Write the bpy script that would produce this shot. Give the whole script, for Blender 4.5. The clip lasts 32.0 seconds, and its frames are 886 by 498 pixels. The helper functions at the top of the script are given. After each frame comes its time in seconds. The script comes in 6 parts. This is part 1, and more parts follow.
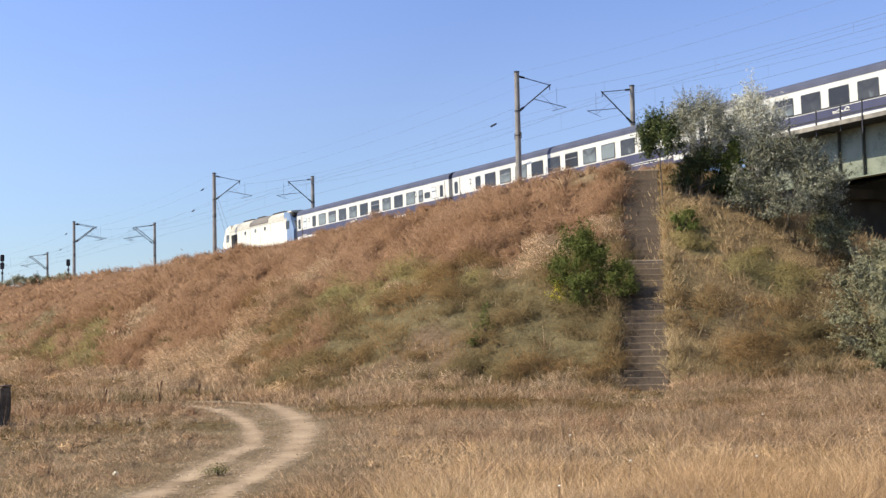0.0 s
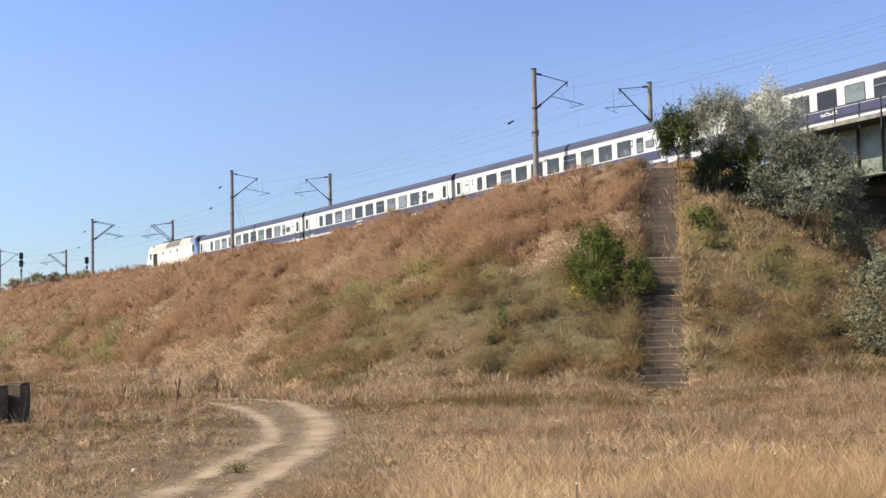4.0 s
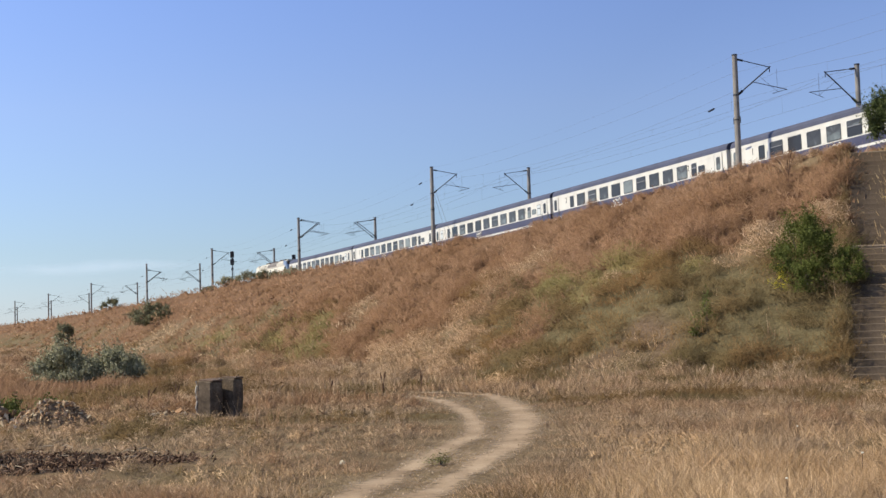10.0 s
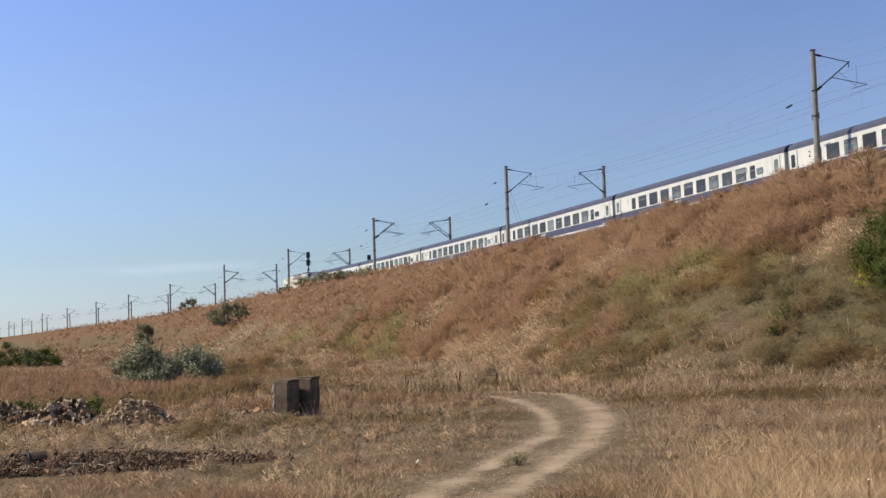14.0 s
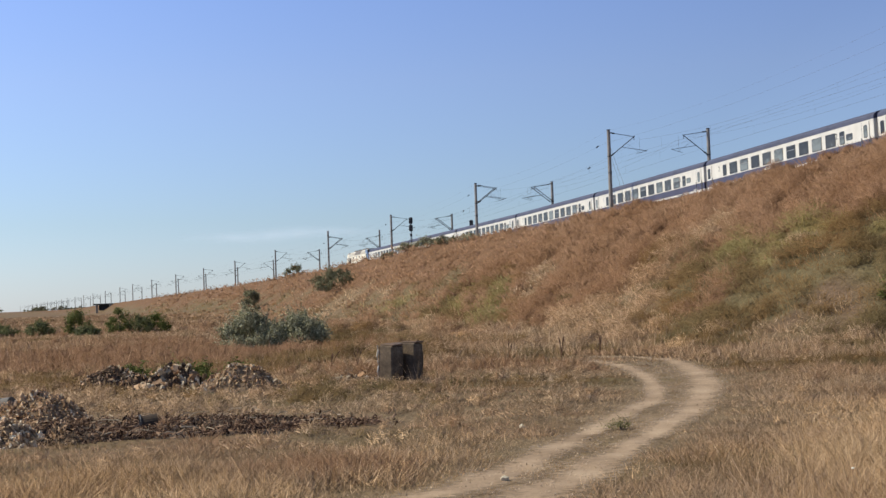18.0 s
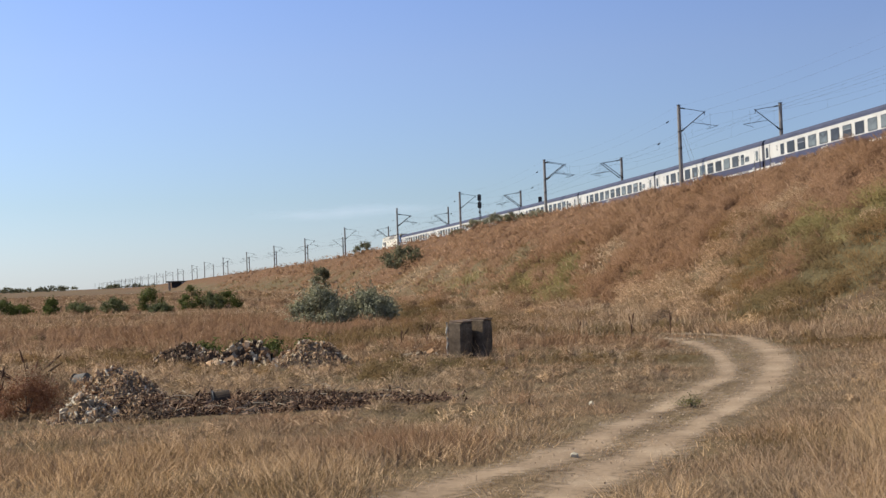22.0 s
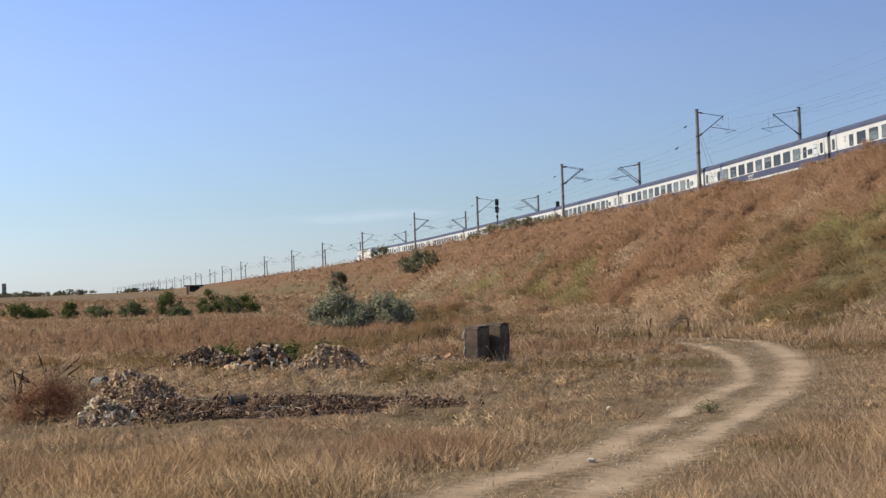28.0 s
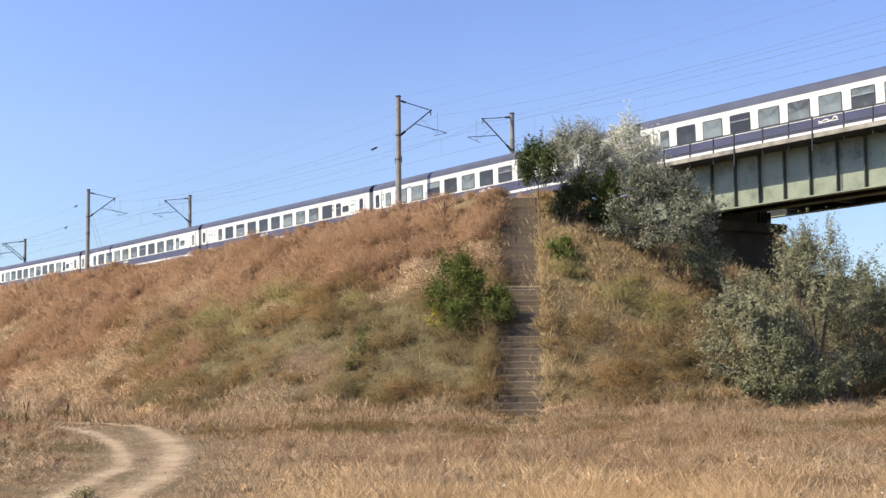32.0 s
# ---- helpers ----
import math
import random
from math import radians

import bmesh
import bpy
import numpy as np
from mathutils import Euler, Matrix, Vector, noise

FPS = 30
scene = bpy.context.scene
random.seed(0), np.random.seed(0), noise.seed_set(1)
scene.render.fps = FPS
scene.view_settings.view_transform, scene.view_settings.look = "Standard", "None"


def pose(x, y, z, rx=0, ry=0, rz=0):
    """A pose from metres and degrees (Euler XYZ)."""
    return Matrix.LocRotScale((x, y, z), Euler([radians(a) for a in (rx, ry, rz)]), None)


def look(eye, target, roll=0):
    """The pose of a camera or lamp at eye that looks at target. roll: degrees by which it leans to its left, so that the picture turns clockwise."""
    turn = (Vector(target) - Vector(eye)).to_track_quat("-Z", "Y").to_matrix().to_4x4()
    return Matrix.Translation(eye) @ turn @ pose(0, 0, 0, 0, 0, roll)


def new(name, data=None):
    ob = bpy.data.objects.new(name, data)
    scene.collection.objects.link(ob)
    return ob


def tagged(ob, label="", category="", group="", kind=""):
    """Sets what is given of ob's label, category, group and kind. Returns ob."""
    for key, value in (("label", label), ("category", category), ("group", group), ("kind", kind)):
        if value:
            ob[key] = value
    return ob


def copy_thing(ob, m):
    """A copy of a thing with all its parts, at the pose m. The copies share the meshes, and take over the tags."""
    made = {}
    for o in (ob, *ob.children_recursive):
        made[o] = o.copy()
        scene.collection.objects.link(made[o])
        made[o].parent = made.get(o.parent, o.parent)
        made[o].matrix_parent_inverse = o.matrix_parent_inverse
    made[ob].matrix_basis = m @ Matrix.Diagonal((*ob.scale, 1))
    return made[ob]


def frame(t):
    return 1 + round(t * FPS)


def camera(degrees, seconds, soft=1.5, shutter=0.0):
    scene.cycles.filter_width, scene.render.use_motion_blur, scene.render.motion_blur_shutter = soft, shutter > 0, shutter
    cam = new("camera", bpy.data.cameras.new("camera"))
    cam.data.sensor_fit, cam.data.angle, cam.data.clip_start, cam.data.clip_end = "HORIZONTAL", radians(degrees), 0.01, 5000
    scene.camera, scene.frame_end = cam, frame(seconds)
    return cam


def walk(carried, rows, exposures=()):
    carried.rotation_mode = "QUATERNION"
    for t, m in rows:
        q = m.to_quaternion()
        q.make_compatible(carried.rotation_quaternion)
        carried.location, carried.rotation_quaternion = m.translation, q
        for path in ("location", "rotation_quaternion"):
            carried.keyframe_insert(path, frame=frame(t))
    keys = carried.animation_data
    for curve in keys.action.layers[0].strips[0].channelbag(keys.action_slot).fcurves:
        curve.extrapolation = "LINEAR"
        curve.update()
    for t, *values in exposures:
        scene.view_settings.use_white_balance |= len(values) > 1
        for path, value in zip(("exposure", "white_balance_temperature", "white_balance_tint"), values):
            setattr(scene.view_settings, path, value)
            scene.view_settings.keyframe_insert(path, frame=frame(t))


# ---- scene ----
EXPO = 0.5
EYE = (0.0, 0.0, 1.6)


def aim(turn, tilt, lean):
    """The standing camera's pose, turned to the right of north, tilted up and leaning, in degrees."""
    a, b = radians(turn), radians(tilt)
    way = Vector((math.sin(a) * math.cos(b), math.cos(a) * math.cos(b), math.sin(b)))
    return look(EYE, Vector(EYE) + way * 50.0, lean)


cam = camera(36.181, 32.0, soft=1.46)
walk(cam, [
    (0.0, aim(9.666, 3.475, -1.085)),
    (0.5, aim(9.308, 3.441, -1.084)),
    (1.0, aim(9.212, 3.372, -1.081)),
    (1.5, aim(9.100, 3.374, -1.068)),
    (2.0, aim(8.974, 3.377, -1.080)),
    (2.5, aim(8.932, 3.378, -1.078)),
    (3.0, aim(8.935, 3.380, -1.077)),
    (3.5, aim(8.934, 3.380, -1.083)),
    (5.5, aim(8.935, 3.385, -1.091)),
    (6.0, aim(8.907, 3.387, -1.086)),
    (6.5, aim(8.862, 3.378, -1.089)),
    (7.0, aim(8.349, 3.365, -1.223)),
    (7.5, aim(6.777, 3.342, -1.429)),
    (8.0, aim(4.785, 3.344, -1.494)),
    (8.5, aim(3.267, 3.294, -1.493)),
    (9.0, aim(1.610, 3.275, -1.533)),
    (9.5, aim(1.053, 3.284, -1.578)),
    (10.0, aim(0.485, 3.295, -1.625)),
    (10.5, aim(0.018, 3.308, -1.638)),
    (11.0, aim(-0.525, 3.322, -1.643)),
    (11.5, aim(-0.967, 3.336, -1.675)),
    (12.0, aim(-1.525, 3.344, -1.670)),
    (12.5, aim(-1.865, 3.352, -1.713)),
    (13.0, aim(-2.084, 3.359, -1.712)),
    (13.5, aim(-2.348, 3.367, -1.726)),
    (15.5, aim(-3.955, 3.359, -1.806)),
    (16.0, aim(-4.452, 3.119, -1.845)),
    (16.5, aim(-4.983, 2.807, -1.867)),
    (17.0, aim(-5.644, 2.528, -1.870)),
    (17.5, aim(-6.330, 2.344, -1.909)),
    (18.0, aim(-7.045, 2.034, -1.915)),
    (18.5, aim(-7.692, 1.741, -1.937)),
    (19.0, aim(-8.411, 1.534, -1.994)),
    (19.5, aim(-8.971, 1.449, -1.965)),
    (20.0, aim(-9.279, 1.363, -1.988)),
    (20.5, aim(-9.443, 1.321, -2.014)),
    (21.0, aim(-9.642, 1.220, -1.998)),
    (21.5, aim(-9.826, 1.147, -2.000)),
    (22.0, aim(-9.983, 1.161, -2.015)),
    (22.5, aim(-10.168, 1.137, -2.023)),
    (23.0, aim(-10.488, 1.142, -2.071)),
    (23.5, aim(-10.750, 1.147, -2.089)),
    (24.0, aim(-10.884, 1.131, -2.015)),
    (24.5, aim(-10.993, 1.136, -1.993)),
    (25.0, aim(-11.102, 1.129, -1.991)),
    (25.5, aim(-11.173, 1.132, -1.974)),
    (27.5, aim(-11.338, 1.281, -2.008)),
    (28.0, aim(-10.708, 1.376, -1.908)),
    (28.5, aim(-8.700, 1.455, -1.885)),
    (29.0, aim(-5.754, 1.664, -1.769)),
    (29.5, aim(-2.783, 1.924, -1.574)),
    (30.0, aim(0.256, 2.299, -1.415)),
    (30.5, aim(3.218, 2.759, -1.172)),
    (31.0, aim(6.825, 3.361, -0.940)),
    (31.5, aim(10.426, 3.921, -0.674)),
    (32.0, aim(14.822, 4.409, -0.308))],
    exposures=[(0.0, EXPO), (7.0, EXPO), (8.0, EXPO - 0.22), (9.0, EXPO - 0.28), (13.0, EXPO - 0.41), (16.0, EXPO - 0.46), (19.0, EXPO - 0.43), (28.5, EXPO - 0.42), (30.5, EXPO - 0.31), (31.2, EXPO - 0.14), (32.0, EXPO + 0.14)])

# ---- world, sun ----
SUN_AZ, SUN_EL = -97.0, 46.0
world = bpy.data.worlds.new("world")
scene.world = world
world.use_nodes = True
wt = world.node_tree
sky = wt.nodes.new("ShaderNodeTexSky")
sky.sky_type = "NISHITA"
sky.sun_disc = False
sky.sun_elevation = radians(SUN_EL)
sky.sun_rotation = radians(SUN_AZ)
sky.air_density, sky.dust_density, sky.ozone_density, sky.altitude = 1.35, 0.08, 4.0, 50.0
bg = wt.nodes["Background"]
bg.inputs["Strength"].default_value = 0.156
tint = wt.nodes.new("ShaderNodeMix")
tint.data_type, tint.blend_type = "RGBA", "MULTIPLY"
tint.inputs[0].default_value = 1.0
high = wt.nodes.new("ShaderNodeSeparateXYZ")
way = wt.nodes.new("ShaderNodeTexCoord")
clean = wt.nodes.new("ShaderNodeValToRGB")      # clean dry air: the low sky stays blue-white
while len(clean.color_ramp.elements) < 5:
    clean.color_ramp.elements.new(0.5)
for el, (pos, col) in zip(clean.color_ramp.elements, ((0.0, (0.455, 0.59, 0.99)), (0.06, (0.462, 0.545, 0.79)), (0.16, (0.575, 0.566, 0.768)), (0.28, (0.568, 0.562, 0.79)), (0.6, (0.86, 0.66, 0.56)))):
    el.position, el.color = pos, col + (1,)
wt.links.new(way.outputs["Generated"], high.inputs[0])
wt.links.new(high.outputs["Z"], clean.inputs[0])
wt.links.new(clean.outputs[0], tint.inputs[7])
_a, _e = radians(SUN_AZ), radians(SUN_EL)
toward = wt.nodes.new("ShaderNodeVectorMath")   # the air glows more on the sun's side
toward.operation = "DOT_PRODUCT"
toward.inputs[1].default_value = (math.sin(_a) * math.cos(_e), math.cos(_a) * math.cos(_e), math.sin(_e))
glow = wt.nodes.new("ShaderNodeMapRange")
for sock, v in zip(("From Min", "From Max", "To Min", "To Max"), (-0.05, 0.5, 0.9, 1.42)):
    glow.inputs[sock].default_value = v
bright = wt.nodes.new("ShaderNodeMath")
bright.operation = "MULTIPLY"
bright.inputs[1].default_value = 0.156
wt.links.new(way.outputs["Generated"], toward.inputs[0])
wt.links.new(toward.outputs["Value"], glow.inputs[0])
wt.links.new(glow.outputs[0], bright.inputs[0])
wt.links.new(bright.outputs[0], bg.inputs["Strength"])
wt.links.new(sky.outputs[0], tint.inputs[6])
wt.links.new(tint.outputs[2], bg.inputs["Color"])
sun_data = bpy.data.lights.new("sun", "SUN")
sun_data.energy, sun_data.angle, sun_data.color = 5.0, radians(0.53), (1.0, 0.915, 0.71)
sun = new("sun", sun_data)
_a, _e = radians(SUN_AZ), radians(SUN_EL)
sun.matrix_world = look((math.sin(_a) * math.cos(_e) * 200, math.cos(_a) * math.cos(_e) * 200, math.sin(_e) * 200), (0, 0, 0))

# ---- materials ----


def material(name, ramp, scale=4.0, fine=60.0, rough=0.8, bump=0.2, metal=0.0, per_object=0.0, coords="Object", detail=6.0, bump_dist=0.02, spec=0.4):
    """Two scales of noise through a colour ramp, grain on top, bump from both."""
    m = bpy.data.materials.new(name)
    m.use_nodes = True
    nt = m.node_tree
    b = nt.nodes["Principled BSDF"]
    tc = nt.nodes.new("ShaderNodeTexCoord")
    n1 = nt.nodes.new("ShaderNodeTexNoise")
    n1.inputs["Scale"].default_value, n1.inputs["Detail"].default_value = scale, detail
    n2 = nt.nodes.new("ShaderNodeTexNoise")
    n2.inputs["Scale"].default_value, n2.inputs["Detail"].default_value = fine, 3.0
    for n in (n1, n2):
        nt.links.new(tc.outputs[coords], n.inputs["Vector"])
    mix = nt.nodes.new("ShaderNodeMath")
    mix.operation = "MULTIPLY_ADD"
    nt.links.new(n2.outputs[0], mix.inputs[0])
    mix.inputs[1].default_value = 0.35
    add = nt.nodes.new("ShaderNodeMath")
    add.operation = "SUBTRACT"
    nt.links.new(n1.outputs[0], add.inputs[0])
    add.inputs[1].default_value = 0.175
    nt.links.new(add.outputs[0], mix.inputs[2])
    fac = mix.outputs[0]
    if per_object:
        info = nt.nodes.new("ShaderNodeObjectInfo")
        k = nt.nodes.new("ShaderNodeMath")
        k.operation = "MULTIPLY_ADD"
        nt.links.new(info.outputs["Random"], k.inputs[0])
        k.inputs[1].default_value = per_object
        sub = nt.nodes.new("ShaderNodeMath")
        sub.operation = "SUBTRACT"
        nt.links.new(fac, sub.inputs[0])
        sub.inputs[1].default_value = per_object / 2
        nt.links.new(sub.outputs[0], k.inputs[2])
        fac = k.outputs[0]
    cr = nt.nodes.new("ShaderNodeValToRGB")
    while len(cr.color_ramp.elements) < len(ramp):
        cr.color_ramp.elements.new(0.5)
    for el, (pos, col) in zip(cr.color_ramp.elements, ramp):
        el.position, el.color = pos, col
    nt.links.new(fac, cr.inputs[0])
    nt.links.new(cr.outputs[0], b.inputs["Base Color"])
    b.inputs["Roughness"].default_value, b.inputs["Metallic"].default_value = rough, metal
    b.inputs["Specular IOR Level"].default_value = spec
    if bump:
        bp = nt.nodes.new("ShaderNodeBump")
        bp.inputs["Strength"].default_value, bp.inputs["Distance"].default_value = bump, bump_dist
        nt.links.new(fac, bp.inputs["Height"])
        nt.links.new(bp.outputs[0], b.inputs["Normal"])
    return m


def two(c, d=0.12):
    """A ramp round one colour, darker and lighter by d."""
    return [(0.25, tuple(v * (1 - d) for v in c[:3]) + (1,)), (0.75, tuple(min(1, v * (1 + d)) for v in c[:3]) + (1,))]


M = {}
M["white_paint"] = material("white_paint", two((0.64, 0.615, 0.555), 0.12), 0.8, 14, 0.38, 0.03)
M["cream_paint"] = material("cream_paint", two((0.74, 0.69, 0.575), 0.14), 0.8, 14, 0.45, 0.04)
M["blue_paint"] = material("blue_paint", two((0.061, 0.059, 0.1), 0.2), 0.9, 18, 0.4, 0.03)
M["light_blue_paint"] = material("light_blue_paint", two((0.17, 0.24, 0.37), 0.2), 0.9, 18, 0.4, 0.03)
M["roof_paint"] = material("roof_paint", two((0.058, 0.063, 0.1), 0.25), 0.7, 9, 0.6, 0.08)
M["roof_grey"] = material("roof_grey", two((0.15, 0.13, 0.11), 0.4), 0.9, 9, 0.6, 0.08)
M["dark_rubber"] = material("dark_rubber", two((0.015, 0.015, 0.02), 0.3), 3, 30, 0.8, 0.1)
M["underframe"] = material("underframe", two((0.04, 0.035, 0.03), 0.4), 2, 30, 0.85, 0.2)
M["window_frame"] = material("window_frame", two((0.04, 0.045, 0.05), 0.2), 3, 30, 0.5, 0.05)
M["glass"] = material("glass", [(0.25, (0.034, 0.034, 0.037, 1)), (0.6, (0.068, 0.069, 0.072, 1)), (0.68, (0.125, 0.14, 0.142, 1)), (0.88, (0.19, 0.215, 0.215, 1))], 0.5, 3, 0.2, 0.0, per_object=0.9, spec=0.25)
M["steel"] = material("steel", two((0.28, 0.27, 0.26), 0.25), 3, 30, 0.55, 0.1, metal=0.6)
M["rail_steel"] = material("rail_steel", two((0.20, 0.13, 0.09), 0.3), 3, 30, 0.5, 0.1, metal=0.7)
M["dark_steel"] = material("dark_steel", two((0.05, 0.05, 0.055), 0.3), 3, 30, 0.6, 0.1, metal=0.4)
M["wire"] = material("wire", two((0.10, 0.11, 0.13), 0.2), 2, 20, 0.6, 0.0, metal=0.3)
M["pole_concrete"] = material("pole_concrete", two((0.235, 0.215, 0.195), 0.3), 1.2, 25, 0.9, 0.25)
M["girder_paint"] = material("girder_paint", [(0.26, (0.09, 0.105, 0.077, 1)), (0.48, (0.21, 0.23, 0.168, 1)), (0.67, (0.25, 0.268, 0.2, 1)), (0.82, (0.15, 0.11, 0.07, 1))], 0.9, 9, 0.6, 0.15)
M["deck_concrete"] = material("deck_concrete", [(0.25, (0.13, 0.115, 0.095, 1)), (0.5, (0.25, 0.225, 0.19, 1)), (0.8, (0.40, 0.36, 0.30, 1))], 1.6, 22, 0.9, 0.3)
M["stair_concrete"] = material("stair_concrete", [(0.2, (0.062, 0.044, 0.03, 1)), (0.5, (0.115, 0.083, 0.057, 1)), (0.85, (0.19, 0.14, 0.097, 1))], 2.6, 34, 0.95, 0.4, per_object=0.12)
M["landing_concrete"] = material("landing_concrete", [(0.2, (0.13, 0.098, 0.068, 1)), (0.5, (0.22, 0.17, 0.125, 1)), (0.85, (0.32, 0.255, 0.19, 1))], 3.0, 34, 0.95, 0.4)
M["block_concrete"] = material("block_concrete", [(0.25, (0.045, 0.03, 0.02, 1)), (0.52, (0.105, 0.076, 0.052, 1)), (0.78, (0.25, 0.19, 0.135, 1))], 3.2, 26, 0.92, 0.5)
# concrete with the shade under the bridge put into its colour
M["shaded_concrete"] = material("shaded_concrete", two((0.055, 0.05, 0.042), 0.35), 0.9, 22, 0.95, 0.3)
M["ballast"] = material("ballast", two((0.20, 0.18, 0.16), 0.5), 6, 40, 0.95, 0.6)
M["bark"] = material("bark", two((0.13, 0.10, 0.075), 0.4), 6, 40, 0.95, 0.5)

# ---- the lie of the land ----
VP = radians(-22.474)
TX, TY = math.sin(VP), math.cos(VP)      # along the line, away
NX, NY = math.cos(VP), -math.sin(VP)     # across the line, away


def drop(s):
    """How far the line has curved to the left at s metres along."""
    return 2.111e-4 * (np.clip(s, 148, 300) - 148) ** 2 + 0.06417 * np.clip(np.asarray(s) - 300, 0, None)


def at(q, s, z=0.0):
    """A place q metres across the (curved) line and s metres along it."""
    p = q - float(drop(s))
    return Vector((p * NX + s * TX, p * NY + s * TY, z))


RAIL_S = (-200, 20, 40, 73, 126, 171, 217, 264, 315, 367, 420, 549, 618, 674, 752, 832, 1216, 3000)
RAIL_Z = (16.3, 11.55, 10.98, 9.95, 8.52, 7.75, 7.16, 6.43, 5.9, 5.13, 4.58, 3.6, 3.2, 2.7, 2.2, 2.0, 1.3, 1.0)
CREST_S = (-50, 30, 47, 57, 80, 105, 145, 210, 385, 700, 1500, 3000)
CREST_Z = (7.0, 7.0, 6.4, 5.89, 5.68, 5.73, 5.22, 4.8, 3.72, 1.7, 0.8, 0.4)


def rail_z(s):
    return np.interp(s, RAIL_S, RAIL_Z)


MAST_Z = (16.0, 11.25, 10.85, 10.13, 9.0, 7.8, 6.66, 5.8, 5.1, 4.5, 4.15, 3.6, 3.2, 2.7, 2.2, 2.0, 1.3, 1.0)


def mast_z(s):
    return np.interp(s, RAIL_S, MAST_Z)


def ease(x):
    x = np.clip(x, 0, 1)
    return x * x * (3 - 2 * x)


def waves(x, y, seed, size):
    """Cheap smooth noise, about -1 to 1, from a few crossing waves."""
    rng = np.random.RandomState(seed)
    out = np.zeros_like(x, dtype=float)
    for _ in range(7):
        a, ph = rng.uniform(0, 6.283, 2)
        k = 6.283 / (size * rng.uniform(0.6, 1.7))
        out += np.sin(k * (x * math.cos(a) + y * math.sin(a)) + ph + 1.3 * np.sin(0.7 * k * (y * math.cos(a) - x * math.sin(a)) + ph * 3))
    return out / 3.2


def ground_height(x, y):
    """The ground: flat field, embankment with a rounded end, bench for the tracks, far side."""
    x, y = np.asarray(x, float), np.asarray(y, float)
    p, s = x * NX + y * NY, x * TX + y * TY
    q = p + drop(np.clip(s, -500, 3000))
    crest = np.interp(s, CREST_S, CREST_Z)
    end = 1 - ease((s - 38) / 12)
    crest = crest * (1 - 0.04 * np.clip(q - 30.5, 0, 17) * end)
    r = 3.7
    dq, ds = (28 + r) - q, (33.4 + r) - s
    d = np.hypot(np.clip(dq, 0, None), np.clip(ds, 0, None)) + np.minimum(np.maximum(dq, ds), 0) - r
    width = 1.5 * crest + 0.01
    rise = 1 - np.clip(d, 0, None) / width
    face = crest * 0.08 * np.logaddexp(0, rise / 0.08)
    face = np.minimum(face, crest * rise.clip(0, 1) + 0.35)
    bench = rail_z(s) - 0.75 - np.interp(s, (126, 171, 217, 315, 367, 420, 549), (0, 0.3, 0.54, 0.62, 0.51, 0.38, 0))
    inside = face + (bench - crest) * ease((q - 36) / 11) * ease((s - 49) / 4)
    z = np.where(d > 0, face, inside)
    far = ease((q - 63.6) / np.where(s < 75, 9, 20))
    z = z * (1 - far)
    # a bed for the stairs
    a = radians(18.05)
    u, v = x * math.sin(a) + y * math.cos(a), x * math.cos(a) - y * math.sin(a)
    bed = np.interp(u, (33, 34.5, 39.6, 40.2, 44.7, 46), (0, 0, 3.42, 3.5, 6.6, 6.75))
    w = (1 - ease((np.abs(v) - 0.75) / 0.9)) * ease((u - 33) / 1) * (1 - ease((u - 45.5) / 1.5))
    z = z * (1 - w) + (bed - 0.1 + 0.27 * ease((np.abs(v) - 0.51) / 0.13)) * w
    level = np.maximum(w, (1 - ease((np.abs(v) - 0.9) / 1.2)) * ease((u - 27) / 3) * (1 - ease((u - 34) / 2)))
    bumps = (1 - level) * (0.16 * waves(x, y, 5, 5.0) * np.clip(z / 2, 0.08, 1.2) + np.interp(z, (0.2, 1.0), (0.016, 0.05)) * waves(x, y, 9, 1.6))
    return z + bumps * np.clip(1.3 - np.hypot(x, y) / 400, 0.1, 1) * np.where((q > 46) & (q < 68) & (s > 49), 0.2, 1)


def gz(x, y):
    return float(ground_height(np.array([x]), np.array([y]))[0])


# stands of one plant on the slope: bearing, distance, half width in degrees, half depth in metres
STRAW_STANDS = (
    (1.4, 51.3, 1.3, 1.5), (-1.2, 52.6, 1.4, 3.5), (2.9, 54.8, 0.8, 2.0), (3.4, 60.0, 0.9, 2.3), (13.3, 41.3, 1.3, 0.9), (6.2, 38.3, 0.4, 1.4),
    (15.4, 45.7, 1.7, 0.7), (5.0, 53.0, 1.4, 1.6), (1.3, 47.4, 1.4, 3.1),
    (-0.6, 44.9, 1.4, 4.1), (2.6, 55.6, 0.7, 0.8), (-9.3, 100.0, 1.4, 3.0), (-11.5, 111.5, 1.4, 4.6), (-2.9, 67.6, 0.7, 3.5), (14.4, 41.6, 0.7, 0.8))
GREEN_STANDS = (
    (8.7, 43.3, 2.3, 0.7), (5.0, 48.7, 1.3, 1.6), (11.0, 41.4, 0.7, 0.5), (-4.6, 72.1, 0.9, 1.8), (-9.4, 93.2, 1.1, 3.5), (-6.0, 76.3, 1.0, 2.7),
    (-5.3, 65.6, 0.7, 3.7), (7.4, 45.5, 2.0, 1.0), (-8.5, 91.0, 0.7, 2.8), (20.5, 41.0, 1.2, 1.0), (22.6, 40.6, 1.7, 1.3))
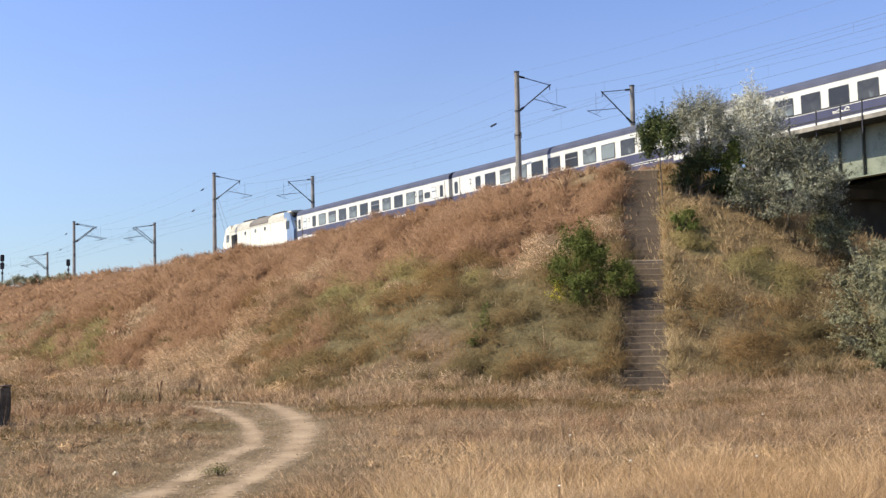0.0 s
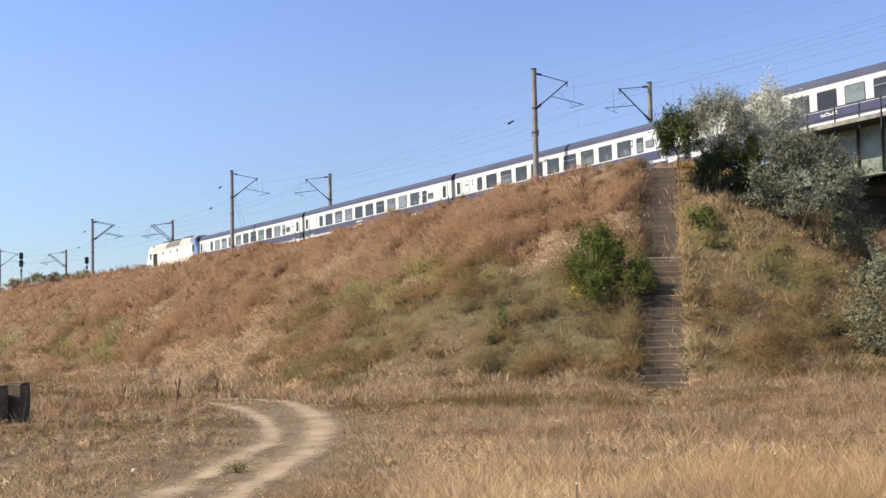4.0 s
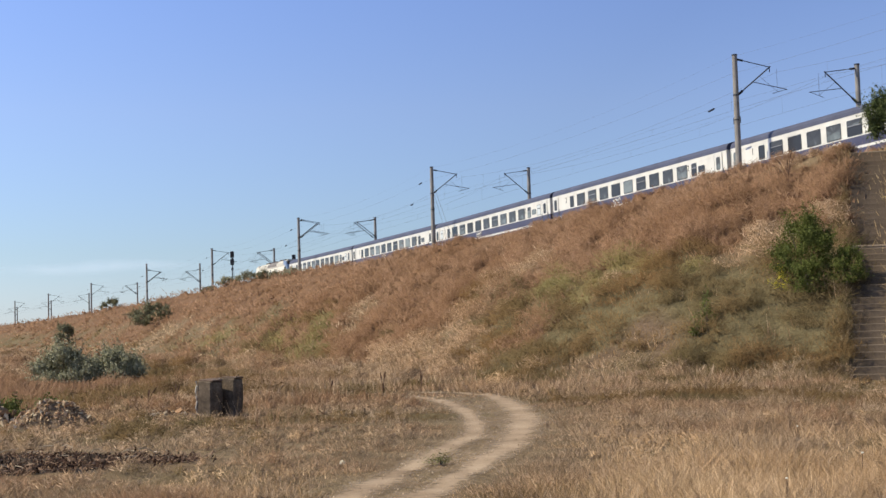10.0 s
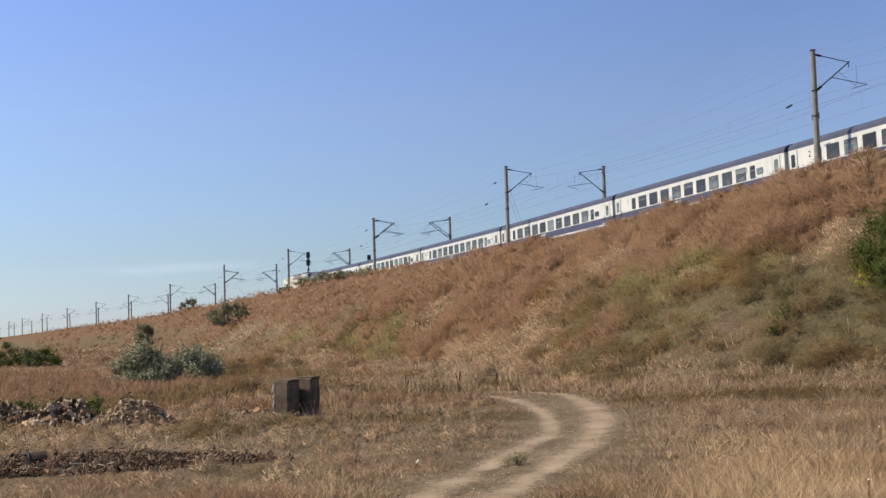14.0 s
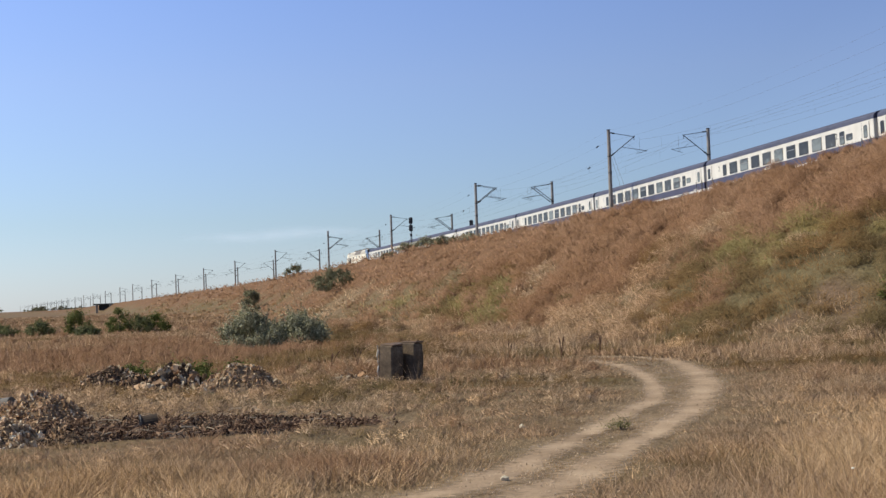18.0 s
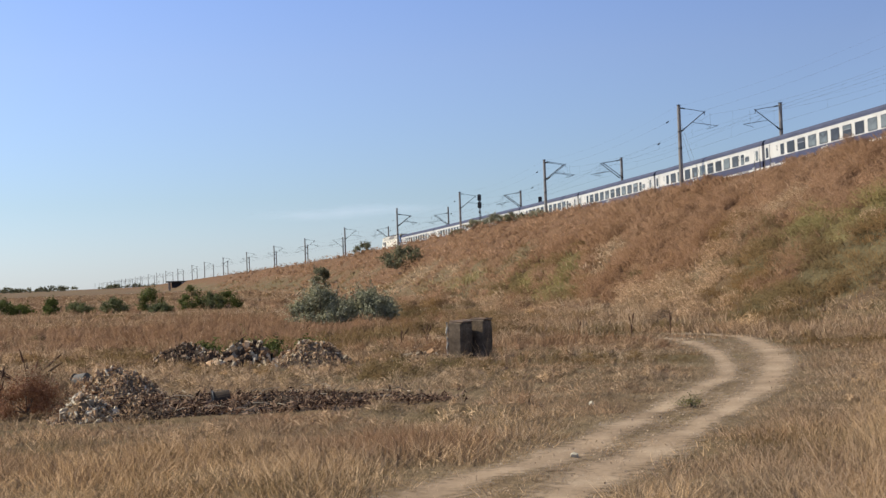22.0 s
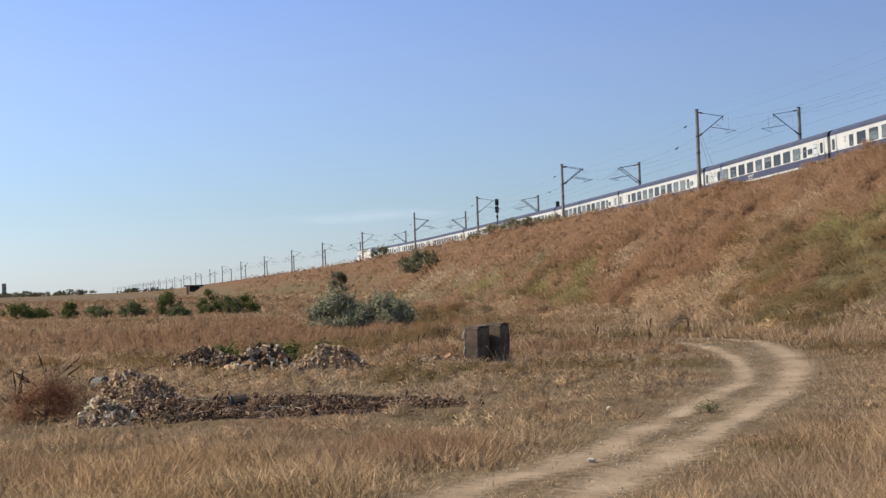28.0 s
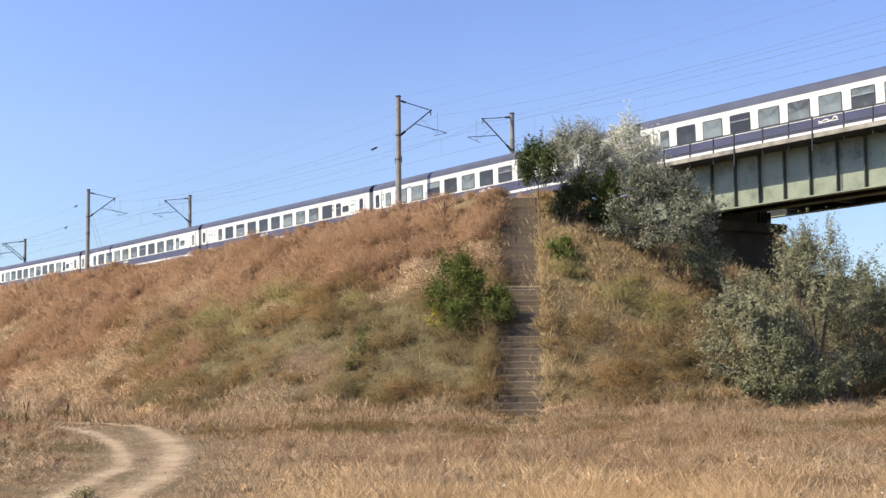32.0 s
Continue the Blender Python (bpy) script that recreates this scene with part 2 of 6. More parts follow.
OLIVE_STANDS = (
    (7.2, 42.4, 1.4, 0.9), (9.5, 39.3, 1.0, 1.0), (11.2, 39.3, 1.4, 0.6), (13.1, 36.6, 2.6, 1.5), (15.7, 36.1, 1.1, 1.7), (2.9, 41.2, 0.9, 2.2),
    (1.0, 45.5, 0.7, 1.4), (5.7, 41.8, 1.3, 1.6), (3.7, 47.0, 1.1, 1.6), (23.9, 36.5, 1.3, 0.6), (20.1, 37.6, 0.8, 0.5),
    (21.9, 35.4, 1.6, 0.5), (-8.1, 93.3, 1.2, 2.7), (-11.1, 56.2, 1.4, 8.0), (-6.5, 87.5, 0.7, 3.8), (1.7, 55.2, 0.7, 2.2),
    (-9.0, 36.0, 1.6, 2.0), (-13.5, 37.0, 3.0, 4.5), (-17.5, 34.0, 2.0, 3.0))
RUST_STANDS = (
    (-0.2, 58.5, 2.8, 4.6), (-2.5, 62.0, 1.1, 2.8), (3.9, 60.0, 3.6, 2.0), (10.3, 50.1, 3.1, 3.4), (13.9, 43.9, 2.6, 1.7), (16.3, 43.5, 1.1, 1.2),
    (-3.6, 85.5, 2.8, 2.9), (-7.6, 93.3, 1.8, 5.8), (12.0, 43.2, 1.7, 1.0), (4.2, 44.0, 0.8, 1.7), (-6.5, 94.9, 2.7, 5.0), (-11.0, 130.5, 2.4, 5.8),
    (-3.3, 83.2, 2.6, 5.5), (-7.2, 99.5, 2.1, 5.3), (6.1, 57.8, 2.9, 4.2), (-20.0, 45.0, 8.0, 12.0), (-15.8, 47.9, 3.0, 8.1))
BARE_STANDS = ((8.9, 38.4, 1.8, 1.2), (9.5, 37.1, 1.4, 0.9), (7.1, 38.2, 1.0, 0.7))
STANDS = {"straw": STRAW_STANDS, "green": GREEN_STANDS, "olive": OLIVE_STANDS, "rust": RUST_STANDS, "bare": BARE_STANDS}


def stand(x, y, kind):
    """How much each place belongs to the stands of a plant; the stands have wavering rims."""
    az, d = np.degrees(np.arctan2(x, y)), np.hypot(x, y)
    az, d = az + 12.0 / (d + 5) * waves(x, y, 51, 1.7), d + 0.35 * waves(x, y, 52, 1.9)
    out = np.zeros(np.shape(x))
    for a, r, wa, wr in STANDS[kind]:
        out = np.maximum(out, np.exp(-((az - a) / wa) ** 2 - ((d - r) / wr) ** 2))
    return out


def plant_scores(x, y):
    """Which plants do best where: rust weeds along the upper slope, olive low on the bank, straw in the field."""
    a, b = waves(x, y, 41, 11.0) * 0.4 + waves(x, y, 42, 3.2) * 0.3, waves(x, y, 43, 8.0) * 0.4 + waves(x, y, 44, 2.6) * 0.3
    p, s = x * NX + y * NY, x * TX + y * TY
    d, az = np.hypot(x, y), np.degrees(np.arctan2(x, y))
    z = ground_height(x, y)
    up = np.clip(z / np.interp(s, CREST_S, CREST_Z), 0, 1)
    slope = up > 0.06
    far = np.interp(d, (36, 48, 70, 90), (0, 0.12, 0.35, 0.5))
    beyond = ease((az - 18.2) / 0.5)
    return {
        "rust": a + np.where(slope, np.interp(up, (0.06, 0.45, 0.6, 1.0), (-0.25, -0.1, 0.3, 0.4)), -0.5) + far + 1.9 * stand(x, y, "rust") - 0.95 * beyond,
        "olive": b + np.where(slope, np.interp(up, (0.06, 0.15, 0.5, 0.62, 1.0), (0.3, 0.4, 0.2, -0.4, -0.5)) + np.where(s < 48, 0.2, -0.1) - 0.45 * beyond, np.where(x > 1.5, -0.35, np.interp(d, (14, 22, 40), (-0.4, -0.2, -0.25))) + 0.42 * ease((x - 1.5) / 2) * ease((d - 22) / 6)) + 1.9 * stand(x, y, "olive"),
        "green": np.where(slope, -0.7 + 0.7 * waves(x, y, 48, 7.0), -0.8) + 0.3 * b + 2.3 * stand(x, y, "green"),
        "tan": np.where(slope, -2.0 + 2.5 * beyond + 0.2 * beyond * waves(x, y, 49, 2.2), -1.5),
        "gold": np.where(slope, -2.0, -0.4 + 0.25 * waves(x, y, 50, 3.0)) + 0.3 * b + 0.75 * ease((az - 3) / 8) * (1 - 0.85 * ease((d - 13) / 11)) + 0.4 * (1 - ease((d - 11) / 6)) * (1 - ease((az + 1) / 4)),
        "straw": np.where(slope, -0.08 + 0.55 * waves(x, y, 47, 5.0) + 0.25 * waves(x, y, 53, 1.8) - 0.9 * beyond - 0.3 * ease((d - 54) / 14), 0.12) + 2.1 * stand(x, y, "straw")}


# ---- helpers for parts ----
def mesh_from(bm, name, mat, smooth=False):
    me = bpy.data.meshes.new(name)
    bm.to_mesh(me)
    bm.free()
    for m in (mat if isinstance(mat, (list, tuple)) else [mat]):
        me.materials.append(m)
    if smooth:
        me.polygons.foreach_set("use_smooth", [True] * len(me.polygons))
    return me


def part(name, bm, mat, parent, label="", smooth=False):
    """Links a bmesh as one mesh object under a thing or a part."""
    me = bm if isinstance(bm, bpy.types.Mesh) else mesh_from(bm, name, mat, smooth)
    ob = new(name, me)
    ob.parent = parent
    if label:
        ob["label"] = label
    return ob


def box(bm, c, size, bevel=0.0, m=None):
    """A box of that size round c, with its edges rounded off."""
    res = bmesh.ops.create_cube(bm, size=1.0)
    vs = res["verts"]
    bmesh.ops.scale(bm, vec=size, verts=vs)
    if bevel:
        es = list({e for v in vs for e in v.link_edges})
        vs = list({v for f in bmesh.ops.bevel(bm, geom=es, offset=bevel, segments=1, affect="EDGES")["faces"] for v in f.verts} | {v for v in vs if v.is_valid})
    bmesh.ops.translate(bm, vec=c, verts=vs)
    if m is not None:
        bmesh.ops.transform(bm, matrix=m, verts=vs)
    return vs


def rod(bm, a, b, r1, r2=None, n=8):
    """A round or tapered bar from a to b."""
    a, b = Vector(a), Vector(b)
    way = b - a
    res = bmesh.ops.create_cone(bm, cap_ends=True, segments=n, radius1=r1, radius2=r1 if r2 is None else r2, depth=way.length)
    rot = way.to_track_quat("Z", "Y").to_matrix().to_4x4()
    bmesh.ops.transform(bm, matrix=Matrix.Translation((a + b) / 2) @ rot, verts=res["verts"])
    return res["verts"]


def tube(bm, pts, radii, n=7):
    """One bent bar through points, closed at both ends."""
    prev = None
    for i, (c, r) in enumerate(zip(pts, radii)):
        way = (pts[min(i + 1, len(pts) - 1)] - pts[max(i - 1, 0)]).normalized()
        turn = way.to_track_quat("Z", "Y").to_matrix()
        row = [bm.verts.new(c + turn @ Vector((r * math.cos(6.2832 * k / n), r * math.sin(6.2832 * k / n), 0))) for k in range(n)]
        if prev:
            for k in range(n):
                bm.faces.new((prev[k], prev[(k + 1) % n], row[(k + 1) % n], row[k]))
        else:
            bm.faces.new(row[::-1])
        prev = row
    bm.faces.new(prev)
    bmesh.ops.recalc_face_normals(bm, faces=bm.faces[:])


def prism(bm, outline, x0, x1, axis="x"):
    """A closed outline (y, z) drawn out along x."""
    n = len(outline)
    mk = (lambda x, o: (x, o[0], o[1])) if axis == "x" else (lambda x, o: (o[0], x, o[1]))
    v0 = [bm.verts.new(mk(x0, o)) for o in outline]
    v1 = [bm.verts.new(mk(x1, o)) for o in outline]
    for i in range(n):
        j = (i + 1) % n
        bm.faces.new((v0[i], v0[j], v1[j], v1[i]))
    bm.faces.new(v0[::-1])
    bm.faces.new(v1)
    bmesh.ops.recalc_face_normals(bm, faces=bm.faces[:])


def thing(name, m, label, category, group="", kind=""):
    ob = new(name)
    ob.empty_display_size = 0.3
    ob.matrix_basis = m
    return tagged(ob, label, category, group, kind)


def along(q, s, z):
    """A pose on the line: x points along the line away, y to its left."""
    s0, s1 = at(q, s - 2), at(q, s + 2)
    d = s1 - s0
    return pose(*at(q, s, z), 0, 0, math.degrees(math.atan2(d.y, d.x)))


# ---- ground ----
def build_ground():
    rad = [0.4]
    while rad[-1] < 4600:
        r = rad[-1]
        rad.append(r + (0.2 if 6 < r < 36 else 0.35 if r < 70 and r > 6 else max(0.3, 0.02 * r if r > 30 else 0.06 * r)))
    fine = np.linspace(-34, 40, 240)
    rest = np.linspace(40, 326, 60)[1:-1]
    ang = np.radians(np.concatenate([fine, rest]))
    R, A = np.meshgrid(np.array(rad), ang, indexing="ij")
    X, Y = R * np.sin(A), R * np.cos(A)
    Z = ground_height(X, Y)
    n, k = X.shape
    co = np.concatenate([np.stack([X, Y, Z], -1).reshape(-1, 3), [[0, 0, gz(0, 0)]]])
    i, j = np.meshgrid(np.arange(n - 1), np.arange(k), indexing="ij")
    j2 = (j + 1) % k
    quads = np.stack([i * k + j, (i + 1) * k + j, (i + 1) * k + j2, i * k + j2], -1).reshape(-1, 4)[:, ::-1]
    me = bpy.data.meshes.new("ground")
    hub = n * k
    tris = [(hub, (a + 1) % k, a) for a in range(k)]
    me.from_pydata(co.tolist(), [], quads.tolist() + tris)
    me.polygons.foreach_set("use_smooth", [True] * len(me.polygons))
    me.materials.append(M["ground"])
    me.update()
    score = plant_scores(co[:, 0], co[:, 1])
    share = {k: np.exp(5.0 * np.clip(v, -3, 3)) for k, v in score.items()}
    whole = sum(share.values())
    share = {k: v / whole for k, v in share.items()}
    share["bare"] = np.clip(1.5 * stand(co[:, 0], co[:, 1], "bare") - 0.3, 0, 1)
    for k in ("rust", "olive", "green", "gold", "tan", "bare"):
        me.attributes.new("litter_" + k, "FLOAT", "POINT").data.foreach_set("value", share[k].astype(np.float32))
    return tagged(new("ground", me), "dry grassy field and railway embankment slope", "ground", kind="structure")


def ground_material(name="ground"):
    m = bpy.data.materials.new(name)
    m.use_nodes = True
    nt = m.node_tree
    b = nt.nodes["Principled BSDF"]
    tc = nt.nodes.new("ShaderNodeTexCoord")

    def noise_node(scale, detail=5.0, rough=0.6):
        n = nt.nodes.new("ShaderNodeTexNoise")
        n.inputs["Scale"].default_value, n.inputs["Detail"].default_value, n.inputs["Roughness"].default_value = scale, detail, rough
        nt.links.new(tc.outputs["Object"], n.inputs["Vector"])
        return n.outputs[0]

    def ramp(src, stops):
        cr = nt.nodes.new("ShaderNodeValToRGB")
        while len(cr.color_ramp.elements) < len(stops):
            cr.color_ramp.elements.new(0.5)
        for el, (pos, col) in zip(cr.color_ramp.elements, stops):
            el.position, el.color = pos, col
        nt.links.new(src, cr.inputs[0])
        return cr.outputs[0]

    def blend(fac, a, c, kind="MIX"):
        mx = nt.nodes.new("ShaderNodeMix")
        mx.data_type, mx.blend_type = "RGBA", kind
        if isinstance(fac, float):
            mx.inputs[0].default_value = fac
        else:
            nt.links.new(fac, mx.inputs[0])
        nt.links.new(a, mx.inputs[6])
        nt.links.new(c, mx.inputs[7])
        return mx.outputs[2]

    def litter_share(kind):
        at_node = nt.nodes.new("ShaderNodeAttribute")
        at_node.attribute_name = "litter_" + kind
        return at_node.outputs["Fac"]

    col = ramp(noise_node(0.9, 8), [(0.3, (0.12, 0.085, 0.051, 1)), (0.5, (0.175, 0.127, 0.078, 1)), (0.72, (0.25, 0.186, 0.118, 1))])
    for kind, dark, light in (("rust", (0.125, 0.07, 0.04, 1), (0.20, 0.118, 0.068, 1)), ("olive", (0.09, 0.073, 0.04, 1), (0.165, 0.135, 0.075, 1)), ("green", (0.125, 0.105, 0.05, 1), (0.22, 0.185, 0.09, 1)), ("gold", (0.17, 0.115, 0.062, 1), (0.28, 0.20, 0.115, 1)), ("tan", (0.12, 0.083, 0.043, 1), (0.205, 0.143, 0.078, 1)), ("bare", (0.085, 0.056, 0.036, 1), (0.2, 0.14, 0.095, 1))):
        col = blend(litter_share(kind), col, ramp(noise_node(1.7, 8), [(0.3, dark), (0.7, light)]))
    fine = ramp(noise_node(14, 6), [(0.3, (0.55, 0.55, 0.55, 1)), (0.7, (1.25, 1.22, 1.18, 1))])
    col = blend(0.8, col, fine, "MULTIPLY")
    nt.links.new(col, b.inputs["Base Color"])
    b.inputs["Roughness"].default_value = 0.95
    b.inputs["Specular IOR Level"].default_value = 0.1
    bp = nt.nodes.new("ShaderNodeBump")
    bp.inputs["Strength"].default_value, bp.inputs["Distance"].default_value = 0.7, 0.12
    nt.links.new(noise_node(7, 6), bp.inputs["Height"])
    nt.links.new(bp.outputs[0], b.inputs["Normal"])
    return m


M["ground"] = ground_material()
M["dirt"] = material("dirt", [(0.25, (0.21, 0.148, 0.096, 1)), (0.5, (0.31, 0.225, 0.152, 1)), (0.8, (0.42, 0.318, 0.222, 1))], 1.3, 16, 0.95, 0.5, bump_dist=0.05, spec=0.1)
ground = build_ground()

# ---- the farm track: two worn ruts ----
# each rut: x, y, half width
RUT_LEFT = (
    (-2.75, -30.0, 0.32), (-2.75, -12.0, 0.32), (-2.6, 2.0, 0.34), (-2.42, 6.5, 0.34), (-1.9, 10.0, 0.36), (-1.3, 11.2, 0.34), (-0.95, 12.5, 0.30), (-0.6, 14.2, 0.25), (-0.12, 16.9, 0.22),
    (0.36, 18.9, 0.22), (0.6, 21.3, 0.23), (0.6, 24.2, 0.23), (0.40, 27.3, 0.24), (0.05, 29.6, 0.26), (-0.5, 31.3, 0.28), (-1.5, 32.5, 0.3), (-3.0, 33.3, 0.3))
RUT_RIGHT = (
    (-1.5, -30.0, 0.32), (-1.5, -12.0, 0.32), (-1.35, 2.0, 0.32), (-1.2, 6.5, 0.32), (-0.84, 9.9, 0.33), (-0.45, 11.6, 0.33), (-0.1, 13.0, 0.27), (0.18, 14.3, 0.21), (0.55, 16.1, 0.23),
    (0.99, 18.4, 0.29), (1.38, 21.8, 0.40), (1.53, 25.2, 0.36), (1.42, 29.0, 0.32), (0.95, 32.0, 0.3), (0.1, 33.6, 0.3), (-1.2, 34.3, 0.3), (-3.0, 34.8, 0.3))


def rut_point(knots, u):
    """A place on the middle of a rut, the way it runs there, and its half width; u counts its knots."""
    u = min(max(u, 0.0), len(knots) - 1.001)
    i = int(u)
    f = u - i
    k = [Vector(knots[min(max(i + d, 0), len(knots) - 1)]) for d in (-1, 0, 1, 2)]
    c = 0.5 * ((2 * k[1]) + (k[2] - k[0]) * f + (2 * k[0] - 5 * k[1] + 4 * k[2] - k[3]) * f * f + (3 * k[1] - k[0] - 3 * k[2] + k[3]) * f ** 3)
    w = 0.5 * ((k[2] - k[0]) + 2 * (2 * k[0] - 5 * k[1] + 4 * k[2] - k[3]) * f + 3 * (3 * k[1] - k[0] - 3 * k[2] + k[3]) * f * f)
    return Vector((c.x, c.y)), Vector((w.x, w.y)).normalized(), c.z


MIDDLE = tuple(((a[0] + b[0]) / 2, (a[1] + b[1]) / 2, 0.85) for a, b in zip(RUT_LEFT, RUT_RIGHT))
road_xy = np.array([tuple(rut_point(MIDDLE, i * 0.1)[0]) for i in range(10 * (len(MIDDLE) - 1) + 1)])
rut_xyw = np.array([(*c, h) for knots in (RUT_LEFT, RUT_RIGHT) for c, w, h in [rut_point(knots, i * 0.1) for i in range(10 * (len(knots) - 1) + 1)]])


def rut_material():
    """Trodden earth that frays out into the grass at its edges."""
    m = M["dirt"].copy()
    m.name = "trodden_earth"
    nt = m.node_tree
    at_edge = nt.nodes.new("ShaderNodeAttribute")
    at_edge.attribute_name = "edge"
    tc = nt.nodes.new("ShaderNodeTexCoord")
    n = nt.nodes.new("ShaderNodeTexNoise")
    n.inputs["Scale"].default_value, n.inputs["Detail"].default_value = 11.0, 10.0
    nt.links.new(tc.outputs["Object"], n.inputs["Vector"])
    add = nt.nodes.new("ShaderNodeMath")
    add.operation = "MULTIPLY_ADD"
    nt.links.new(n.outputs[0], add.inputs[0])
    add.inputs[1].default_value = 1.3
    nt.links.new(at_edge.outputs["Fac"], add.inputs[2])
    cr = nt.nodes.new("ShaderNodeValToRGB")
    cr.color_ramp.elements[0].position, cr.color_ramp.elements[0].color = 0.44, (1, 1, 1, 1)
    cr.color_ramp.elements[1].position, cr.color_ramp.elements[1].color = 0.84, (0, 0, 0, 1)
    half = nt.nodes.new("ShaderNodeMath")
    half.operation = "MULTIPLY"
    half.inputs[1].default_value = 0.5
    nt.links.new(add.outputs[0], half.inputs[0])
    nt.links.new(half.outputs[0], cr.inputs[0])
    nt.links.new(cr.outputs[0], nt.nodes["Principled BSDF"].inputs["Alpha"])
    return m


M["rut"] = rut_material()


def build_rut(knots, seed, lift, worn=0.0):
    """A ribbon of trodden earth; worn: how much of it the grass has kept."""
    bm = bmesh.new()
    lay = bm.verts.layers.float.new("edge")
    prev = None
    steps = 26 * (len(knots) - 1)
    for i in range(steps):
        c, w, half = rut_point(knots, i / 26)
        nrm = Vector((w.y, -w.x))
        fade = min(1.0, (steps - i) / 60)
        half *= 1.25 + 0.12 * math.sin(i * 0.21 + seed) + 0.1 * math.sin(i * 0.077 + seed * 2)
        row = []
        for k in range(9):
            f = k / 4 - 1
            x, y = c + nrm * (f * half)
            v = bm.verts.new((x, y, gz(x, y) + 0.012 + lift - 0.006 * (1 - f * f)))
            v[lay] = worn + abs(f) * (1 - 0.55 * worn) + 0.7 * (1 - fade)
            row.append(v)
        if prev:
            for k in range(8):
                bm.faces.new((prev[k], prev[k + 1], row[k + 1], row[k]))
        prev = row
    bmesh.ops.recalc_face_normals(bm, faces=bm.faces[:])
    return mesh_from(bm, "rut", M["rut"], True)


road = tagged(new("road"), "two-rut dirt farm track worn into dry grass", "road", kind="structure")
part("worn_strip", build_rut(MIDDLE, 5, -0.006, 0.62), None, road, "patchy bare earth between the ruts")
part("rut", build_rut(RUT_LEFT, 1, 0.0), None, road)
part("rut", build_rut(RUT_RIGHT, 2, 0.004), None, road)

# ---- track bed and rails ----
RAIL_Q = 55.7


def sweep(bm, outline, s_list, q0, dz=0.0):
    """An outline (across, up) carried along the line at rail height."""
    prev = None
    for s in s_list:
        z = float(rail_z(s)) + dz
        row = [bm.verts.new(at(q0 + o[0], s, z + o[1])) for o in outline]
        if prev:
            n = len(outline)
            for i in range(n):
                j = (i + 1) % n
                bm.faces.new((prev[i], prev[j], row[j], row[i]))
        prev = row
    bmesh.ops.recalc_face_normals(bm, faces=bm.faces[:])


S_LINE = [float(v) for v in np.concatenate([np.arange(51, 340, 8), np.arange(340, 1300, 30)])]
for q in (55.7, 59.7):
    bed = tagged(new("track"), "grey ballasted railway track on the embankment", "railway track", "railway tracks", "structure")
    bm = bmesh.new()
    sweep(bm, ((-3.0, -1.6), (-1.6, -0.25), (1.6, -0.25), (3.0, -1.6)), S_LINE, q)
    part("ballast_bed", bm, M["ballast"], bed)
    for g in (-0.75, 0.75):
        bm = bmesh.new()
        sweep(bm, ((-0.035 + g, -0.17), (0.035 + g, -0.17), (0.035 + g, 0), (-0.035 + g, 0)), [-60.0, 0.0] + S_LINE, q)
        part("rail", bm, M["rail_steel"], bed)

# ---- coaches ----
HALF_W = 1.41


def roof_outline(low, over=0.0):
    pts = []
    for i in range(13):
        a = math.pi * i / 12
        y = (HALF_W + over) * math.cos(a)
        pts.append((y, low + (4.05 - low + over) * math.sin(a) ** 0.72))
    return pts


def rounded_plate(w, h, t, r=0.08):
    """A plate in the xz plane with rounded corners, t thick along y, its back at y = 0."""
    bm = bmesh.new()
    out = []
    for cx, cz, a0 in ((w / 2 - r, h / 2 - r, 0), (-w / 2 + r, h / 2 - r, 90), (-w / 2 + r, -h / 2 + r, 180), (w / 2 - r, -h / 2 + r, 270)):
        for k in range(4):
            a = radians(a0 + k * 30)
            out.append((cx + r * math.cos(a), cz + r * math.sin(a)))
    v0 = [bm.verts.new((x, 0, z)) for x, z in out]
    v1 = [bm.verts.new((x, t, z)) for x, z in out]
    n = len(out)
    for i in range(n):
        bm.faces.new((v0[i], v0[(i + 1) % n], v1[(i + 1) % n], v1[i]))
    bm.faces.new(v1)
    bm.faces.new(v0[::-1])
    bmesh.ops.recalc_face_normals(bm, faces=bm.faces[:])
    return bm


PLATES = {}


def plate_mesh(w, h, t, mat, r=0.08):
    key = (w, h, t, mat, r)
    if key not in PLATES:
        PLATES[key] = mesh_from(rounded_plate(w, h, t, r), "plate", M[mat])
    return PLATES[key]


def on_side(name, parent, x, z, side, w, h, t, mat, out=0.0, r=0.08, label=""):
    """A plate on the coach's side wall."""
    ob = part(name, plate_mesh(w, h, t, mat, r), None, parent, label)
    ob.matrix_basis = pose(x, side * (HALF_W + out), z, 0, 0, 0 if side > 0 else 180)
    return ob


def bogie(parent, x, mesh_cache={}):
    if "frame" not in mesh_cache:
        bm = bmesh.new()
        for y in (-1.0, 1.0):
            box(bm, (0, y, 0.62), (3.2, 0.16, 0.22), 0.03)
            for dx in (-1.28, 1.28):
                box(bm, (dx, y, 0.47), (0.36, 0.24, 0.3), 0.04)
        box(bm, (0, 0, 0.66), (0.6, 2.0, 0.25), 0.04)
        mesh_cache["frame"] = mesh_from(bm, "bogie", M["underframe"])
        bm = bmesh.new()
        for y in (-0.75, 0.75):
            rod(bm, (0, y - 0.065, 0.46), (0, y + 0.065, 0.46), 0.46, n=24)
        rod(bm, (0, -0.9, 0.46), (0, 0.9, 0.46), 0.08, n=10)
        mesh_cache["wheelset"] = mesh_from(bm, "wheelset", M["dark_steel"])
    b = part("bogie", mesh_cache["frame"], None, parent)
    b.matrix_basis = pose(x, 0, 0)
    for dx in (-1.28, 1.28):
        w = part("wheelset", mesh_cache["wheelset"], None, b)
        w.matrix_basis = pose(dx, 0, 0)


DIGITS = {}


